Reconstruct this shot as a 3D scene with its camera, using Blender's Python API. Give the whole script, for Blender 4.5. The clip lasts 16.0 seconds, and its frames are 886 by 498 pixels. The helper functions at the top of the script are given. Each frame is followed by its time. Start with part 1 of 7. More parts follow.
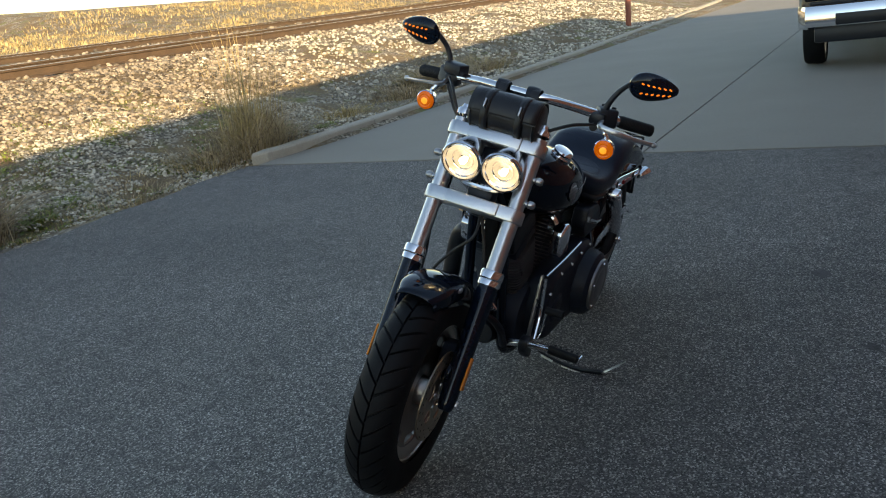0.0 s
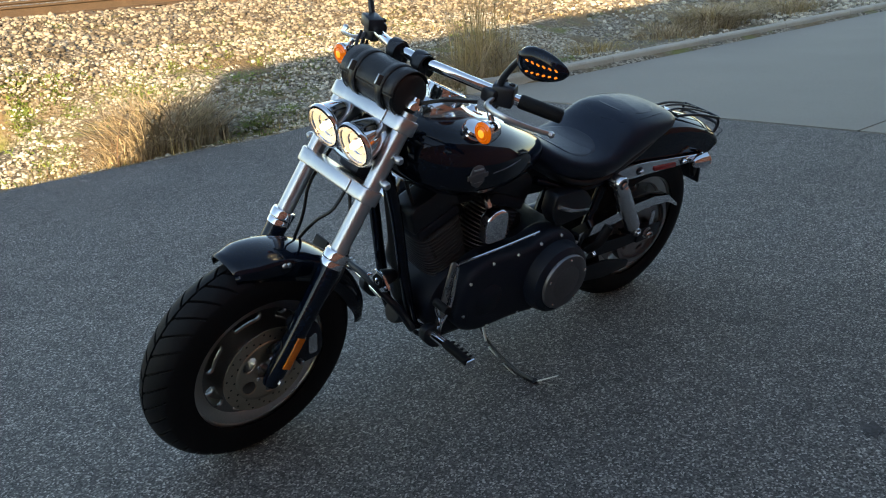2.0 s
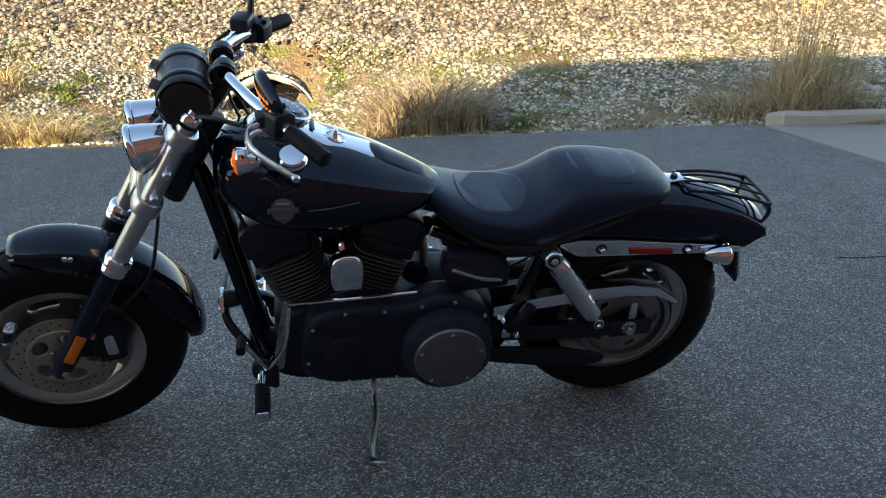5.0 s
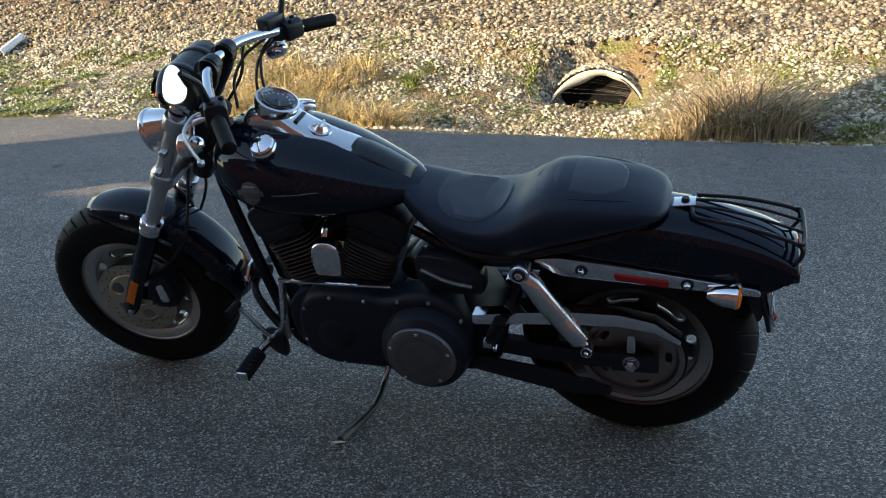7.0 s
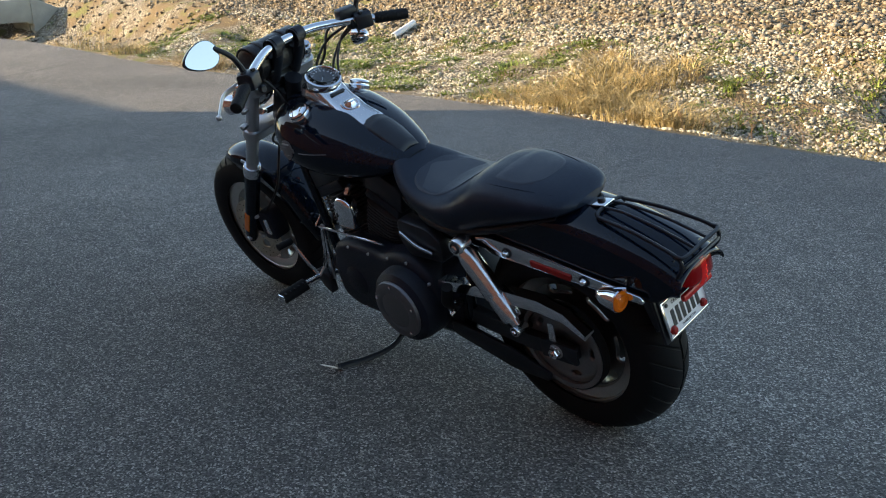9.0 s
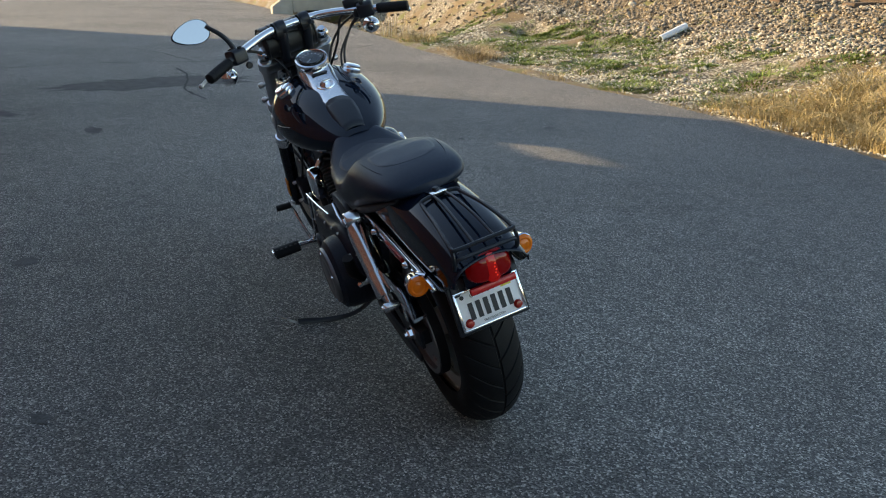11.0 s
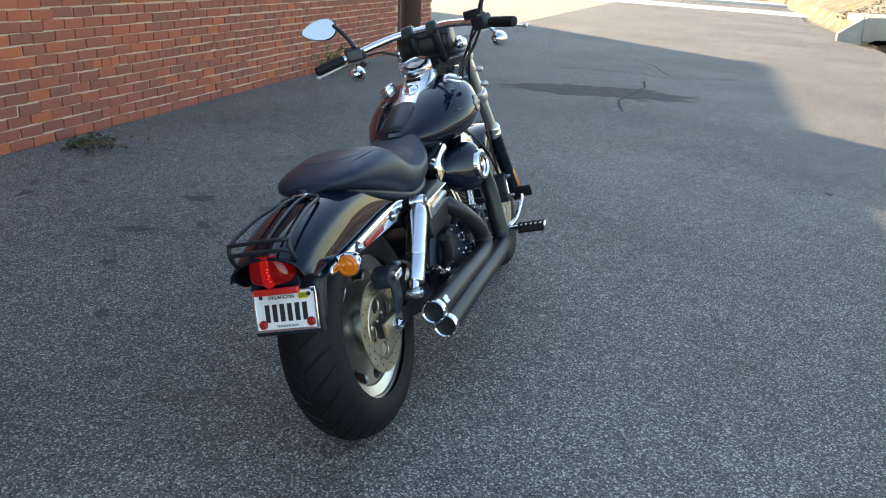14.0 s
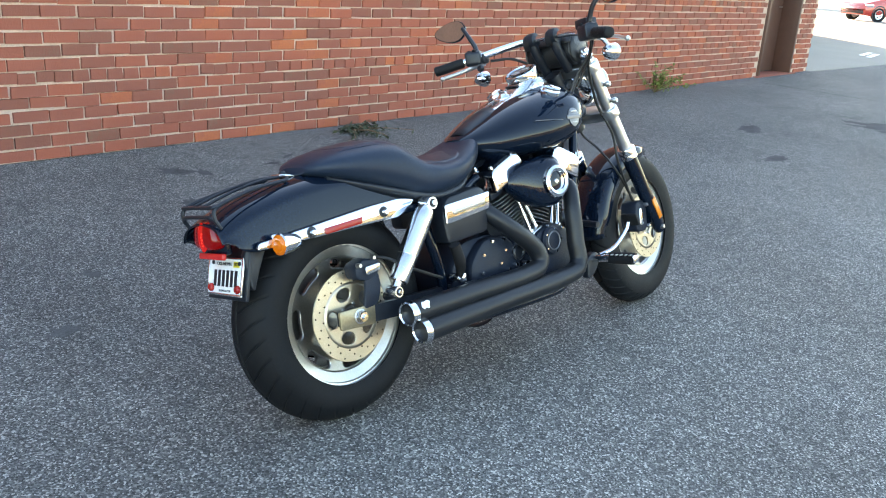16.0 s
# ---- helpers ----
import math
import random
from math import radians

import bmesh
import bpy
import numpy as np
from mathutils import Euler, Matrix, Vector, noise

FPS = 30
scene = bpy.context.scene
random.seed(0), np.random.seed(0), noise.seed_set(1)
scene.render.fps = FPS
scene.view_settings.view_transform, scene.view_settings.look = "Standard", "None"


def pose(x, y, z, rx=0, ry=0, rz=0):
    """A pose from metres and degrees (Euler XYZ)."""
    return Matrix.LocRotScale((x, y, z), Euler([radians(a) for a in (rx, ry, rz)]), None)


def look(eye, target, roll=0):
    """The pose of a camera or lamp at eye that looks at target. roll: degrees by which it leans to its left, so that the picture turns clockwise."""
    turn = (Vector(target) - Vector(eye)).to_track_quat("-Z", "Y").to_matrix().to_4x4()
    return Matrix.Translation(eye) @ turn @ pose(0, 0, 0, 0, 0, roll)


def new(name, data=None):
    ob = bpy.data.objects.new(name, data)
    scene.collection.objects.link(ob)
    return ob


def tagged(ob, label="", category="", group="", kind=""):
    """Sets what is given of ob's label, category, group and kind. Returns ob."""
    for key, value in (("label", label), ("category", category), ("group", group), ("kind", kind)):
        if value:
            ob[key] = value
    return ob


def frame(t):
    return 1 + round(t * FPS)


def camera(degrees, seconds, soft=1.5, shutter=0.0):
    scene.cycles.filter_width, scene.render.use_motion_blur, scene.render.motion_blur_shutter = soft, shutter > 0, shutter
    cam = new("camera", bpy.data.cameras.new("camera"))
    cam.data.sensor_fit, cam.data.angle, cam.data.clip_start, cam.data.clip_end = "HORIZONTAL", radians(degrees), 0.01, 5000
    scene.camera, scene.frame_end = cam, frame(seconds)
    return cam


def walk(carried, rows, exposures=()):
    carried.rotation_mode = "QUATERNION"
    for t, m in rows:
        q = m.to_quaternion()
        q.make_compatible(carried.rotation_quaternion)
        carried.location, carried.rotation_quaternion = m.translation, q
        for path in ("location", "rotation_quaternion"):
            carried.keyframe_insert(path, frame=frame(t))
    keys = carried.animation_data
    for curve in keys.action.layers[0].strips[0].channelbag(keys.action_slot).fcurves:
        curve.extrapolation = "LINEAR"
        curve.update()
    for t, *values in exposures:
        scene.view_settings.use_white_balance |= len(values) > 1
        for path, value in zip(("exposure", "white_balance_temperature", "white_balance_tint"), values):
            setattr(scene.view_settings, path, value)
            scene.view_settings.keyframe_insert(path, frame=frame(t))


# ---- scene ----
cam = camera(55.0, 16.0, soft=1.1)
PATH = [
    (0, (3.6, 1.202, 1.46), (1.929, 0.27, 0.878), -5.6),
    (0.5, (3.372, 1.448, 1.452), (1.79, 0.392, 0.834), -4.9),
    (1, (3.12, 1.652, 1.445), (1.636, 0.461, 0.83), -4.8),
    (1.5, (2.874, 1.942, 1.443), (1.562, 0.553, 0.851), -4.8),
    (2, (2.574, 2.041, 1.43), (1.404, 0.571, 0.744), -3.4),
    (2.5, (2.301, 2.128, 1.444), (1.248, 0.58, 0.74), -2.8),
    (3, (2.045, 2.283, 1.458), (1.136, 0.646, 0.755), -1.9),
    (3.5, (1.784, 2.301, 1.443), (1.043, 0.585, 0.731), -1.2),
    (3.7, (1.674, 2.297, 1.447), (0.965, 0.567, 0.738), -0.8),
    (5.8, (0.533, 2.403, 1.393), (0.622, 0.519, 0.729), -1.0),
    (6, (0.394, 2.424, 1.4), (0.616, 0.549, 0.738), -1.7),
    (6.5, (0.104, 2.346, 1.391), (0.517, 0.506, 0.725), -1.6),
    (7, (-0.174, 2.24, 1.411), (0.415, 0.452, 0.736), -1.9),
    (7.5, (-0.528, 2.231, 1.423), (0.315, 0.543, 0.759), -2.7),
    (8, (-0.798, 2.138, 1.404), (0.135, 0.499, 0.739), -1.7),
    (8.5, (-1.049, 1.988, 1.415), (0.062, 0.467, 0.744), -1.6),
    (8.7, (-1.185, 1.939, 1.407), (0.043, 0.507, 0.743), -1.6),
    (10.8, (-2.179, 0.987, 1.376), (-0.456, 0.2, 0.732), -0.6),
    (11, (-2.207, 0.869, 1.365), (-0.449, 0.168, 0.721), -0.3),
    (11.5, (-2.305, 0.577, 1.367), (-0.47, 0.104, 0.726), -0.3),
    (12, (-2.432, 0.269, 1.376), (-0.549, 0.056, 0.735), 0.3),
    (12.5, (-2.384, -0.014, 1.361), (-0.488, -0.085, 0.73), 2.2),
    (13, (-2.35, -0.328, 1.36), (-0.466, -0.113, 0.725), 1.6),
    (13.5, (-2.329, -0.674, 1.37), (-0.471, -0.279, 0.742), 1.7),
    (14, (-2.18, -0.974, 1.376), (-0.361, -0.428, 0.749), 2.2),
    (14.5, (-2.09, -1.292, 1.373), (-0.373, -0.477, 0.749), 2.1),
    (15, (-1.963, -1.545, 1.367), (-0.328, -0.577, 0.744), 3.1),
    (15.5, (-1.716, -1.742, 1.382), (-0.205, -0.596, 0.747), 3.5),
    (16, (-1.506, -1.981, 1.38), (-0.15, -0.654, 0.748), 3.8),
]
EXPOSURES = [(0, 1.22, 8000, 10), (0.5, 1.12, 8000, 10), (1.5, 1.02, 7950, 10), (2.0, 1.58, 7700, 10), (2.5, 1.95, 7600, 10), (3.5, 2.05, 7600, 10), (6, 1.52, 7300, 10), (8.5, 1.6, 7500, 10), (11, 1.33, 7600, 10), (11.5, 1.63, 7600, 10), (12.5, 1.97, 7550, 10), (13.5, 2.12, 7480, 10), (14.5, 2.12, 7450, 10), (15, 2.44, 7350, 10), (15.5, 2.64, 7450, 10), (16, 2.92, 7650, 10)]
walk(cam, [(t, look(eye, target, roll)) for t, eye, target, roll in PATH], EXPOSURES)

# ---------------------------------------------------------------- light
SUN_AZ = math.atan2(0.74, 0.67)      # direction to the sun in plan, from +x
SUN_EL = radians(16)
world = bpy.data.worlds.new("world")
scene.world = world
world.use_nodes = True
wn = world.node_tree.nodes
sky = wn.new("ShaderNodeTexSky")
sky.sky_type = "NISHITA"
sky.sun_disc = False
sky.sun_elevation = SUN_EL
sky.sun_rotation = math.pi / 2 - SUN_AZ
sky.air_density, sky.dust_density, sky.ozone_density = 1.0, 0.5, 1.6
wn["Background"].inputs[1].default_value = 0.15
world.node_tree.links.new(sky.outputs[0], wn["Background"].inputs[0])
sun = new("sun", bpy.data.lights.new("sun", "SUN"))
sun.data.energy, sun.data.angle, sun.data.color = 4.2, radians(0.55), (1.0, 0.82, 0.585)
sd = Vector((math.cos(SUN_AZ) * math.cos(SUN_EL), math.sin(SUN_AZ) * math.cos(SUN_EL), math.sin(SUN_EL)))
sun.matrix_world = look(sd * 60, (0, 0, 0))


# ---------------------------------------------------------------- materials
def material(name, colour, rough=0.5, metal=0.0, vary=0.15, scale=8.0, fine=120.0, bump=0.0, bump_scale=200.0,
             coat=0.0, island=0.0, objrand=0.0, colour2=None, rough_vary=0.1, spec=0.5):
    m = bpy.data.materials.new(name)
    m.use_nodes = True
    nt = m.node_tree
    n, l = nt.nodes, nt.links
    b = n["Principled BSDF"]
    b.inputs["Metallic"].default_value = metal
    b.inputs["Roughness"].default_value = rough
    b.inputs["Coat Weight"].default_value = coat
    b.inputs["Coat Roughness"].default_value = 0.04
    b.inputs["Specular IOR Level"].default_value = spec
    tc = n.new("ShaderNodeTexCoord")
    big, small = n.new("ShaderNodeTexNoise"), n.new("ShaderNodeTexNoise")
    for tex, sc, det in ((big, scale, 5.0), (small, fine, 3.0)):
        tex.inputs["Scale"].default_value = sc
        tex.inputs["Detail"].default_value = det
        l.new(tc.outputs["Object"], tex.inputs["Vector"])
    add = n.new("ShaderNodeMath")
    add.operation = "MULTIPLY_ADD"
    add.inputs[1].default_value = 0.5
    l.new(small.outputs["Fac"], add.inputs[0])
    half = n.new("ShaderNodeMath")
    half.operation = "MULTIPLY"
    half.inputs[1].default_value = 0.5
    l.new(big.outputs["Fac"], half.inputs[0])
    l.new(half.outputs[0], add.inputs[2])
    value = add.outputs[0]
    if island or objrand:
        src = n.new("ShaderNodeNewGeometry").outputs["Random Per Island"] if island else n.new("ShaderNodeObjectInfo").outputs["Random"]
        mix = n.new("ShaderNodeMix")
        mix.inputs[0].default_value = island or objrand
        l.new(value, mix.inputs[2])
        l.new(src, mix.inputs[3])
        value = mix.outputs[0]
    ramp = n.new("ShaderNodeValToRGB")
    lo = [c * (1 - vary) for c in colour]
    hi = colour2 or [min(1, c * (1 + vary)) for c in colour]
    ramp.color_ramp.elements[0].position, ramp.color_ramp.elements[1].position = (0.3, 0.7) if not (island or objrand) else (0.1, 0.9)
    ramp.color_ramp.elements[0].color, ramp.color_ramp.elements[1].color = (*lo, 1), (*hi, 1)
    l.new(value, ramp.inputs[0])
    l.new(ramp.outputs[0], b.inputs["Base Color"])
    if rough_vary:
        mr = n.new("ShaderNodeMapRange")
        mr.inputs[3].default_value, mr.inputs[4].default_value = max(0.01, rough - rough_vary), min(1, rough + rough_vary)
        l.new(big.outputs["Fac"], mr.inputs[0])
        l.new(mr.outputs[0], b.inputs["Roughness"])
    if bump:
        bt = n.new("ShaderNodeTexNoise")
        bt.inputs["Scale"].default_value, bt.inputs["Detail"].default_value = bump_scale, 4.0
        l.new(tc.outputs["Object"], bt.inputs["Vector"])
        bn = n.new("ShaderNodeBump")
        bn.inputs["Strength"].default_value, bn.inputs["Distance"].default_value = bump, 1.0 / bump_scale
        l.new(bt.outputs["Fac"], bn.inputs["Height"])
        l.new(bn.outputs[0], b.inputs["Normal"])
    return m


def glowing(name, colour, glow, strength, rough=0.15):
    m = material(name, colour, rough, vary=0.1, rough_vary=0.02)
    b = m.node_tree.nodes["Principled BSDF"]
    b.inputs["Emission Color"].default_value = (*glow, 1)
    b.inputs["Emission Strength"].default_value = strength
    return m


def glass(name, tint, rough=0.0):
    m = bpy.data.materials.new(name)
    m.use_nodes = True
    b = m.node_tree.nodes["Principled BSDF"]
    b.inputs["Base Color"].default_value = (*tint, 1)
    b.inputs["Transmission Weight"].default_value = 1.0
    b.inputs["Roughness"].default_value = rough
    b.inputs["IOR"].default_value = 1.45
    return m


def asphalt_material():
    m = material("asphalt", (0.125, 0.12, 0.115), 0.85, vary=0.28, scale=0.9, fine=9.0, rough_vary=0.08)
    nt = m.node_tree
    n, l = nt.nodes, nt.links
    b = n["Principled BSDF"]
    tc = n.new("ShaderNodeTexCoord")
    vor = n.new("ShaderNodeTexVoronoi")
    vor.inputs["Scale"].default_value = 190.0
    l.new(tc.outputs["Object"], vor.inputs["Vector"])
    sep = n.new("ShaderNodeSeparateColor")
    l.new(vor.outputs["Color"], sep.inputs[0])
    r = n.new("ShaderNodeValToRGB")          # pale aggregate chips among dark binder
    e = r.color_ramp.elements
    e[0].position, e[0].color = 0.0, (0.26, 0.26, 0.26, 1)
    e[1].position, e[1].color = 1.0, (3.9, 3.8, 3.65, 1)
    e.new(0.6).color = (0.9, 0.9, 0.9, 1)
    e.new(0.84).color = (1.7, 1.7, 1.65, 1)
    l.new(sep.outputs[0], r.inputs[0])
    mul = n.new("ShaderNodeMix")
    mul.data_type, mul.blend_type = "RGBA", "MULTIPLY"
    mul.inputs[0].default_value = 1.0
    base = b.inputs["Base Color"].links[0].from_socket
    l.new(base, mul.inputs[6])
    l.new(r.outputs[0], mul.inputs[7])
    # broad worn and oily patches
    big = n.new("ShaderNodeTexNoise")
    big.inputs["Scale"].default_value, big.inputs["Detail"].default_value = 0.35, 6.0
    l.new(tc.outputs["Object"], big.inputs["Vector"])
    r2 = n.new("ShaderNodeValToRGB")
    r2.color_ramp.elements[0].position, r2.color_ramp.elements[0].color = 0.35, (0.8, 0.8, 0.8, 1)
    r2.color_ramp.elements[1].position, r2.color_ramp.elements[1].color = 0.68, (1.15, 1.14, 1.12, 1)
    l.new(big.outputs["Fac"], r2.inputs[0])
    mul2 = n.new("ShaderNodeMix")
    mul2.data_type, mul2.blend_type = "RGBA", "MULTIPLY"
    mul2.inputs[0].default_value = 1.0
    l.new(mul.outputs[2], mul2.inputs[6])
    l.new(r2.outputs[0], mul2.inputs[7])
    l.new(mul2.outputs[2], b.inputs["Base Color"])
    bn = n.new("ShaderNodeBump")
    bn.inputs["Strength"].default_value, bn.inputs["Distance"].default_value = 0.55, 0.006
    l.new(vor.outputs["Distance"], bn.inputs["Height"])
    l.new(bn.outputs[0], b.inputs["Normal"])
    return m


ASPHALT = asphalt_material()
CONCRETE = material("concrete", (0.255, 0.232, 0.195), 0.85, vary=0.14, scale=0.8, fine=60, bump=0.25, bump_scale=150)
KERB = material("kerb_concrete", (0.38, 0.35, 0.29), 0.9, vary=0.22, scale=3, fine=80, bump=0.35, bump_scale=90)


def gravelly_soil():
    """Tan soil showing between fine pale chips, with greenish moss in patches."""
    m = material("gravelly_soil", (0.165, 0.112, 0.056), 0.95, vary=0.4, scale=1.3, fine=25, colour2=(0.25, 0.175, 0.09))
    n, l = m.node_tree.nodes, m.node_tree.links
    b = n["Principled BSDF"]
    tc = n.new("ShaderNodeTexCoord")
    vor = n.new("ShaderNodeTexVoronoi")
    vor.inputs["Scale"].default_value = 34.0
    l.new(tc.outputs["Object"], vor.inputs["Vector"])
    sep = n.new("ShaderNodeSeparateColor")
    l.new(vor.outputs["Color"], sep.inputs[0])
    chip = n.new("ShaderNodeValToRGB")
    e = chip.color_ramp.elements
    e[0].position, e[0].color = 0.0, (0.05, 0.04, 0.028, 1)
    e[1].position, e[1].color = 1.0, (0.48, 0.43, 0.34, 1)
    e.new(0.5).color = (0.17, 0.14, 0.095, 1)
    l.new(sep.outputs[0], chip.inputs[0])
    masks = []
    for sc, lo, hi in ((1.1, 0.42, 0.56), (1.9, 0.56, 0.68)):
        nz = n.new("ShaderNodeTexNoise")
        nz.inputs["Scale"].default_value, nz.inputs["Detail"].default_value = sc, 6.0
        l.new(tc.outputs["Object"], nz.inputs["Vector"])
        mr = n.new("ShaderNodeMapRange")
        mr.inputs[1].default_value, mr.inputs[2].default_value = lo, hi
        l.new(nz.outputs["Fac"], mr.inputs[0])
        masks.append(mr.outputs[0])
    base = b.inputs["Base Color"].links[0].from_socket
    mix = n.new("ShaderNodeMix")
    mix.data_type = "RGBA"
    l.new(masks[0], mix.inputs[0])
    l.new(base, mix.inputs[6])
    l.new(chip.outputs[0], mix.inputs[7])
    moss = n.new("ShaderNodeMix")
    moss.data_type = "RGBA"
    l.new(masks[1], moss.inputs[0])
    l.new(mix.outputs[2], moss.inputs[6])
    moss.inputs[7].default_value = (0.15, 0.155, 0.045, 1)
    l.new(moss.outputs[2], b.inputs["Base Color"])
    bn = n.new("ShaderNodeBump")
    bn.inputs["Strength"].default_value, bn.inputs["Distance"].default_value = 0.9, 0.02
    l.new(vor.outputs["Distance"], bn.inputs["Height"])
    l.new(bn.outputs[0], b.inputs["Normal"])
    return m


SOIL = gravelly_soil()
STONE = material("gravel_stone", (0.25, 0.22, 0.165), 0.85, vary=0.5, scale=3, fine=90, island=0.85, colour2=(0.70, 0.65, 0.525), bump=0.3, bump_scale=120)
BALLAST = material("ballast_stone", (0.10, 0.08, 0.058), 0.9, vary=0.5, scale=3, fine=90, island=0.85, colour2=(0.42, 0.35, 0.255), bump=0.3, bump_scale=120)
DRY = material("dry_grass", (0.34, 0.25, 0.10), 0.85, vary=0.4, scale=5, fine=60, island=0.8, colour2=(0.60, 0.46, 0.22))
BROWNGRASS = material("brown_dead_grass", (0.28, 0.20, 0.115), 0.9, vary=0.5, scale=5, fine=60, island=0.8, colour2=(0.56, 0.44, 0.27))
TWIG = material("dead_stem", (0.2, 0.12, 0.07), 0.85, vary=0.4, scale=5, fine=60)
GREEN = material("green_weed", (0.10, 0.15, 0.025), 0.7, vary=0.4, scale=5, fine=60, island=0.8, colour2=(0.24, 0.31, 0.06))
RUST = material("rusty_steel", (0.095, 0.06, 0.034), 0.8, vary=0.35, scale=4, fine=70, bump=0.3)
RAILTOP = material("polished_rail_head", (0.5, 0.48, 0.46), 0.3, 1.0, vary=0.1)


def brick_material(name, island):
    m = material(name, (0.27, 0.085, 0.048), 0.88, vary=0.3, scale=9, fine=70, island=0.72 if island else 0, objrand=0 if island else 0.72, bump=0.5, bump_scale=110)
    e = m.node_tree.nodes["Color Ramp"].color_ramp.elements
    e[0].position, e[0].color = 0.05, (0.09, 0.07, 0.05, 1)
    e[1].position, e[1].color = 0.985, (0.56, 0.17, 0.05, 1)
    for p, c in ((0.10, (0.20, 0.095, 0.06, 1)), (0.17, (0.235, 0.078, 0.05, 1)), (0.4, (0.285, 0.083, 0.052, 1)), (0.65, (0.33, 0.089, 0.052, 1)), (0.80, (0.37, 0.094, 0.05, 1)), (0.88, (0.45, 0.12, 0.045, 1))):
        e.new(p).color = c
    return m


BRICK, BRICKS = brick_material("brick", False), brick_material("brick_far", True)
UPPER = material("upper_brickwork", (0.22, 0.105, 0.075), 0.9, vary=0.3, scale=3, fine=30, bump=0.4, bump_scale=60)
MORTAR = material("mortar", (0.62, 0.445, 0.345), 0.95, vary=0.3, scale=5, fine=90, bump=0.5, bump_scale=150)
CULVERT = material("culvert_plastic", (0.58, 0.54, 0.47), 0.7, vary=0.3, scale=4, fine=50)
# near-black of the pipe, also painted in for the shade inside holes
PIPESHADE = material("black_pipe_and_shade", (0.008, 0.008, 0.008), 0.95, spec=0.1, vary=0.3, scale=8, fine=60)

PAINT = material("black_gloss_paint", (0.0032, 0.0075, 0.0165), 0.025, vary=0.3, scale=6, rough_vary=0.008, spec=0.34)
SATIN = material("satin_black_paint", (0.0085, 0.0115, 0.0175), 0.4, vary=0.3, scale=12, fine=200, bump=0.12, bump_scale=500, spec=0.45)
WRINKLE = material("wrinkle_black_casting", (0.0085, 0.0135, 0.0245), 0.48, vary=0.35, scale=15, fine=300, bump=0.35, bump_scale=600, spec=0.3)
INSERT = material("brushed_seat_insert", (0.012, 0.0185, 0.033), 0.44, vary=0.3, scale=9, fine=250, bump=0.25, bump_scale=500, spec=0.5)
FIN = material("machined_fin_edge", (0.075, 0.08, 0.088), 0.34, vary=0.3, scale=15, fine=300, spec=0.6)
PIPEBLACK = material("black_exhaust_coating", (0.009, 0.0102, 0.013), 0.40, spec=0.38, vary=0.2, scale=10, fine=200, bump=0.06, bump_scale=500)
CHROME = material("chrome", (0.82, 0.83, 0.85), 0.07, 1.0, vary=0.03, rough_vary=0.04)
ALU = material("brushed_aluminium", (0.62, 0.63, 0.64), 0.32, 1.0, vary=0.08, scale=20, fine=400, rough_vary=0.08)
CASTALU = material("cast_aluminium_wheel", (0.62, 0.60, 0.56), 0.36, 1.0, vary=0.12, scale=14, fine=200, bump=0.08, bump_scale=400)
WHEELFACE = material("painted_cast_wheel_face", (0.31, 0.30, 0.285), 0.34, 1.0, vary=0.15, scale=14, fine=200, bump=0.08, bump_scale=400)
PULLEY = material("dull_pulley_casting", (0.30, 0.30, 0.30), 0.38, 0.85, vary=0.2, scale=14, fine=200, bump=0.08, bump_scale=400)
DISC = material("brake_disc_steel", (0.55, 0.47, 0.36), 0.38, 1.0, vary=0.15, scale=25, fine=300)
STEEL = material("steel_bolt", (0.5, 0.5, 0.5), 0.3, 1.0)
RUBBER = material("tyre_rubber", (0.0058, 0.0062, 0.0072), 0.62, vary=0.35, scale=14, fine=150, bump=0.15, bump_scale=350, spec=0.2)
GRIPRUB = material("grip_rubber", (0.007, 0.007, 0.008), 0.6, vary=0.2, spec=0.25)
LEATHER = material("black_seat_vinyl", (0.012, 0.0205, 0.037), 0.4, vary=0.25, scale=6, fine=200, bump=0.2, bump_scale=420, rough_vary=0.1, spec=0.25)
BAGLEATHER = material("black_bag_leather", (0.011, 0.011, 0.012), 0.35, vary=0.25, scale=20, fine=200, bump=0.35, bump_scale=260)
AMBER = glowing("amber_lens_lit", (0.6, 0.12, 0.006), (1.0, 0.19, 0.006), 0.13)
AMBERCORE = glowing("amber_lamp_core", (0.9, 0.36, 0.04), (1.0, 0.34, 0.03), 0.45)
# unlit lens; a faint glow is added to its amber
AMBERDARK = glowing("amber_lens", (0.55, 0.13, 0.006), (1.0, 0.22, 0.01), 0.02)
AMBERREF = material("amber_reflector", (0.8, 0.22, 0.015), 0.2, vary=0.2, fine=300)
LED = glowing("amber_led", (0.8, 0.25, 0.03), (1.0, 0.2, 0.012), 0.4)
REDLENS = glowing("red_lens_lit", (0.13, 0.0015, 0.002), (1.0, 0.004, 0.004), 0.013, 0.06)
REDLENS.node_tree.nodes["Principled BSDF"].inputs["Specular IOR Level"].default_value = 0.4
REDGLOW = glowing("red_lens_middle", (0.25, 0.004, 0.004), (1.0, 0.015, 0.01), 0.05, 0.06)
REDHOT = glowing("painted_red_glint", (0.8, 0.03, 0.02), (1.0, 0.06, 0.03), 0.14)
REDSTRIP = material("red_strip_plastic", (0.55, 0.02, 0.018), 0.25, vary=0.15, fine=300)
REDREF = material("red_reflector", (0.33, 0.015, 0.012), 0.2, vary=0.2, fine=300)
LAMPGLOW = glowing("headlamp_bulb", (1, 0.9, 0.7), (1.0, 0.82, 0.5), 5.0)
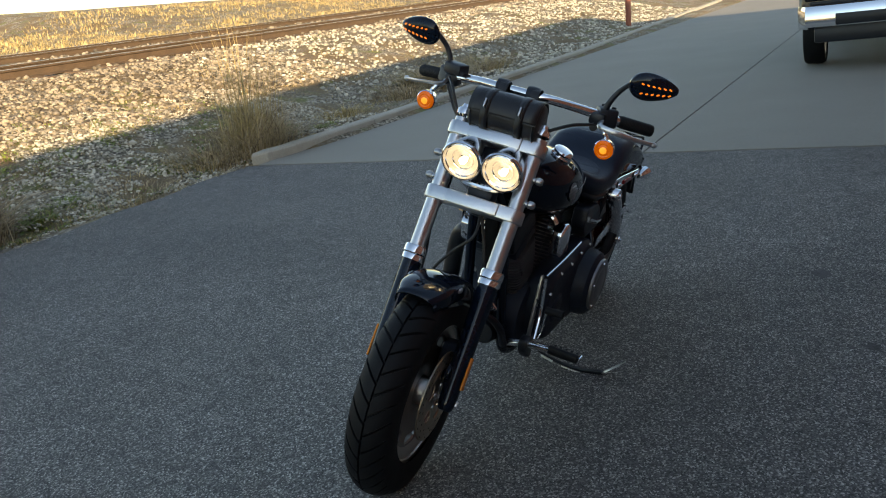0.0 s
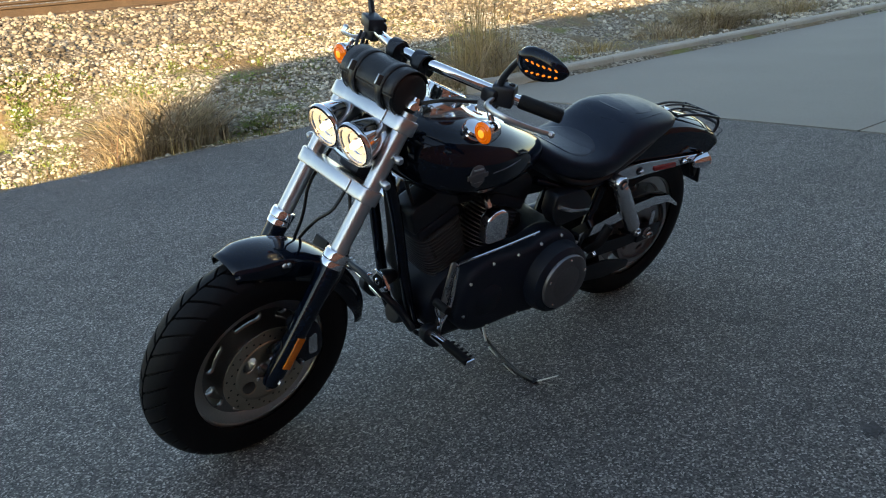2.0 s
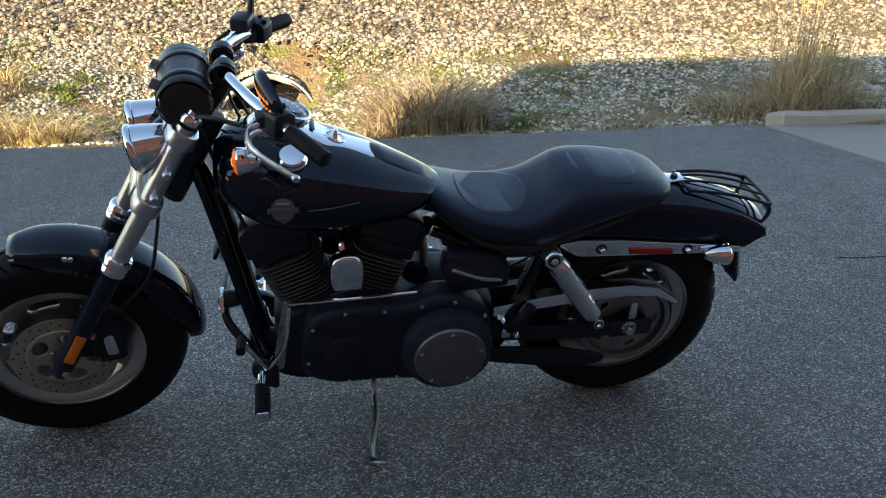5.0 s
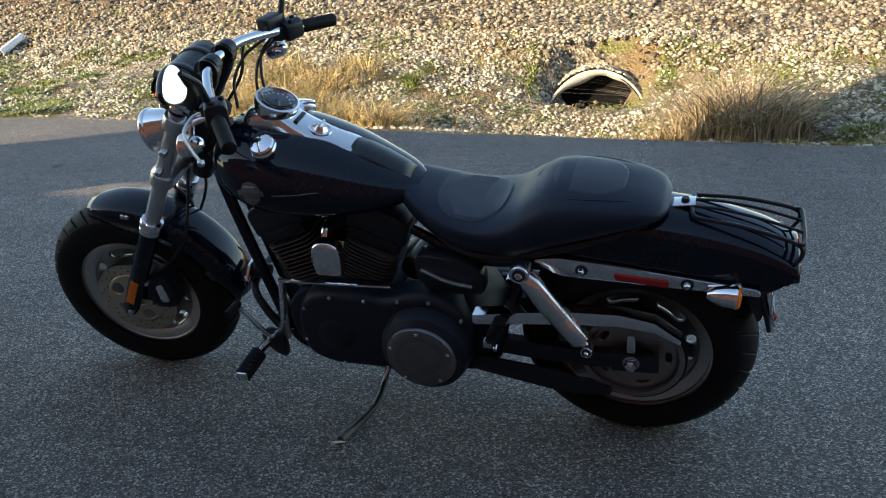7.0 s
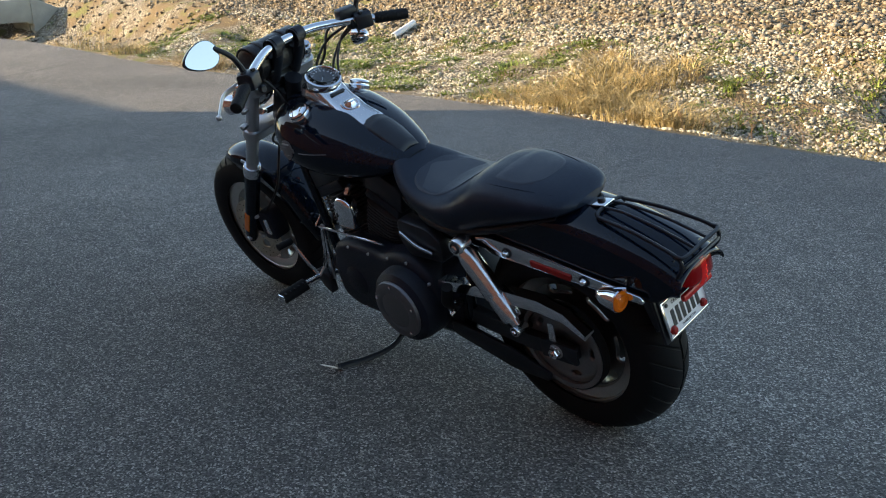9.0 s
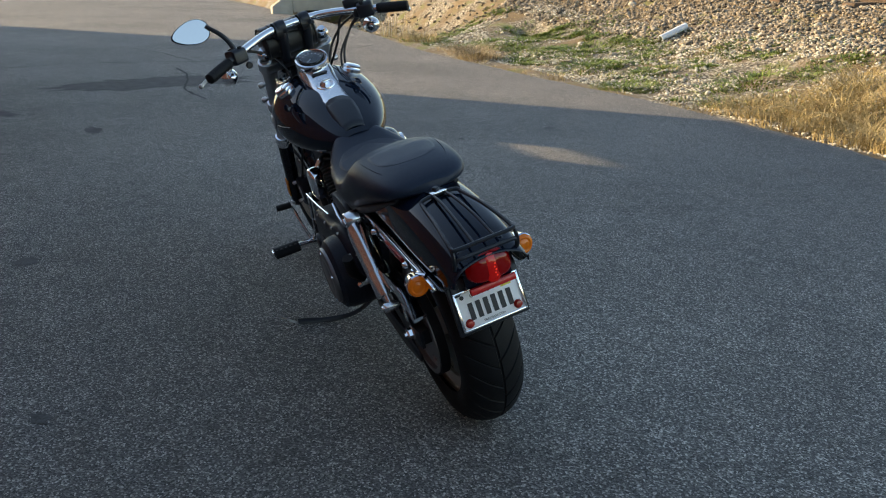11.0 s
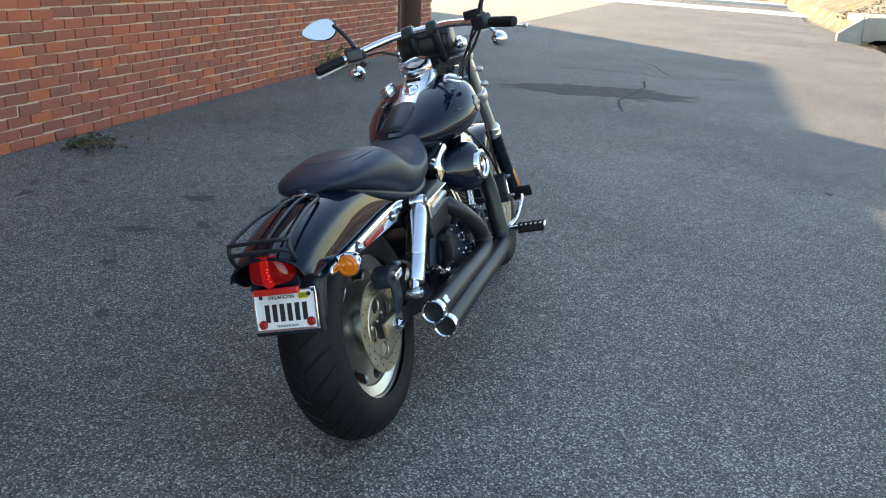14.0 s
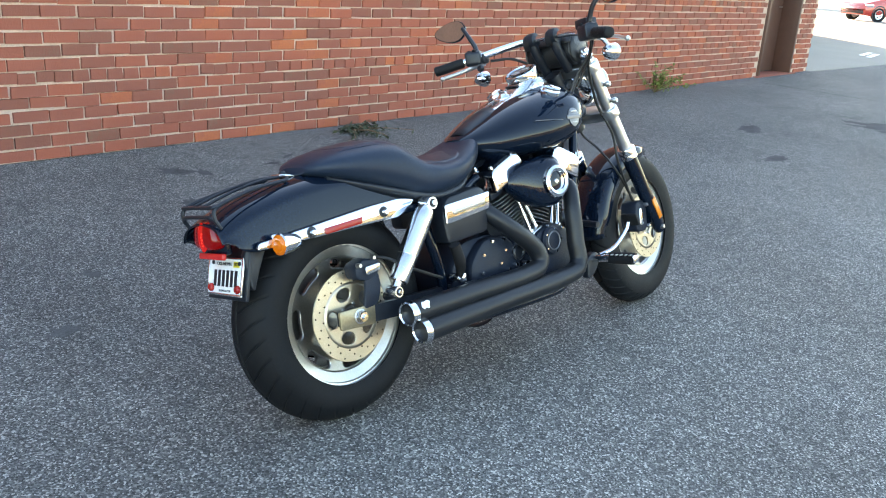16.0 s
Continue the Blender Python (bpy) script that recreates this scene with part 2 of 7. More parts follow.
REFLECTOR = glowing("headlamp_reflector", (0.8, 0.72, 0.56), (1.0, 0.80, 0.55), 0.34, 0.22)
REFLECTOR.node_tree.nodes["Principled BSDF"].inputs["Metallic"].default_value = 0.7
DASHCHROME = material("satin_chrome", (0.74, 0.75, 0.77), 0.2, 1.0, vary=0.05, rough_vary=0.05)
CLEAR = glass("clear_lens", (1, 1, 1))
CLEAR.node_tree.nodes["Principled BSDF"].inputs["IOR"].default_value = 1.3
MIRROR = material("mirror_glass", (0.62, 0.61, 0.58), 0.02, 1.0, vary=0.01, rough_vary=0.0)
DIAL = material("dial_black", (0.02, 0.022, 0.026), 0.35)
DIALWHITE = material("dial_white", (0.6, 0.62, 0.64), 0.5)
BADGE = material("badge_grey", (0.19, 0.19, 0.2), 0.38, 0.8, vary=0.1)
PLATEWHITE = material("plate_white", (0.85, 0.85, 0.85), 0.4, vary=0.06, scale=20)
PLATEINK = material("plate_ink", (0.012, 0.013, 0.018), 0.5)
STICKER = material("yellow_sticker", (0.75, 0.62, 0.03), 0.4)
CABLE = material("black_cable", (0.012, 0.012, 0.012), 0.45)
TRUCKPAINT = material("truck_dark_paint", (0.02, 0.022, 0.028), 0.2, coat=1.0, vary=0.2)
REDPAINT = material("red_car_paint", (0.42, 0.035, 0.02), 0.25, coat=1.0, vary=0.1)
DARKGLASS = material("dark_window_glass", (0.01, 0.012, 0.014), 0.05, vary=0.1, rough_vary=0.01)
POSTPAINT = material("brown_post_paint", (0.22, 0.06, 0.03), 0.6, vary=0.3)
DOORPAINT = material("dark_brown_door_paint", (0.10, 0.045, 0.03), 0.55, vary=0.25)
WHITEPVC = material("white_plastic_pipe", (0.72, 0.72, 0.7), 0.4, vary=0.1)


# ---------------------------------------------------------------- mesh helpers
V = Vector


def mesh_from(name, bm, mat, angle=35):
    me = bpy.data.meshes.new(name)
    bmesh.ops.recalc_face_normals(bm, faces=bm.faces)
    bm.to_mesh(me)
    bm.free()
    me.materials.append(mat)
    me.polygons.foreach_set("use_smooth", [True] * len(me.polygons))
    me.set_sharp_from_angle(angle=radians(angle))
    return me


def part(name, bm, mat, parent, label="", m=None, angle=35):
    """One mesh object under a thing or under a part, built in the thing's own axes."""
    ob = new(name, mesh_from(name, bm, mat, angle))
    ob.parent = parent
    if m is not None:
        ob.matrix_local = m
    if label:
        ob["label"] = label
    return ob


def thing(name, label, category, m=None, group="", kind=""):
    ob = new(name)
    if m is not None:
        ob.matrix_world = m
    return tagged(ob, label, category, group, kind)


def solid(name, bm, mat, label, category, group="", kind="", m=None, angle=35):
    ob = new(name, mesh_from(name, bm, mat, angle))
    if m is not None:
        ob.matrix_world = m
    return tagged(ob, label, category, group, kind)


def loft(rings, close=True, caps=True, bm=None):
    """Skins rings of equal length; close: each ring is a loop."""
    bm = bm or bmesh.new()
    vs = [[bm.verts.new(p) for p in ring] for ring in rings]
    n = len(rings[0])
    for a, b in zip(vs, vs[1:]):
        for i in range(n if close else n - 1):
            j = (i + 1) % n
            bm.faces.new((a[i], a[j], b[j], b[i]))
    if caps and close:
        bm.faces.new(vs[0])
        bm.faces.new(list(reversed(vs[-1])))
    return bm


def smooth_path(pts, n=6):
    """Points on a Catmull-Rom curve through pts."""
    pts = [V(p) for p in pts]
    if len(pts) < 3 or n < 2:
        return pts
    ext = [2 * pts[0] - pts[1], *pts, 2 * pts[-1] - pts[-2]]
    out = []
    for i in range(1, len(ext) - 2):
        p0, p1, p2, p3 = ext[i - 1:i + 3]
        for k in range(n):
            t = k / n
            out.append(0.5 * (2 * p1 + (p2 - p0) * t + (2 * p0 - 5 * p1 + 4 * p2 - p3) * t * t + (3 * p1 - p0 - 3 * p2 + p3) * t ** 3))
    return out + [pts[-1]]


def tube(pts, r, seg=10, n=6, bm=None, squash=1.0):
    """A tube along a smooth path; r: one radius or one for each given point."""
    path = smooth_path(pts, n)
    if isinstance(r, (int, float)):
        rs = [r] * len(path)
    else:
        rs = list(np.interp(np.linspace(0, len(r) - 1, len(path)), range(len(r)), r))
    rs = [float(v) for v in rs]
    rings, side = [], None
    for i, p in enumerate(path):
        d = (path[min(i + 1, len(path) - 1)] - path[max(i - 1, 0)]).normalized()
        if side is None:
            side = d.orthogonal().normalized()
        side = (side - d * side.dot(d)).normalized()
        up = d.cross(side)
        rings.append([p + rs[i] * (math.cos(a) * side + squash * math.sin(a) * up) for a in (2 * math.pi * k / seg for k in range(seg))])
    return loft(rings, bm=bm)


def lathe(profile, m=None, seg=32, bm=None, closed=False):
    """Turns a profile of (radius, height) round z, then lays it out by m."""
    m = m or Matrix()
    bm = bm or bmesh.new()
    rows = []
    for r, h in profile:
        if r < 1e-6:
            rows.append([bm.verts.new(m @ V((0, 0, h)))])
        else:
            rows.append([bm.verts.new(m @ V((r * math.cos(a), r * math.sin(a), h))) for a in (2 * math.pi * k / seg for k in range(seg))])
    pairs = list(zip(rows, rows[1:])) + ([(rows[-1], rows[0])] if closed else [])
    for a, b in pairs:
        for i in range(seg):
            j = (i + 1) % seg
            if len(a) == 1 and len(b) == 1:
                continue
            if len(a) == 1:
                bm.faces.new((a[0], b[j], b[i]))
            elif len(b) == 1:
                bm.faces.new((a[i], a[j], b[0]))
            else:
                bm.faces.new((a[i], a[j], b[j], b[i]))
    return bm


def box(size, m=None, bevel=0.0, bm=None, segs=2):
    own = bmesh.new()
    bmesh.ops.create_cube(own, size=1)
    bmesh.ops.scale(own, vec=V(size), verts=own.verts)
    if bevel:
        bmesh.ops.bevel(own, geom=own.edges[:], offset=bevel, segments=segs, affect="EDGES", profile=0.5)
    if m is not None:
        bmesh.ops.transform(own, matrix=m, verts=own.verts)
    return merge(bm, own)


def merge(bm, own):
    if bm is None:
        return own
    me = bpy.data.meshes.new("tmp")
    own.to_mesh(me)
    own.free()
    bm.from_mesh(me)
    bpy.data.meshes.remove(me)
    return bm


def prism(poly, thick, m=None, bevel=0.0, bm=None, segs=2):
    """A polygon in xz, thick in y (centred), with rounded edges."""
    own = bmesh.new()
    front = [own.verts.new((x, -thick / 2, z)) for x, z in poly]
    back = [own.verts.new((x, thick / 2, z)) for x, z in poly]
    own.faces.new(front)
    own.faces.new(list(reversed(back)))
    n = len(poly)
    for i in range(n):
        j = (i + 1) % n
        own.faces.new((front[j], front[i], back[i], back[j]))
    bmesh.ops.recalc_face_normals(own, faces=own.faces)
    if bevel:
        sharp = [e for e in own.edges if e.calc_face_angle(0) > 0.6]
        bmesh.ops.bevel(own, geom=sharp, offset=bevel, segments=segs, affect="EDGES", profile=0.5)
    if m is not None:
        bmesh.ops.transform(own, matrix=m, verts=own.verts)
    return merge(bm, own)


def round_poly(pts, r=0.02, n=4):
    """Rounds the corners of a polygon of 2D points."""
    out, k = [], len(pts)
    for i in range(k):
        p, a, b = V(pts[i]), V(pts[i - 1]), V(pts[(i + 1) % k])
        da, db = (a - p), (b - p)
        rr = min(r, da.length * 0.45, db.length * 0.45)
        s, e = p + da.normalized() * rr, p + db.normalized() * rr
        for j in range(n + 1):
            t = j / n
            out.append(tuple((1 - t) ** 2 * s + 2 * t * (1 - t) * p + t * t * e))
    return out


def thicken(ob, t, offset=0.0):
    mod = ob.modifiers.new("thickness", "SOLIDIFY")
    mod.thickness, mod.offset = t, offset
    return ob


def aim(origin, direction):
    """The pose whose z axis points along direction."""
    return Matrix.Translation(origin) @ V(direction).normalized().to_track_quat("Z", "Y").to_matrix().to_4x4()


def ring_parts(name, centre, radius, n, r, thick, axis, mat, parent, phase=0.0):
    """Bolt heads or drillings set round a circle, each a part of its own."""
    for k in range(n):
        part(name, ring_holes(centre, radius, 1, r, thick, axis, phase=phase + 2 * math.pi * k / n), mat, parent)


def ring_holes(centre, radius, n, r, thick, axis, bm=None, phase=0.0):
    """Small plugs set round a circle, as bolt heads or dark holes."""
    base = aim(centre, axis)
    for k in range(n):
        a = phase + 2 * math.pi * k / n
        own = lathe([(0, thick), (r * 0.8, thick), (r, thick * 0.7), (r, 0)], base @ Matrix.Translation((radius * math.cos(a), radius * math.sin(a), 0)), seg=8)
        bm = merge(bm, own)
    return bm


Y = (0, 1, 0)


# ---------------------------------------------------------------- ground
SLOPE = 0.035                                   # the yard falls away from the building


def smooth(a, b, x):
    t = min(1.0, max(0.0, (x - a) / (b - a)))
    return t * t * (3 - 2 * t)


def road_z(x, y):
    crown = 0.026 * math.exp(-((x - 1.0) / 3.0) ** 2 - ((y + 0.1) / 1.6) ** 2)
    return SLOPE * max(-5.2, min(4.2, y)) + crown


def rail_y(x):
    return -10.9 + 0.075 * x


def edge_y(x):
    """The ragged edge of the asphalt."""
    return -4.95 + 0.12 * math.sin(0.55 * x + 1.0) + 0.07 * noise.noise(V((x * 1.7, 3.1, 0))) + 0.35 * smooth(3.5, 9, x) - 0.15 * smooth(11, 16, x) + 0.03 * noise.noise(V((x * 9, 0.4, 0)))


PROFILE_S = [-9, 0, 0.1, 0.22, 0.42, 0.62, 0.85, 1.0, 3.2, 6, 20, 60]
PROFILE_Z = [-0.2, -0.2, -0.24, -0.15, 0.13, 0.43, 0.66, 0.70, 0.75, 1.9, 2.1, 2.3]


PIPE, PIPE_TURN = (1.17, -7.75), radians(9)       # mouth of the half-buried drain pipe
PIPE_C, PIPE_S = math.cos(PIPE_TURN), math.sin(PIPE_TURN)


def ground_z(x, y):
    e = -5.0
    if y > e + 0.35:
        return road_z(x, y) - 0.05
    s = (e - y) / (e - rail_y(x))
    z = float(np.interp(s, PROFILE_S, PROFILE_Z))
    d = e - y
    z -= 0.36 * math.exp(-((x - 1.0) / 1.7) ** 2) * smooth(0.0, 0.9, d) * (1 - smooth(2.5, 3.0, d))
    z -= 0.2 * smooth(5, 9, x) * (1 - smooth(13, 16, x)) * smooth(0.8, 2.4, d) * (1 - smooth(3.4, 4.8, d))
    z -= 0.55 * smooth(14.5, 18, x) * (1 - smooth(25.6, 26.2, x)) * smooth(0.0, 0.4, d) * (1 - smooth(1.9, 3.2, d))
    z += 0.55 * smooth(25.6, 26.2, x) * smooth(-0.1, 0.3, d) * (1 - smooth(2.5, 4.5, d))
    z -= 0.2 * math.exp(-((x - 13.6) / 0.6) ** 2 - ((y + 7.4) / 0.4) ** 2)
    z += 0.9 * smooth(-25, -30, x) * smooth(-24, -40, y)
    pu, pv = (x - PIPE[0]) * PIPE_C + (y - PIPE[1]) * PIPE_S, -(x - PIPE[0]) * PIPE_S + (y - PIPE[1]) * PIPE_C
    z += (-0.6 - z) * (1 - smooth(0.4, 0.75, abs(pu))) * smooth(-0.1, 0.1, pv) * (1 - smooth(0.3, 0.7, pv))
    z += (-1.0 - z) * (1 - smooth(0.36, 0.52, abs(pu))) * smooth(-0.34, -0.24, pv) * (1 - smooth(-0.12, 0.04, pv))
    z += 0.1 * smooth(-3.2, -5, x) * (1 - smooth(0.5, 1.5, d))
    if d > -0.2:
        amp = smooth(-0.2, 0.5, d)
        z += amp * (0.05 * noise.noise(V((x * 1.1, y * 1.1, 0))) + 0.03 * noise.noise(V((x * 3.7, y * 3.7, 5))))
    return z - 0.05 * (1 - smooth(-0.35, 0.05, d))


def grid(name, xs, ys, zf, mat):
    nx, ny = len(xs), len(ys)
    verts = [(x, y, zf(x, y)) for x in xs for y in ys]
    faces = [(i * ny + j, (i + 1) * ny + j, (i + 1) * ny + j + 1, i * ny + j + 1) for i in range(nx - 1) for j in range(ny - 1)]
    me = bpy.data.meshes.new(name)
    me.from_pydata(verts, [], faces)
    me.materials.append(mat)
    me.polygons.foreach_set("use_smooth", [True] * len(me.polygons))
    return new(name, me)


xs = [-400, -250, -150, -100, -75, -60, -50, -42, -36, -32] + list(np.arange(-29, 30.01, 0.25)) + [33, 37, 42, 50, 60, 75, 100, 150, 250, 400]
ys = [-400, -250, -150, -100, -70, -50, -40, -34, -29, -25, -22] + list(np.arange(-20, -4.3, 0.16)) + [-3, 0, 4, 8, 15, 30, 60, 120, 250, 400]
ground = grid("ground", [float(v) for v in xs], [float(v) for v in ys], ground_z, SOIL)
tagged(ground, "sandy brown soil bank beside the railway", "ground", kind="structure")


def sheet(name, rows, thick, mat):
    """A slab from rows of (near point, far point), with a vertical skirt of its thickness."""
    bm = bmesh.new()
    tops = [[bm.verts.new(p) for p in row] for row in rows]
    lows = [[bm.verts.new(V(p) - V((0, 0, thick))) for p in row] for row in rows]
    n = len(rows[0])
    for i in range(len(rows) - 1):
        for j in range(n - 1):
            bm.faces.new((tops[i][j], tops[i + 1][j], tops[i + 1][j + 1], tops[i][j + 1]))
        for j in (0, n - 1):
            bm.faces.new((tops[i][j], tops[i + 1][j], lows[i + 1][j], lows[i][j]))
    for i in (0, len(rows) - 1):
        for j in range(n - 1):
            bm.faces.new((tops[i][j], tops[i][j + 1], lows[i][j + 1], lows[i][j]))
    return bm


def roadrow(x, y0, y1, lift=0.0, ny=20):
    return [V((x + (0.0), y, road_z(x, y) + lift)) for y in [y0 + (y1 - y0) * (k / ny) for k in range(ny + 1)]]


WALL_Y0, WALL_K = 3.24, 0.045                    # foot of the brick wall: y = WALL_Y0 + WALL_K * x


def wall_y(x):
    return WALL_Y0 + WALL_K * x


rows = []
for x in np.arange(-3.42, 12.6, 0.12):
    x = float(x)
    rows.append(roadrow(x, edge_y(x), wall_y(x) + 0.3))
road = solid("road", sheet("road", rows, 0.12, ASPHALT), ASPHALT, "worn dark grey asphalt yard with pale chips", "road", kind="structure", angle=60)
rows = []
for x in np.arange(12.48, 41, 0.4):
    x = float(x)
    rows.append(roadrow(x, edge_y(x) + 0.3 * smooth(20, 36, x) , 3.72))
solid("road", sheet("road", rows, 0.12, ASPHALT), ASPHALT, "sunlit asphalt drive running on past the building", "road", kind="structure", angle=60)

# concrete apron behind the motorcycle, in two slabs with an open joint
for k, (y0, y1) in enumerate(((-4.9, -0.715), (-0.7, 9.0))):
    rows = []
    for x in [-3.435 - 0.02 * math.sin(9), -6, -9, -12, -16, -20, -26, -34, -44, -60]:
        bend = -0.045 * max(0, -x - 14)
        rows.append(roadrow(x, y0 + (bend if k == 0 else 0), y1, 0.006, 8))
    solid("pavement", sheet("pavement", rows, 0.15, CONCRETE), CONCRETE, "grey concrete apron slab, worn and stained", "pavement", kind="structure")
rows = [[V((x, y, road_z(x, y) + 0.004)) for y in (3.735, 5, 8, 14, 24, 60)] for x in (12.5, 16, 20, 26, 33, 41)]
solid("pavement", sheet("pavement", rows, 0.12, CONCRETE), CONCRETE, "pale concrete forecourt beside the brick building", "pavement", kind="structure")
bm = None
for u, v in ((17.6, 4.6), (17.9, 4.85)):
    bm = box((1.2, 0.1, 0.004), pose(u, v, road_z(u, v) + 0.007, 0, 0, 12), bm=bm)
solid("painted_stripe", bm, PLATEWHITE, "two worn white stripes painted on concrete", "road marking", kind="structure")
PALE = material("pale_concrete", (0.62, 0.6, 0.56), 0.85, vary=0.1, scale=0.5, fine=40)
rows = [[V((x, y, road_z(x, y) + 0.004)) for y in (-60, -20, -5, 3.7, 20, 60)] for x in (41.02, 47)]
solid("pavement", sheet("pavement", rows, 0.14, PALE), PALE, "bright concrete gutter and sidewalk along the street", "pavement", kind="structure")
rows = [[V((x, y, road_z(x, y) - 0.02)) for y in (-60, -20, -5, 3.7, 20, 60)] for x in (47.02, 56)]
solid("road", sheet("road", rows, 0.12, ASPHALT), ASPHALT, "asphalt cross street in sunlight", "road", kind="structure")
rows = [[V((x, y, road_z(x, y) + 0.12)) for y in (-60, -20, -5, 3.7, 20, 60)] for x in (56.02, 62)]
solid("pavement", sheet("pavement", rows, 0.26, PALE), PALE, "concrete sidewalk on the far side of the street", "pavement", kind="structure")


def low_wall():
    w = thing("low_wall", "low pale concrete retaining wall across the street", "wall", pose(61, 4, 0.2))
    for k in range(8):
        part("panel", box((0.3, 3.96, 0.75), pose(0, -14 + k * 4, 0.37), 0.03), PALE, w)
    for k in range(5):
        part("rail", box((0.06, 6.0, 0.06), pose(0, -12 + 6.02 * k, 1.05), 0.01), WHITEPVC, w, "white painted metal rail")
        part("post", box((0.08, 0.08, 0.4), pose(0, -12 + 6.02 * k, 0.9), 0.01), WHITEPVC, w)
    return w


low_wall()

# kerb: one stone per two metres, rounded nose at the near end
kx = -3.78
for k in range(16):
    length = 1.98
    bend = -0.045 * max(0, -kx - 14)
    bend2 = -0.045 * max(0, -(kx - length) - 14)
    bm = bmesh.new()
    nose = k == 0
    path = [(kx, -4.93 + bend), (kx - length, -4.93 + bend2)]
    if nose:
        path = [(kx + 0.16, -5.12), (kx + 0.08, -5.0), (kx - 0.15, -4.94), (kx - length, -4.93 + bend2)]
    rings = []
    for i, (x, y) in enumerate(path):
        a, b = V(path[max(i - 1, 0)]), V(path[min(i + 1, len(path) - 1)])
        d = (b - a).normalized()
        s = V((-d.y, d.x))
        z = road_z(x, y)
        hh = 0.12 if not (nose and i == 0) else 0.09
        sec = [(-0.08, -0.12), (-0.08, hh - 0.025), (-0.06, hh - 0.005), (0.05, hh), (0.085, hh - 0.03), (0.1, -0.12)]
        rings.append([V((x + s.x * u, y + s.y * u, z + h)) for u, h in sec])
    loft(rings, bm=bm)
    solid("kerb", bm, KERB, "weathered concrete kerb stone along the apron", "kerb", group="kerb along the apron", kind="structure")
    kx -= length + 0.012


# cracks in the asphalt: thin dark sealed ridges
def crack(pts, w):
    pts = smooth_path([(*p, 0) for p in pts], 8)
    rings = []
    for i, p in enumerate(pts):
        d = (pts[min(i + 1, len(pts) - 1)] - pts[max(i - 1, 0)]).normalized()
        s = V((-d.y, d.x, 0))
        j = 0.03 * noise.noise(V((p.x * 6, p.y * 6, 2)))
        q = p + s * j
        ww = w * (0.5 + abs(noise.noise(V((p.x * 4, p.y * 4, 7)))))
        z = road_z(q.x, q.y)
        rings.append([V((q.x, q.y, z + 0.0015)) + s * ww, V((q.x, q.y, z + 0.0035)), V((q.x, q.y, z + 0.0015)) - s * ww])
    return loft(rings, close=False)


TAR = material("crack_tar", (0.012, 0.012, 0.013), 0.9)
for pts, w in (([(-1.65, -1.21), (-2.11, -1.16), (-2.39, -1.23), (-2.61, -1.42), (-2.95, -1.5), (-3.3, -1.8)], 0.008),
               ([(10.0, 3.3), (10.1, 2.84), (10.26, 1.94), (10.67, 1.12), (10.76, 0.32), (10.75, -0.47), (11.1, -1.0), (11.34, -1.66), (12.3, -2.9), (13.4, -4.0)], 0.026),
               ([(9.97, -0.12), (9.3, -0.18), (8.62, -0.12), (7.8, -0.02), (6.98, -0.14)], 0.02),
               ([(13.02, 0.29), (12.5, 0.1), (12.19, -0.1), (11.5, -0.25), (10.96, -0.43)], 0.02)):
    solid("crack", crack(pts, w), TAR, "dark tar-filled crack in the asphalt", "crack", kind="structure")
STAIN = material("damp_asphalt", (0.09, 0.088, 0.085), 0.9, spec=0.1, vary=0.5, scale=9, fine=120)
for cx, cy, ax, ay, rot in ((8.4, 0.25, 0.55, 1.1, 14), (1.55, 2.6, 0.06, 0.025, 0), (1.75, 2.72, 0.07, 0.02, 30), (1.9, 2.5, 0.05, 0.03, 60), (-0.6, 2.3, 0.05, 0.03, 70), (4.3, -1.9, 0.05, 0.03, 0), (4.6, -2.9, 0.04, 0.06, 0), (1.3, 1.69, 0.05, 0.09, 20), (1.51, 1.44, 0.06, 0.03, 50), (1.93, 1.73, 0.06, 0.1, 10), (1.93, 1.29, 0.05, 0.07, 0), (0.36, 1.16, 0.04, 0.03, 30),
                            (0.84, 1.5, 0.03, 0.045, 0), (0.91, 2.68, 0.07, 0.1, 40), (1.05, 2.59, 0.04, 0.06, 0), (-0.15, 1.39, 0.03, 0.05, 15), (0.68, 2.05, 0.1, 0.05, 70), (-0.45, 0.92, 0.05, 0.04, 0), (6.43, 1.72, 0.22, 0.1, 20), (5.38, 0.97, 0.16, 0.07, 0)):
    bm = bmesh.new()
    vs = []
    for k in range(90):
        a = 2 * math.pi * k / 90
        r = 1 + 0.5 * noise.noise(V((math.cos(a) * 1.6 + cx, math.sin(a) * 1.6 + cy, 1))) + 0.35 * noise.noise(V((math.cos(a) * 5 + cx, math.sin(a) * 5 + cy, 4)))
        q = pose(0, 0, 0, 0, 0, rot) @ V((ax * r * math.cos(a), ay * r * math.sin(a), 0))
        vs.append(bm.verts.new((cx + q.x, cy + q.y, road_z(cx, cy + q.y) + 0.002)))
    bm.faces.new(vs)
    solid("stain", bm, STAIN, "old oil stain on the asphalt", "stain", kind="structure")


# ---------------------------------------------------------------- brick building
WANG = math.degrees(math.atan(WALL_K))
WALL = pose(0, WALL_Y0, 0, 0, 0, WANG)            # local x runs along the wall, -y faces the yard
U0, U1, DOOR0, DOOR1 = -14.0, 12.45, 10.55, 11.75
# upper heights and step are out of view, set by the shadow they cast
H_HIGH, H_LOW, U_STEP, U_CUT = 4.38, 3.19, 8.15, 8.4
wz = 0.10                                         # foot of the wall


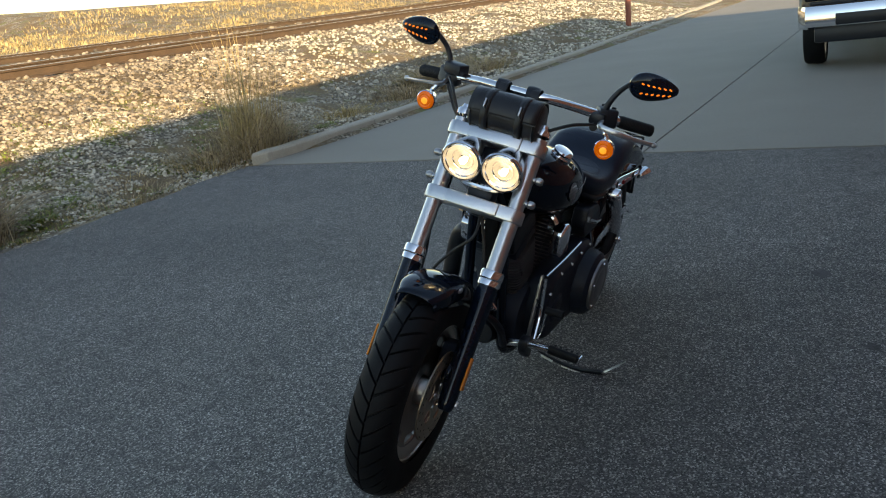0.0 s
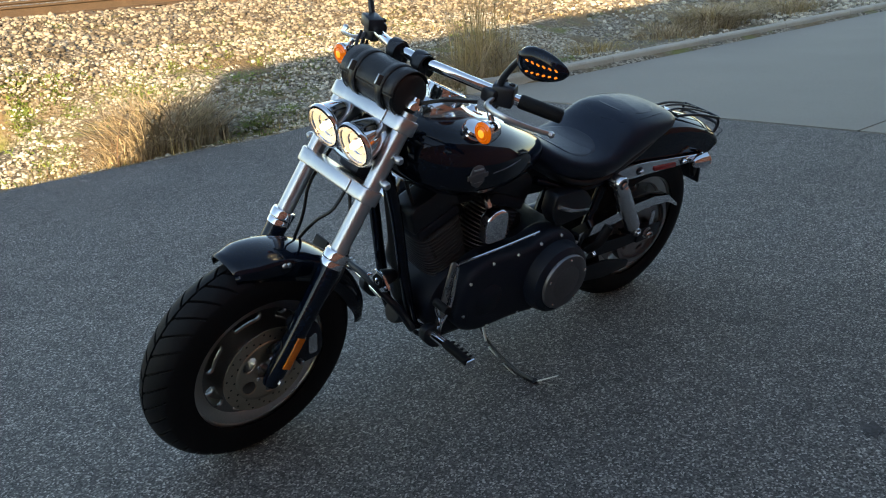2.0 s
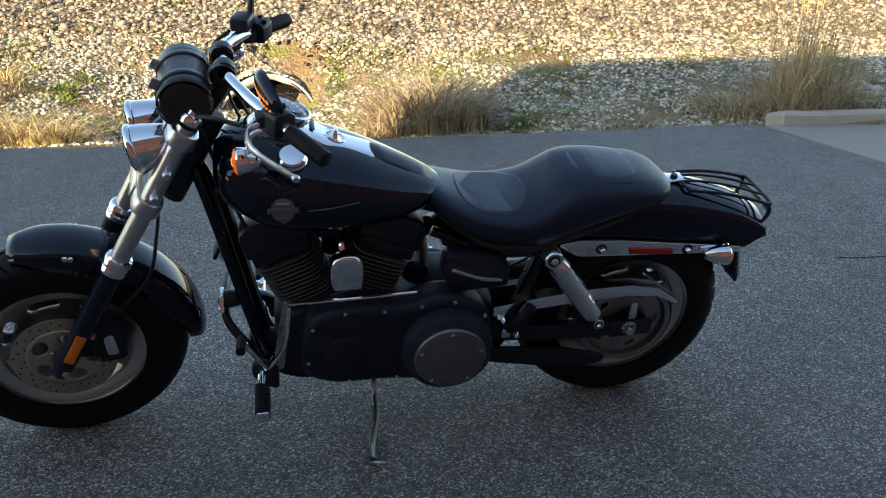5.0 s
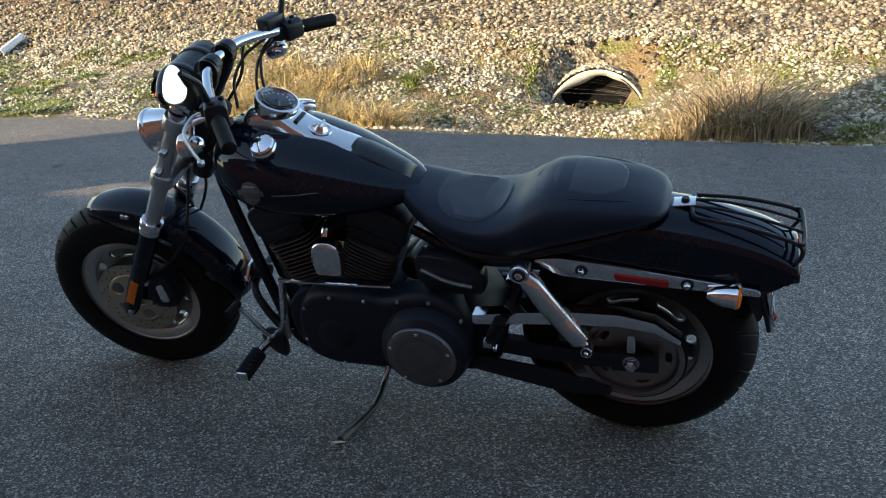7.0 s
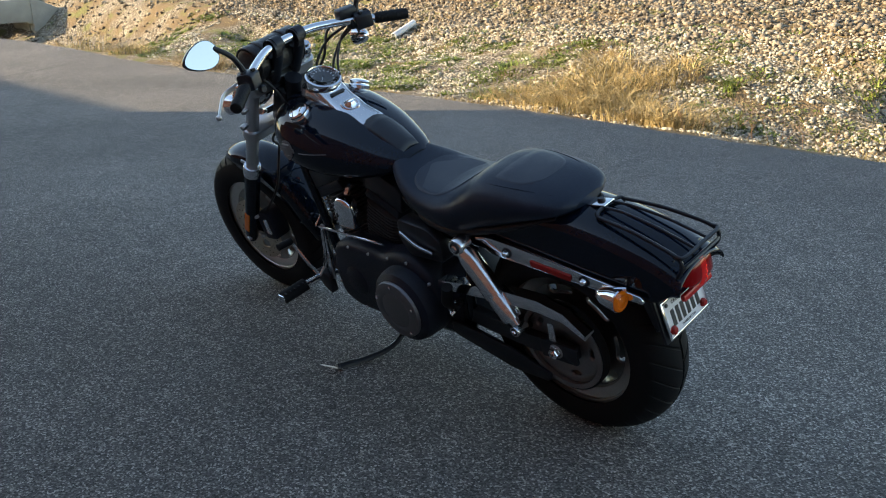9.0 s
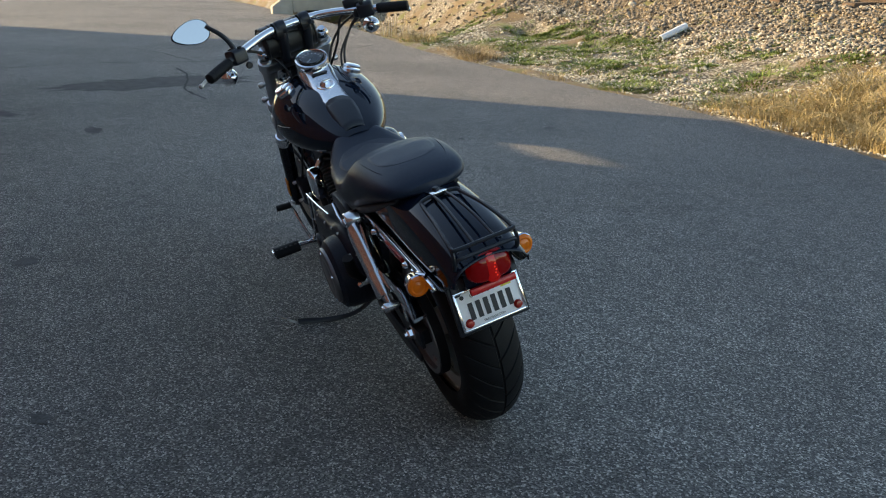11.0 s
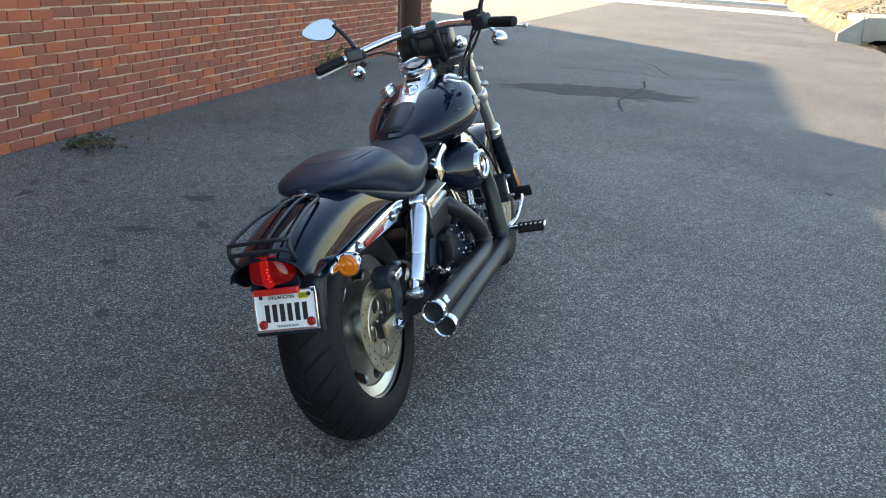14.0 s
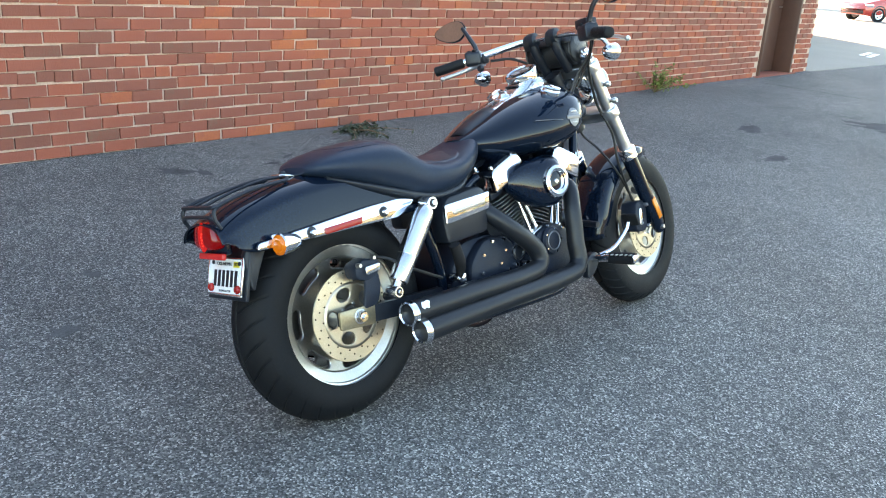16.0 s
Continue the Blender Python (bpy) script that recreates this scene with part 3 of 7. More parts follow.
def wall_slab(name, u0, u1, v0, v1, z0, z1, label, mat=None):
    bm = box((u1 - u0, v1 - v0, z1 - z0), Matrix.Translation(((u0 + u1) / 2, (v0 + v1) / 2, (z0 + z1) / 2)))
    mat = mat or UPPER
    return solid(name, bm, mat, label, "wall", kind="structure", m=WALL)


front = wall_slab("wall_front", U0, U_CUT, 0.0, 0.3, -0.5, 2.6, "red brick wall with pale mortar joints", MORTAR)
wall_slab("wall_front", U_CUT, DOOR0, 0.0, 0.3, -0.5, 1.85, "red brick wall beside the doorway", MORTAR)
pier = wall_slab("wall_pier", DOOR1, U1, 0.0, 0.3, -0.5, 2.6, "brick pier at the building's corner", MORTAR)
wall_slab("wall_lintel", DOOR0, DOOR1, 0.0, 0.3, 2.35, 2.6, "brickwork over the doorway", MORTAR)
# unseen upper courses, with an opening made up to let one patch of sun through
HOLE_U, HOLE_Z, HOLE_W, HOLE_H = 9.15, 2.31, 1.0, 0.26
wall_slab("wall_upper", U0, U_STEP, 0.0, 0.3, 2.6, H_HIGH, "upper brick wall of the taller part")
wall_slab("wall_upper", U_STEP, U_CUT, 0.0, 0.3, 2.6, H_LOW, "upper brick wall")
wall_slab("wall_upper", U_CUT, HOLE_U - HOLE_W / 2, 0.0, 0.3, 1.85, H_LOW, "upper brick wall beside the added sun opening")
wall_slab("wall_upper", HOLE_U + HOLE_W / 2, DOOR0, 0.0, 0.3, 1.85, H_LOW, "upper brick wall between the added sun opening and the door")
wall_slab("wall_upper", DOOR0, U1, 0.0, 0.3, 2.6, H_LOW, "upper brick wall at the corner")
wall_slab("wall_upper", HOLE_U - HOLE_W / 2, HOLE_U + HOLE_W / 2, 0.0, 0.3, 1.85, HOLE_Z - HOLE_H / 2, "brickwork under the added sun opening")
wall_slab("wall_upper", HOLE_U - HOLE_W / 2, HOLE_U + HOLE_W / 2, 0.0, 0.3, HOLE_Z + HOLE_H / 2, H_LOW, "brickwork over the added sun opening")
wall_slab("wall_end", U1 - 0.3, U1, 0.3, 14, -0.5, 2.6, "end wall of the brick building")
wall_slab("wall_back", U0, U1, 14, 14.3, -0.5, 2.6, "back wall of the brick building")
wall_slab("wall_side", U0, U0 + 0.3, 0.3, 14, -0.5, H_HIGH, "side wall of the brick building")
wall_slab("wall_party", U_STEP - 0.3, U_STEP, 0.3, 14, 2.6, H_HIGH, "party wall between the two heights")
wall_slab("roof", U0 + 0.3, U_STEP - 0.3, 0.3, 14, H_HIGH - 0.3, H_HIGH - 0.1, "flat roof of the taller part", SATIN)
# unseen block added behind the corner, sized to cast the shadow on the drive
shade_block = thing("building", "unseen block added behind the corner to shade the drive", "building", pose(0, 0, 0))
part("wall", box((15.5, 8, 4.76), pose(16.6, 13.2, 1.78), 0.02), UPPER, shade_block)
part("roof", box((15.7, 8.2, 0.2), pose(16.6, 13.2, 4.13), 0.02), SATIN, shade_block)

# doorway: recessed door, frame and step
door = thing("door_1", "dark brown door recessed in the brick wall", "door", WALL, kind="structure")
part("door_leaf", box((DOOR1 - DOOR0 - 0.12, 0.05, 2.2), pose((DOOR0 + DOOR1) / 2, 0.27, wz + 1.15), 0.004), DOORPAINT, door)
for u in (DOOR0 + 0.03, DOOR1 - 0.03):
    part("door_frame", box((0.056, 0.32, 2.24), pose(u, 0.125, wz + 1.14), 0.006), DOORPAINT, door)
part("door_frame", box((DOOR1 - DOOR0 - 0.01, 0.3, 0.08), pose((DOOR0 + DOOR1) / 2, 0.13, wz + 2.22), 0.006), DOORPAINT, door)
part("step", box((DOOR1 - DOOR0 + 0.2, 0.36, 0.14), pose((DOOR0 + DOOR1) / 2, 0.1, wz - 0.03), 0.012), BRICKS, door, "worn brick-red sill")
part("handle", tube([(DOOR1 - 0.2, 0.24, wz + 1.0), (DOOR1 - 0.2, 0.19, wz + 1.0), (DOOR1 - 0.32, 0.19, wz + 1.0)], 0.01, 8), STEEL, door)


# ---------------------------------------------------------------- stones, grass
ICO = bmesh.new()
bmesh.ops.create_icosphere(ICO, subdivisions=1, radius=1)
ICO_V = np.array([v.co[:] for v in ICO.verts])
ICO_F = np.array([[v.index for v in f.verts] for f in ICO.faces])
ICO.free()


def stones(name, places, sizes, mat, label, flat=0.65, seed=1):
    """Many broken stones in one mesh."""
    rng = np.random.default_rng(seed)
    n, k = len(places), len(ICO_V)
    scale = sizes[:, None] * np.stack([rng.uniform(0.7, 1.3, n), rng.uniform(0.6, 1.0, n), rng.uniform(flat * 0.7, flat * 1.2, n)], 1)
    verts = ICO_V[None] * scale[:, None, :] * rng.uniform(0.72, 1.18, (n, k, 1))
    tilt, yaw = rng.uniform(-0.6, 0.6, n), rng.uniform(0, 6.283, n)
    ct, st, cy, sy = np.cos(tilt)[:, None], np.sin(tilt)[:, None], np.cos(yaw)[:, None], np.sin(yaw)[:, None]
    x, y, z = verts[..., 0], verts[..., 1], verts[..., 2]
    y, z = y * ct - z * st, y * st + z * ct
    x, y = x * cy - y * sy, x * sy + y * cy
    verts = np.stack([x, y, z], -1) + places[:, None, :]
    faces = (ICO_F[None] + (np.arange(n) * k)[:, None, None]).reshape(-1, 3)
    me = bpy.data.meshes.new(name)
    me.vertices.add(n * k)
    me.vertices.foreach_set("co", verts.ravel())
    me.loops.add(faces.size)
    me.loops.foreach_set("vertex_index", faces.ravel())
    me.polygons.add(len(faces))
    me.polygons.foreach_set("loop_start", np.arange(0, faces.size, 3))
    me.update(calc_edges=True)
    me.validate()
    me.materials.append(mat)
    return tagged(new(name, me), label, "gravel", kind="stuff")


def scatter(n, x0, x1, y0, y1, lo, hi, seed, keep=None, power=2.0):
    rng = np.random.default_rng(seed)
    pts, sizes = [], []
    for x, y, r in zip(rng.uniform(x0, x1, n), rng.uniform(y0, y1, n), rng.uniform(0, 1, n) ** power):
        if y > edge_y(x) - 0.05 and x > -3.6 or y > -5.16 - 0.045 * max(0, -x - 14):
            continue
        if math.hypot(x - 0.96, y + 7.2) < 0.36:
            continue
        if keep and not keep(x, y):
            continue
        size = lo + (hi - lo) * r
        pts.append((x, y, ground_z(x, y) + 0.25 * size))
        sizes.append(size)
    return np.array(pts), np.array(sizes)


def patchy(x, y):
    """Gravel lies thick in places and leaves soil bare in others."""
    pu, pv = (x - PIPE[0]) * PIPE_C + (y - PIPE[1]) * PIPE_S, -(x - PIPE[0]) * PIPE_S + (y - PIPE[1]) * PIPE_C
    if abs(pu) < 0.5 and -0.2 < pv < 0.3:
        return False
    bare = 0.06 * smooth(5, 8, x) * (1 - smooth(0.3, 0.6, (-5 - y) / 5.5))
    if ((x - 13.4) / 1.3) ** 2 + ((y + 7.3) / 0.7) ** 2 < 1 or ((x - 11.2) / 0.9) ** 2 + ((y + 7.4) / 0.35) ** 2 < 1:
        return False
    return noise.noise(V((x * 0.8, y * 0.8, 11))) + 0.35 * noise.noise(V((x * 3.1, y * 3.1, 21))) > -0.12 + bare or noise.noise(V((x * 6, y * 6, 3))) > 0.22


p, s = scatter(70000, -7, 15, -8.4, -4.6, 0.010, 0.032, 3, patchy)
stones("gravel", p, s, STONE, "pale crushed limestone gravel on the bank", seed=4)
p, s = scatter(24000, -10, 16, -11.0, -7.7, 0.02, 0.05, 5)
stones("gravel", p, s, BALLAST, "brown railway ballast stones", seed=6)
p, s = scatter(13000, -32, -8, -12.5, -5.1, 0.025, 0.06, 7, patchy)
stones("gravel", p, s, STONE, "pale crushed stone beside the kerb", seed=8)
p, s = scatter(14000, -40, 30, -24, -10.8, 0.04, 0.085, 9)
stones("gravel", p, s, BALLAST, "brown ballast between the railway tracks", seed=10)
p, s = scatter(3500, 15, 34, -11, -4.9, 0.03, 0.07, 12)
stones("gravel", p, s, BALLAST, "dark stones along the far ditch", seed=13)
p, s = scatter(55, -6, 14, -9, -5.6, 0.045, 0.085, 21)
stones("rocks", p, s, STONE, "larger loose rocks scattered on the bank", seed=22)


def blades(name, spots, mat, label, category, lean=0.5, width=0.004, seed=1, bend=0.35, messy=0.25):
    """Tapering bent blades; spots: (x, y, spread, height, count)."""
    rng = np.random.default_rng(seed)
    verts, faces = [], []
    for cx, cy, spread, height, count in spots:
        for _ in range(int(count)):
            a, r = rng.uniform(0, 6.283), spread * math.sqrt(rng.uniform(0, 1))
            x, y = cx + r * math.cos(a), cy + r * math.sin(a)
            if math.hypot(x - 1.19, y + 7.8) < 0.6:
                continue
            h = height * rng.uniform(0.4, 1.0)
            out = V((math.cos(a), math.sin(a), 0)) * lean * rng.uniform(0.2, 1.2) + V((rng.normal() * messy, rng.normal() * messy, 0))
            side = V((-math.sin(a + rng.uniform(-1, 1)), math.cos(a), 0)) * width * rng.uniform(0.6, 1.4)
            base = V((x, y, ground_z(x, y) - 0.01 if not (y > edge_y(x) and x > -3.5) else road_z(x, y)))
            b = len(verts)
            for k in range(4):
                t = k / 3
                p = base + V((0, 0, h * (t - bend * t * t * lean))) + out * h * t * t
                w = side * (1 - 0.85 * t)
                verts += [p - w, p + w]
            for k in range(3):
                faces.append((b + 2 * k, b + 2 * k + 1, b + 2 * k + 3, b + 2 * k + 2))
    me = bpy.data.meshes.new(name)
    me.from_pydata([tuple(v) for v in verts], [], faces)
    me.materials.append(mat)
    return tagged(new(name, me), label, category, kind="stuff")


rng = np.random.default_rng(77)
tufts = [(-4.15, -5.45, 0.3, 0.75, 200), (-4.25, -5.6, 0.16, 1.9, 90), (-0.3, -5.4, 0.3, 0.9, 30), (-3.6, -5.75, 0.5, 0.4, 300), (-0.25, -5.6, 0.35, 0.4, 160),
         (0.35, -5.55, 0.35, 0.35, 260)]
tufts += [(-9.5, -6.1, 0.5, 0.8, 700), (-10.6, -6.3, 0.5, 0.6, 500), (-12.5, -6.4, 0.6, 0.5, 400), (-6.6, -5.9, 0.4, 0.4, 260),
         (3.6, -5.55, 0.5, 0.4, 350), (4.4, -5.5, 0.5, 0.4, 400), (5.0, -5.6, 0.45, 0.35, 300), (3.0, -5.6, 0.4, 0.36, 380), (4.2, -6.2, 0.5, 0.4, 500), (5.3, -5.2, 0.3, 0.12, 120),
         (1.4, -5.6, 0.3, 0.25, 90), (11.2, -5.1, 0.4, 0.4, 240), (14.5, -5.3, 0.5, 0.5, 300), (17.5, -5.5, 0.6, 0.5, 300), (8.4, -5.0, 0.4, 0.15, 140), (12.6, -5.3, 0.4, 0.35, 200), (18.9, -6.1, 0.6, 1.0, 90), (17.3, -5.7, 0.5, 0.55, 420), (16.4, -5.6, 0.5, 0.45, 380), (15.6, -5.6, 0.5, 0.3, 300)]
for _ in range(150):
    tufts.append((rng.uniform(-14, 15), rng.uniform(-9.2, -5.5), 0.22, rng.uniform(0.05, 0.2), 26))
for _ in range(120):
    tufts.append((rng.uniform(-60, 20), rng.uniform(-34, -21), 1.2, rng.uniform(0.2, 0.6), 40))
for _ in range(330):
    tufts.append((rng.uniform(-11, 3), -5.1 - 3.2 * rng.uniform(0, 1) ** 1.3, 0.24, rng.uniform(0.04, 0.12), 26))
for _ in range(260):
    tufts.append((rng.uniform(-8, 15), -5.1 - 3.6 * rng.uniform(0, 1) ** 1.5, 0.2, rng.uniform(0.04, 0.14), 22))
for k in range(26):
    tufts.append((-3.0 + 0.6 * k + rng.uniform(-0.3, 0.3), edge_y(-3.0 + 0.6 * k) - rng.uniform(0.15, 0.5), 0.12, rng.uniform(0.05, 0.16), 30))
for _ in range(260):
    tufts.append((rng.uniform(-60, 0), rng.uniform(-45, -20), 1.5, rng.uniform(0.3, 0.7), 30))
blades("dry_grass", tufts, DRY, "dry straw-coloured grass in bent tufts on the bank", "grass", seed=5, width=0.0042, lean=0.95, bend=0.55)
browns = [(-4.15, -5.5, 0.45, 0.72, 200), (-3.6, -5.75, 0.5, 0.4, 400), (-4.9, -5.8, 0.5, 0.4, 400),  (0.3, -5.6, 0.35, 0.3, 300),
          (-9.5, -6.0, 0.5, 0.9, 900), (-10.6, -6.2, 0.5, 0.7, 600), (-8.4, -5.9, 0.6, 0.5, 600), (-12.5, -6.4, 0.7, 0.6, 500), (11.0, -5.1, 0.4, 0.4, 400), (11.9, -5.3, 0.45, 0.45, 500), (-2.2, -5.5, 0.5, 0.22, 300), (22.9, -5.2, 0.4, 0.3, 260), (22.0, -5.6, 0.4, 0.35, 260), (17.0, -6.0, 0.6, 0.8, 500), (16.2, -5.5, 0.4, 0.4, 260)]
blades("dead_grass", browns, BROWNGRASS, "matted brown dead grass drooping over the asphalt edge", "grass", seed=15, width=0.0048, lean=1.05, bend=0.6)
mounds = [(-0.4, -5.75, 0.4, 1.15, 700), (0.0, -5.6, 0.3, 0.8, 350), (-0.75, -5.7, 0.25, 0.8, 200), (-0.25, -6.1, 0.4, 1.15, 500), (-4.15, -5.5, 0.4, 1.0, 260), (-4.5, -5.75, 0.45, 0.9, 180), (-3.7, -5.6, 0.4, 0.55, 120)]
blades("dead_grass", mounds, BROWNGRASS, "bushy brown mound of drooping dead grass", "grass", seed=25, width=0.0075, lean=0.5, bend=0.9, messy=0.5)
tall = [(-4.3, -5.75, 0.28, 1.75, 70), (-4.0, -5.6, 0.35, 1.2, 60), (-4.7, -5.8, 0.3, 1.3, 40), (18.9, -6.2, 0.6, 1.1, 60)]
blades("dry_grass", tall, DRY, "tall upright straw stalks beside the kerb", "grass", seed=29, width=0.006, lean=0.14, bend=0.1, messy=0.07)
far_tufts = [(float(rng.uniform(-70, 20)), float(rng.uniform(-40, -20.5)), 1.4, float(rng.uniform(0.15, 0.5)), 40) for _ in range(620)]
blades("dry_grass", far_tufts, DRY, "pale dry grass beyond the railway tracks", "grass", seed=33, width=0.022, lean=0.8, bend=0.5)
yellows = [(3.6, -5.65, 0.4, 0.34, 300), (4.2, -5.8, 0.45, 0.42, 420), (4.8, -5.9, 0.45, 0.42, 380), (5.4, -5.7, 0.4, 0.25, 200), (4.4, -6.4, 0.5, 0.5, 450), (3.9, -6.9, 0.4, 0.45, 300), (4.9, -6.9, 0.4, 0.4, 250), (3.1, -5.6, 0.3, 0.5, 300)]
blades("dry_grass", yellows, DRY, "tall yellow dry grass leaning over the asphalt edge", "grass", seed=27, width=0.006, lean=0.5, bend=0.8, messy=0.85)
greens = [(float(rng.uniform(-6, 14)), float(rng.uniform(-8.4, -5.3)), 0.16, 0.07, 60) for _ in range(420)]
greens += [(7.2, -5.5, 0.4, 0.12, 420), (6.2, -6.6, 0.5, 0.12, 420), (7.9, -6.3, 0.4, 0.1, 300), (5.6, -5.7, 0.3, 0.12, 260), (9.0, -6.0, 0.5, 0.12, 420), (10.6, -6.8, 0.6, 0.12, 420), (7.3, -5.4, 0.4, 0.1, 260), (12.3, -6.6, 0.5, 0.1, 260), (2.6, -6.6, 0.4, 0.08, 200), (-1.8, -7.0, 0.5, 0.08, 240), (10.8, -5.7, 0.5, 0.1, 300), (6.3, -6.1, 0.3, 0.1, 180), (-2.6, -6.9, 0.4, 0.08, 160), (-1.0, -7.6, 0.4, 0.09, 160), (4.8, -5.9, 0.3, 0.1, 160)]
for _ in range(30):
    gx, gy = float(rng.uniform(9, 16)), float(rng.uniform(-7.6, -5.3))
    greens += [(gx + float(rng.normal() * 0.3), gy + float(rng.normal() * 0.2), 0.16, 0.1, 80) for _ in range(5)]
for _ in range(34):
    gx, gy = float(rng.uniform(-2, 13)), float(rng.uniform(-8.0, -5.5))
    greens += [(gx + float(rng.normal() * 0.22), gy + float(rng.normal() * 0.16), 0.13, 0.09, 70) for _ in range(5)]
blades("green_weeds", greens, GREEN, "low green weeds between the stones", "weeds", seed=6, lean=1.2, width=0.009)


def stalks():
    rng = np.random.default_rng(31)
    bm = bmesh.new()
    for _ in range(46):
        x, y = rng.uniform(-0.6, 3.0), rng.uniform(-6.0, -5.25)
        h = rng.uniform(0.15, 0.5)
        a = V((x, y, ground_z(x, y)))
        b = a + V((rng.normal() * 0.1, rng.normal() * 0.1, h))
        tube([a, (a + b) / 2 + V((rng.normal() * 0.03, 0, 0)), b], [0.003, 0.0015], 4, 3, bm=bm)
        for _ in range(3):
            q = a.lerp(b, rng.uniform(0.4, 1))
            tube([q, q + V((rng.normal() * 0.08, rng.normal() * 0.08, 0.08))], [0.0016, 0.0008], 3, 1, bm=bm)
    a = V((0.28, -5.2, ground_z(0.28, -5.3)))
    tube([a, a + V((-0.03, 0, 0.25)), a + V((-0.12, 0.05, 0.5))], [0.007, 0.005, 0.002], 6, 4, bm=bm)
    return tagged(new("dead_stems", mesh_from("dead_stems", bm, TWIG)), "thin dead brown weed stems beside the asphalt", "weeds", kind="stuff")


stalks()


def wall_plant(x, y, r, h, n, seed, name, label, mat):
    rng = np.random.default_rng(seed)
    z0 = road_z(x, y)
    t = thing(name, label, "weed", pose(x, y, z0))
    bm, lf = bmesh.new(), bmesh.new()
    for _ in range(14):
        tip = V((rng.normal() * r, -abs(rng.normal()) * r, h * rng.uniform(0.4, 1)))
        tube([(0, 0, 0), tip * 0.5 + V((0, 0, 0.02)), tip], [0.005, 0.002], 5, 3, bm=bm)
        for _ in range(n // 14):
            c = tip * rng.uniform(0.25, 1.05)
            m = Matrix.Translation(c) @ Euler((rng.uniform(-1, 1), rng.uniform(-1, 1), rng.uniform(0, 6.28))).to_matrix().to_4x4()
            s = rng.uniform(0.012, 0.028)
            vs = [lf.verts.new(m @ V(p)) for p in ((0, 0, 0), (s, 0.5 * s, 0.2 * s), (2.2 * s, 0, 0), (s, -0.5 * s, 0.2 * s))]
            lf.faces.new(vs)
    part("stem", bm, TWIG, t)
    part("leaves", lf, mat, t)


wall_plant(7.38, 3.42, 0.16, 0.34, 420, 4, "weed", "bushy green weed growing at the foot of the brick wall", GREEN)
MOSS = material("withered_weed", (0.06, 0.07, 0.04), 0.9, vary=0.4)
wall_plant(2.65, 3.17, 0.2, 0.06, 260, 5, "weed", "flattened withered weed at the foot of the wall", MOSS)


# ---------------------------------------------------------------- railway
def rail(name, off, label):
    t = thing(name, label, "rail", pose(0, rail_y(0) + off, 0.0, 0, 0, math.degrees(math.atan(0.075))), group="railway rails")
    z = 0.715
    sec = [(-0.07, 0), (0.07, 0), (0.07, 0.012), (0.012, 0.03), (0.01, 0.125), (0.036, 0.14), (0.036, 0.168), (-0.036, 0.168), (-0.036, 0.14), (-0.01, 0.125), (-0.012, 0.03), (-0.07, 0.012)]
    part("rail_web", loft([[V((x, u, z + h)) for u, h in sec] for x in (-160, 120)]), RUST, t, "rusty brown steel")
    part("rail_head", box((280, 0.05, 0.006), Matrix.Translation((-20, 0, z + 0.171))), RAILTOP, t, "polished bare steel running surface")


for off in (0.0, -1.51, -5.9, -7.41):
    rail("rail", off, "rusty railway rail with a polished top, on ballast")
TIE = material("old_timber", (0.12, 0.08, 0.05), 0.9, vary=0.4, scale=6, fine=60, bump=0.4)
tie = bmesh.new()
box((0.23, 2.6, 0.18), Matrix.Translation((0, 0, 0)), 0.015, bm=tie)
tie_me = mesh_from("sleeper", tie, TIE)
for row in (-0.755, -6.655):
    for k in range(64):
        x = -28 + 0.72 * k
        ob = new("sleeper", tie_me)
        ob.matrix_world = pose(x, rail_y(x) + row, 0.627, 0, 0, 4.3)
        tagged(ob, "weathered timber sleeper half sunk in ballast", "sleeper", group="railway sleepers")


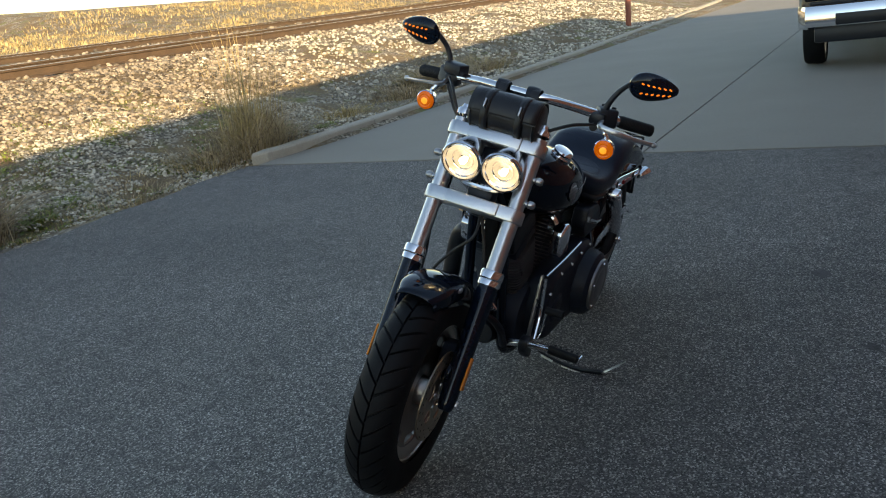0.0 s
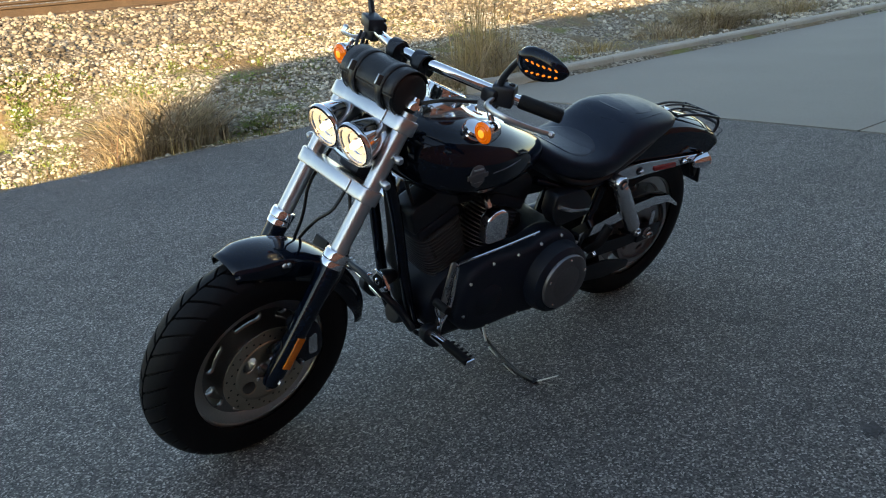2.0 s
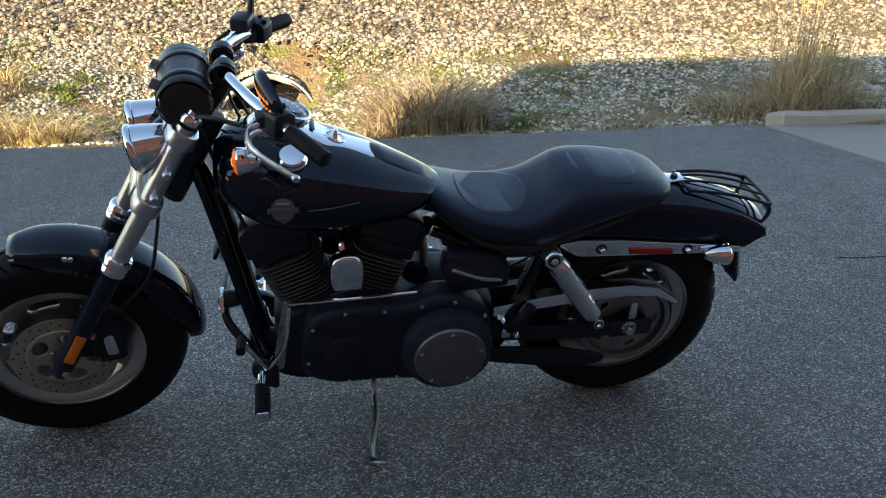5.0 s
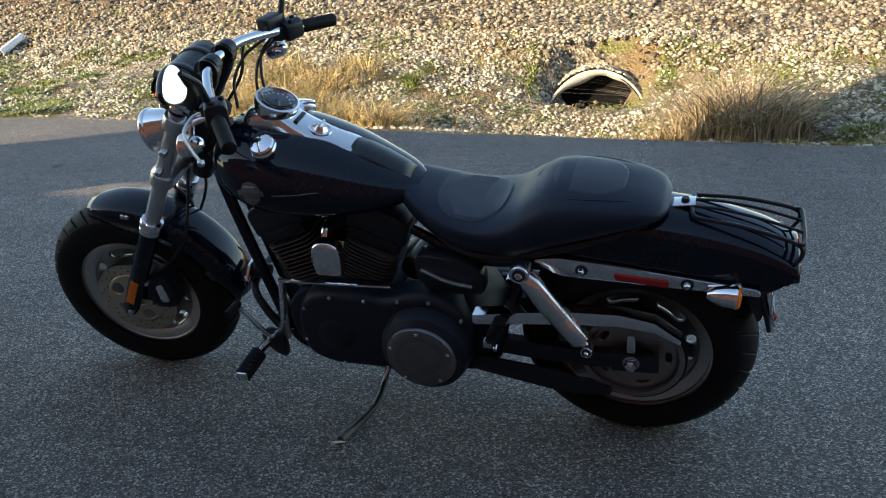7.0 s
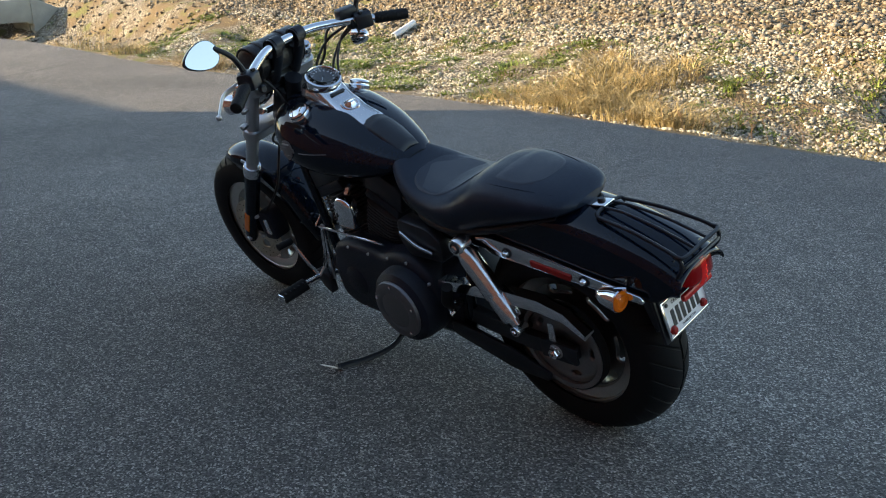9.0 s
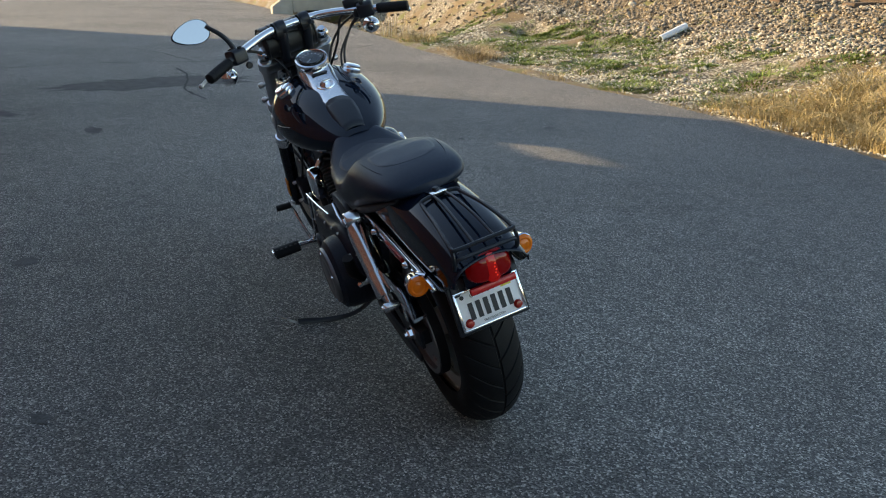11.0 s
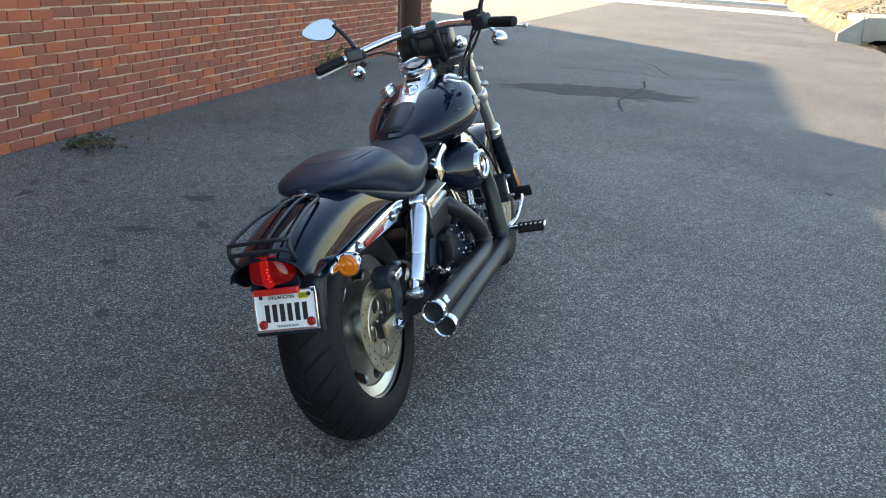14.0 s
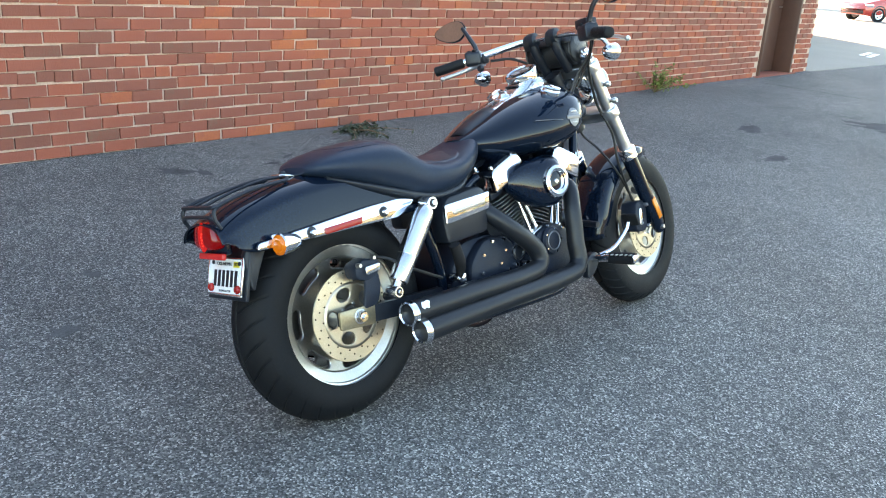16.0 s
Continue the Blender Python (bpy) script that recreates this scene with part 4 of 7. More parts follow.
# ---------------------------------------------------------------- culverts, post, pipe
def culvert_pipe():
    cx, cy, cz, r = PIPE[0], PIPE[1], -0.59, 0.56
    t = thing("culvert_pipe", "half-buried black plastic drain pipe with a torn pale upper rim", "drain pipe", pose(cx, cy, cz, 0, 0, 9))
    bm = bmesh.new()
    seg, rings = 36, []
    for yy, rr in ((0.0, r), (-0.1, r), (-0.2, r), (-0.4, r)):
        rings.append([V((rr * math.cos(a), yy + (0.06 * math.sin(3 * a) + 0.04 * math.sin(7 * a) if yy == 0 else 0), rr * math.sin(a))) for a in (math.pi * (-0.12 + 1.24 * k / seg) for k in range(seg + 1))])
    loft(rings, close=False, bm=bm)
    ob = part("pipe_shell", bm, PIPESHADE, t, "black corrugated plastic pipe wall")
    mod = ob.modifiers.new("wall", "SOLIDIFY")
    mod.thickness, mod.offset = 0.022, -1
    # lining and end plate are coloured black for the shade of a deep pipe
    bm = bmesh.new()
    rings = []
    for yy, rr in ((-0.03, r - 0.03), (-0.1, r - 0.03), (-0.2, r - 0.04)):
        rings.append([V((rr * math.cos(a), yy, rr * math.sin(a))) for a in (math.pi * (-0.12 + 1.24 * k / seg) for k in range(seg + 1))])
    loft(rings, close=False, bm=bm)
    part("pipe_lining", bm, PIPESHADE, t, "inner wall coloured black for the pipe's shade")
    rng = np.random.default_rng(41)
    a, v = rng.uniform(0.02, 3.12, 1500), rng.uniform(-0.42, -0.1, 1500)
    m = t.matrix_world
    spots = np.array([tuple(m @ V(((r + 0.03) * math.cos(q), w, (r + 0.03) * math.sin(q)))) for q, w in zip(a, v)])
    stones("gravel", spots, rng.uniform(0.014, 0.034, 1500), STONE, "pale crushed stone heaped over the drain pipe", seed=42)
    part("end_plate", lathe([(0, 0), (r - 0.05, 0)], aim((0, -0.19, 0), Y)), PIPESHADE, t)
    part("pipe_rim", tube([(r * math.cos(q), 0.02 + 0.05 * math.sin(3 * q), r * math.sin(q)) for q in np.linspace(-0.1, 3.24, 14)], 0.016, 8, 3, squash=1.6), PIPESHADE, t, "black lip")
    arc = [(q, 0.02 + 0.085 * math.exp(-((q - 1.2) / 0.4) ** 2) + 0.03 * math.exp(-((q - 1.95) / 0.2) ** 2)) for q in np.linspace(0.1, 3.05, 40)]
    crest = [[V(((r + 0.02 - k * (w + 0.02)) * math.cos(q), 0.05 - 0.03 * k + 0.05 * math.sin(3 * q), (r + 0.02 - k * (w + 0.02)) * math.sin(q))) for q, w in arc] for k in (0.0, 0.5, 1.0)]
    thicken(part("torn_rim", loft(crest, close=False), CULVERT, t, "pale bent upper rim"), 0.010)
    # flat black plate put in for the dark inside
    part("shade_floor", box((2 * r - 0.1, 0.2, 0.02), pose(0, -0.09, 0.0)), PIPESHADE, t, "black plate standing in for the dark of the pipe")


culvert_pipe()


def headwall():
    t = thing("culvert_headwall", "weathered concrete box culvert headwall with sloping wings", "culvert", pose(24.0, -6.15, 0, 0, 0, -90))
    part("beam", prism([(-1.35, -0.12), (-1.35, 0.44), (-1.28, 0.52), (0.77, 0.52), (0.77, -0.12), (0.68, -0.12), (0.6, -0.07), (-1.0, -0.07), (-1.08, -0.12)], 0.4, Matrix.Translation((0, 0.2, 0)), bevel=0.012), KERB, t)
    part("deck", box((2.12, 3.0, 0.2), pose(-0.29, 1.9, 0.42), 0.01), KERB, t)
    part("wing_wall", prism([(-1.35, -0.9), (-1.35, 0.5), (-1.97, 0.06), (-1.97, -0.9)], 0.3, Matrix.Translation((0, 0.18, 0)), bevel=0.015), KERB, t)
    part("wing_wall", prism([(0.77, -0.9), (0.77, 0.52), (1.0, 0.5), (2.0, 0.02), (2.55, -0.08), (2.55, -0.9)], 0.3, Matrix.Translation((0, 0.12, 0)), bevel=0.02), KERB, t)
    for x in (-1.22, 0.9):
        part("side_wall", box((0.25, 2.6, 0.8), pose(x, 1.7, -0.45), 0.01), KERB, t)
    # black panel across the opening replaces the shade under the deck
    part("shade_panel", box((1.9, 0.1, 0.9), pose(-0.16, 1.9, -0.45)), PIPESHADE, t, "black panel standing in for the shade inside the culvert")


headwall()


def signpost(x, y, h, mat, label):
    z = ground_z(x, y)
    t = thing("post", label, "post", pose(x, y, z))
    part("shaft", lathe([(0, -0.3), (0.085, -0.3), (0.085, h - 0.02), (0.075, h), (0, h)], seg=20), mat, t)
    part("cap", lathe([(0.088, h), (0.088, h + 0.02), (0.05, h + 0.05), (0, h + 0.06)], seg=20), mat, t)


signpost(-23.0, -6.35, 1.1, POSTPAINT, "red-brown painted steel post behind the kerb")
t = thing("plastic_pipe", "short white plastic pipe lying on the stones", "pipe", pose(9.76, -8.0, ground_z(9.76, -8.0) + 0.08, 0, -19, -84))
part("tube", lathe([(0.045, -0.28), (0.055, -0.28), (0.055, 0.28), (0.045, 0.28), (0.045, -0.28)], aim((0, 0, 0), (1, 0, 0)), seg=20), WHITEPVC, t)


# ---------------------------------------------------------------- motorcycle
# built in its own axes: x ahead from the rear axle, y to its left, z up; the empty leans it on its stand
BIKE = thing("motorcycle", "black and chrome cruiser motorcycle parked leaning on its side stand", "motorcycle", pose(0, -0.1327, 0.0338, -14.3, 0, 0))
AX_R, AX_F = V((0, 0, 0.318)), V((1.648, 0, 0.322))
R_R, R_F = 0.332, 0.331
FORK = V((0.494, 0, -0.8695)).normalized()         # down the fork
STEER_AT = V((1.394, 0, 0.622))
STEER = Matrix.Translation(STEER_AT) @ Matrix.Rotation(radians(5.0), 4, -FORK) @ Matrix.Translation(-STEER_AT)


def fork_point(z, y=0.0, fwd=0.0):
    p = AX_F + FORK * ((z - AX_F.z) / FORK.z)
    return V((p.x, y, p.z)) + V((0.8695, 0, 0.494)) * fwd


def tyre(R, w, rim, blocks, depth, skew):
    """Chevron tread: the grooves run from the middle line out to both shoulders."""
    crown = sorted([w * math.sin(a) for a in np.linspace(-1.25, 1.25, 22)] + [-0.045 * w, -0.02 * w, 0.02 * w, 0.045 * w])
    rc = w * 1.12
    drop_w = rc - math.sqrt(rc * rc - crown[0] ** 2)
    zs = np.linspace(0, 1, 6)
    side = [(w * (0.80 + 0.27 * math.sin(math.pi * (0.12 + 0.55 * t))), rim + (R - drop_w - rim) * t) for t in zs]
    scale = abs(crown[0]) / side[-1][0]
    side = [(u * (1 + (scale - 1) * t), r) for (u, r), t in zip(side, zs)]
    prof = [(-u, r, False) for u, r in side[:-1]]
    prof += [(u, R - (rc - math.sqrt(rc * rc - u * u)), True) for u in crown]
    prof += [(u, r, False) for u, r in reversed(side[:-1])]
    per = 18
    rings = []
    for k in range(blocks * per):
        ring = []
        for u, r, tread in prof:
            q = min(abs(u) / w, 0.95)
            th = 2 * math.pi / blocks * (k / per + skew * (q + 0.25 * q * q) + (0.4 if u > 0 else 0))
            if tread and q < 0.93 and (k % per < 2 or q < 0.03):
                r -= depth * (1 - 0.5 * smooth(0.6, 0.93, q))
            ring.append(V((r * math.cos(th), u, r * math.sin(th))))
        rings.append(ring)
    rings.append(rings[0])
    bm = loft(rings, close=False)
    bmesh.ops.remove_doubles(bm, verts=bm.verts, dist=1e-5)
    return bm


def slotted_disc(r0, r1, slots, s0, s1, width, cone=0.0, phase=0.0):
    """A dished disc with rounded slots cut through it, in the xz plane."""
    bm = bmesh.new()
    rm, rh = (s0 + s1) / 2, (s1 - s0) / 2
    flat = max(0.003, width / 2 - rh)
    rs = [r0, (r0 + s0) / 2, s0 - 0.002] + [rm - rh * math.cos(math.pi * k / 10) for k in range(11)] + [s1 + 0.002, r1]
    vs = []
    for r in rs:
        q = max(0.0, rh * rh - (r - rm) ** 2)
        h, full = (flat + math.sqrt(q)) / rm, math.pi / slots
        row = []
        for k in range(slots):
            mid = phase + 2 * math.pi * (k + 0.5) / slots
            for a, b, n in ((-full, -h, 5), (-h, h, 8), (h, full, 5)):
                for i in range(n):
                    t = mid + a + (b - a) * i / n
                    row.append(bm.verts.new((r * math.cos(t), cone * (r - r0) / (r1 - r0), r * math.sin(t))))
        vs.append(row)
    count = len(vs[0])
    for i in range(len(rs) - 1):
        for k in range(count):
            if 3 <= i < 13 and 5 <= k % 18 < 13:
                continue
            j = (k + 1) % count
            bm.faces.new((vs[i][k], vs[i][j], vs[i + 1][j], vs[i + 1][k]))
    bmesh.ops.delete(bm, geom=[v for v in bm.verts if not v.link_faces], context="VERTS")
    return bm


def wheel(name, centre, R, w, rim_r, blocks, depth, skew, m):
    hub = m @ Matrix.Translation(centre + V((0, 0.012, 0)))
    rw = w * 0.78
    prof = [(rim_r - 0.045, -rw * 0.5), (rim_r - 0.035, -rw * 0.72), (rim_r - 0.006, -rw * 0.86), (rim_r - 0.004, -rw * 0.97), (rim_r + 0.006, -rw),
            (rim_r + 0.008, -rw * 0.94), (rim_r - 0.006, -rw * 0.7), (rim_r - 0.016, -rw * 0.3), (rim_r - 0.016, rw * 0.3), (rim_r - 0.006, rw * 0.7), (rim_r + 0.008, rw * 0.94),
            (rim_r + 0.006, rw), (rim_r - 0.004, rw * 0.97), (rim_r - 0.006, rw * 0.86), (rim_r - 0.035, rw * 0.72), (rim_r - 0.045, rw * 0.5)]
    rim = part(name, lathe(prof, aim((0, 0, 0), Y), seg=96, closed=True), CASTALU, BIKE, "cast aluminium wheel with a bright rim lip", hub)
    part("tyre", tyre(R, w, rim_r, blocks, depth, skew), RUBBER, rim, "black rubber tyre with a cut tread", angle=30)
    for s in (-1, 1):
        d = slotted_disc(0.045, rim_r - 0.026, 7, 0.141, 0.173, 0.092, cone=s * rw * 0.28)
        ob = part("wheel_face", d, WHEELFACE, rim, m=Matrix.Translation((0, s * rw * 0.28, 0)))
        thicken(ob, 0.012)
    part("hub", lathe([(0, -rw - 0.015), (0.03, -rw - 0.015), (0.04, -rw), (0.045, -rw * 0.5), (0.045, rw * 0.5), (0.04, rw), (0.03, rw + 0.015), (0, rw + 0.015)], aim((0, 0, 0), Y), seg=32), CASTALU, rim)
    return rim


def brake_disc(parent, y, r0, r1, outward):
    ob = part("brake_disc", lathe([(r0, -0.0025), (r1, -0.0025), (r1, 0.0025), (r0, 0.0025)], aim((0, y, 0), Y), seg=72, closed=True), DISC, parent, "drilled steel brake disc, tan with heat", angle=40)
    # black plugs on the face stand in for the dark of drilled holes
    for k, rr in enumerate(np.linspace(r0 + 0.010, r1 - 0.008, 3)):
        ring_parts("drilling", (0, y + outward * 0.0026, 0), float(rr), 14, 0.003, 0.0006, (0, outward, 0), PIPESHADE, parent, phase=0.16 * k)
    sp = slotted_disc(0.03, r0 + 0.006, 5, 0.05, r0 - 0.006, 0.05)
    thicken(part("disc_carrier", sp, DISC, parent, m=Matrix.Translation((0, y, 0))), 0.006)
    ring_parts("carrier_bolt", (0, y, 0), 0.036, 5, 0.006, 0.007, (0, outward, 0), STEEL, parent)


ID = Matrix()
fw = wheel("front_wheel", AX_F, R_F, 0.066, 0.214, 36, 0.009, 0.85, STEER)
rw = wheel("rear_wheel", AX_R, R_R, 0.09, 0.214, 30, 0.0042, -0.9, ID)
for s in (-1, 1):
    brake_disc(fw, s * 0.078, 0.095, 0.138, s)
brake_disc(rw, -0.10, 0.095, 0.14, -1)
# drive pulley on the left of the rear wheel
pul = part("drive_pulley", slotted_disc(0.03, 0.132, 5, 0.088, 0.108, 0.036), PULLEY, rw, "dull grey belt pulley with small slots", Matrix.Translation((0, 0.092, 0)))
thicken(pul, 0.012)
part("pulley_rim", lathe([(0.128, 0.078), (0.143, 0.078), (0.143, 0.112), (0.128, 0.112)], aim((0, 0, 0), Y), seg=80, closed=True), PULLEY, rw)


# ---- fork and steering
def fork_side(s):
    y = 0.126 * s
    leg = part("fork_tube", lathe([(0, 0.0), (0.0245, 0.0), (0.0245, 0.478), (0, 0.478)], aim(fork_point(0.62, y), -FORK), seg=28), ALU, BIKE, "bright steel fork tube", STEER)
    low = [(0.0, -0.03), (0.02, -0.03), (0.024, -0.02), (0.027, 0.0), (0.029, 0.12), (0.031, 0.33), (0.031, 0.36), (0.027, 0.365), (0, 0.365)]
    part("fork_slider", lathe(low, aim(fork_point(0.322, y), -FORK), seg=28), PAINT, BIKE, "gloss black fork leg", STEER)
    part("fork_collar", lathe([(0.031, -0.002), (0.0345, 0.0), (0.0345, 0.014), (0.0325, 0.018), (0.036, 0.022), (0.036, 0.04), (0.033, 0.046), (0.0255, 0.048)], aim(fork_point(0.632, y), -FORK), seg=28), CHROME, BIKE, "chrome dust collar", STEER)
    part("fork_cap", lathe([(0.026, 0), (0.027, 0.012), (0.022, 0.022), (0.017, 0.024), (0.015, 0.034), (0, 0.036)], aim(fork_point(1.045, y), -FORK), seg=20), CHROME, BIKE, "", STEER)
    for z in (0.93, 0.865):
        c = fork_point(z, y)
        part("clamp_bolt", lathe([(0, 0.052), (0.008, 0.052), (0.012, 0.046), (0.012, 0.034), (0.008, 0.03), (0.008, 0.02)], aim(c, (0, s, 0)), seg=12), STEEL, BIKE, "", STEER)
    part("fork_reflector", box((0.006, 0.027, 0.1), aim(fork_point(0.40, y + s * 0.029, 0.0), -FORK), 0.002), AMBERREF, BIKE, "amber side reflector", STEER)
    part("axle_nut", lathe([(0, 0.026), (0.009, 0.026), (0.011, 0.02), (0.011, 0.0)], aim(AX_F + V((-0.006, y + s * 0.006, -0.008)), (0, s, 0)), seg=6), STEEL, BIKE, "", STEER)
    # caliper behind the leg
    c = AX_F + V((-0.118, s * 0.085, 0.055))
    cal = part("brake_caliper", prism(round_poly([(-0.05, -0.06), (0.03, -0.065), (0.045, 0.02), (0.02, 0.07), (-0.035, 0.065), (-0.055, 0.0)], 0.02), 0.075, Matrix.Translation(c), 0.008), WRINKLE, BIKE, "black four-piston brake caliper", STEER)
    part("caliper_cover", prism(round_poly([(-0.02, -0.035), (0.012, -0.035), (0.016, 0.03), (-0.012, 0.04)], 0.012), 0.008, Matrix.Translation(c + V((-0.012, s * 0.039, 0))), 0.003), CHROME, cal)
    for dz in (-0.045, 0.045):
        part("caliper_bolt", lathe([(0, 0.02), (0.006, 0.02), (0.009, 0.015), (0.009, 0)], aim(c + V((0.028, s * 0.034, dz)), (0, s, 0)), seg=6), STEEL, cal)
    part("caliper_bracket", prism(round_poly([(0.0, -0.05), (0.09, -0.04), (0.1, 0.03), (0.03, 0.06)], 0.015), 0.014, Matrix.Translation(c + V((0.01, s * 0.02, 0.0))), 0.003), PAINT, cal)
    return leg


for s in (-1, 1):
    fork_side(s)
part("front_axle", lathe([(0, -0.15), (0.011, -0.15), (0.011, 0.15), (0, 0.15)], aim(AX_F, Y), seg=16), STEEL, BIKE, "", STEER)


def clamp_plate(name, z, depth, thick, dy, label):
    """A triple clamp: bar across the fork with round bosses at the tubes."""
    m = aim(fork_point(z), -FORK)
    pts = []
    for sy in (1, -1):
        for a in np.linspace(-math.pi / 2, math.pi / 2, 9):
            pts.append((sy * (dy + 0.034 * math.cos(a)), sy * 0.036 * math.sin(a)))
    bm = bmesh.new()
    own = prism(pts, thick, Matrix.Rotation(radians(90), 4, "X"), 0.005)
    frame_m = Matrix(((0, 0.8695, -FORK.x, 0), (1, 0, 0, 0), (0, 0.494, -FORK.z, 0), (0, 0, 0, 1)))
    frame_m.translation = fork_point(z)
    bmesh.ops.transform(own, matrix=frame_m, verts=own.verts)
    bm.free()
    part(name, own, ALU, BIKE, label, STEER)
    part("clamp_face", box((0.17, 0.016, thick * 0.9), frame_m @ Matrix.Translation((0, 0.034, 0)), 0.005), ALU, BIKE, "", STEER)


clamp_plate("upper_clamp", 1.005, 0.07, 0.042, 0.126, "brushed aluminium upper fork clamp")
clamp_plate("lower_clamp", 0.822, 0.07, 0.042, 0.126, "brushed aluminium lower fork clamp")
part("steering_stem", tube([STEER_AT + FORK * -0.43, STEER_AT + FORK * -0.17], 0.032, 20, 1), SATIN, BIKE, "", STEER)
part("head_shroud", box((0.09, 0.07, 0.17), aim(fork_point(0.915, 0, -0.045), -FORK), 0.02), SATIN, BIKE, "", STEER)


# ---- headlamps
def headlamp(s):
    c = V((1.374, 0.004 + 0.0645 * s, 0.95))
    d = V((0.96, 0.03, -0.24)).normalized()
    m = aim(c, d) @ Matrix.Scale(1.05, 4)
    prof = [(0.0, -0.118), (0.014, -0.115), (0.028, -0.102), (0.042, -0.074), (0.0525, -0.036), (0.0582, -0.008), (0.0605, -0.006), (0.0625, 0.0), (0.0622, 0.005), (0.060, 0.008), (0.0575, 0.008), (0.0565, 0.005)]
    lamp = part("headlamp", lathe(prof, m, 48), CHROME, BIKE, "round chrome headlamp, lit", STEER)
    part("reflector_bowl", lathe([(0.0565, 0.004), (0.05, 0.0), (0.038, -0.007), (0.022, -0.014), (0.008, -0.017), (0, -0.017)], m, 40), REFLECTOR, lamp, "warm lit reflector")
    for q, h in ((0.052, 0.0015), (0.034, -0.008)):
        part("reflector_ring", lathe([(q, h), (q - 0.0025, h + 0.004), (q - 0.005, h)], m, 40), CHROME, lamp)
    part("bulb_holder", lathe([(0.017, -0.04), (0.016, -0.028), (0.012, -0.022), (0.011, -0.03)], m @ Matrix.Translation((0, 0, 0.02)), 20), CHROME, lamp)
    part("bulb", lathe([(0, 0.004), (0.007, 0.002), (0.010, -0.008), (0.009, -0.03), (0, -0.04)], m @ Matrix.Translation((0.006, 0.004, 0.014)), 16), LAMPGLOW, lamp, "bright bulb")
    ob = thicken(part("lens", lathe([(0.0565, 0.006), (0.05, 0.0125), (0.036, 0.0185), (0.02, 0.022), (0, 0.0235)], m, 40), CLEAR, lamp, "clear glass lens"), 0.002)
    ob.visible_shadow = False


for s in (-1, 1):
    headlamp(s)
part("lamp_bracket", tube([(1.30, -0.1, 0.9), (1.335, -0.05, 0.878), (1.335, 0.05, 0.878), (1.30, 0.1, 0.9)], 0.012, 10), CHROME, BIKE, "", STEER)

# ---- handlebar
bar_pts = [(0.955, 0.40, 1.08), (1.03, 0.29, 1.102), (1.085, 0.205, 1.121), (1.128, 0.12, 1.135), (1.145, 0.06, 1.138), (1.147, 0.0, 1.139)]
bar_pts += [(x, -y, z) for x, y, z in reversed(bar_pts[:-1])]
part("handlebar", tube(bar_pts, 0.0145, 16, 6), CHROME, BIKE, "chrome handlebar", STEER)
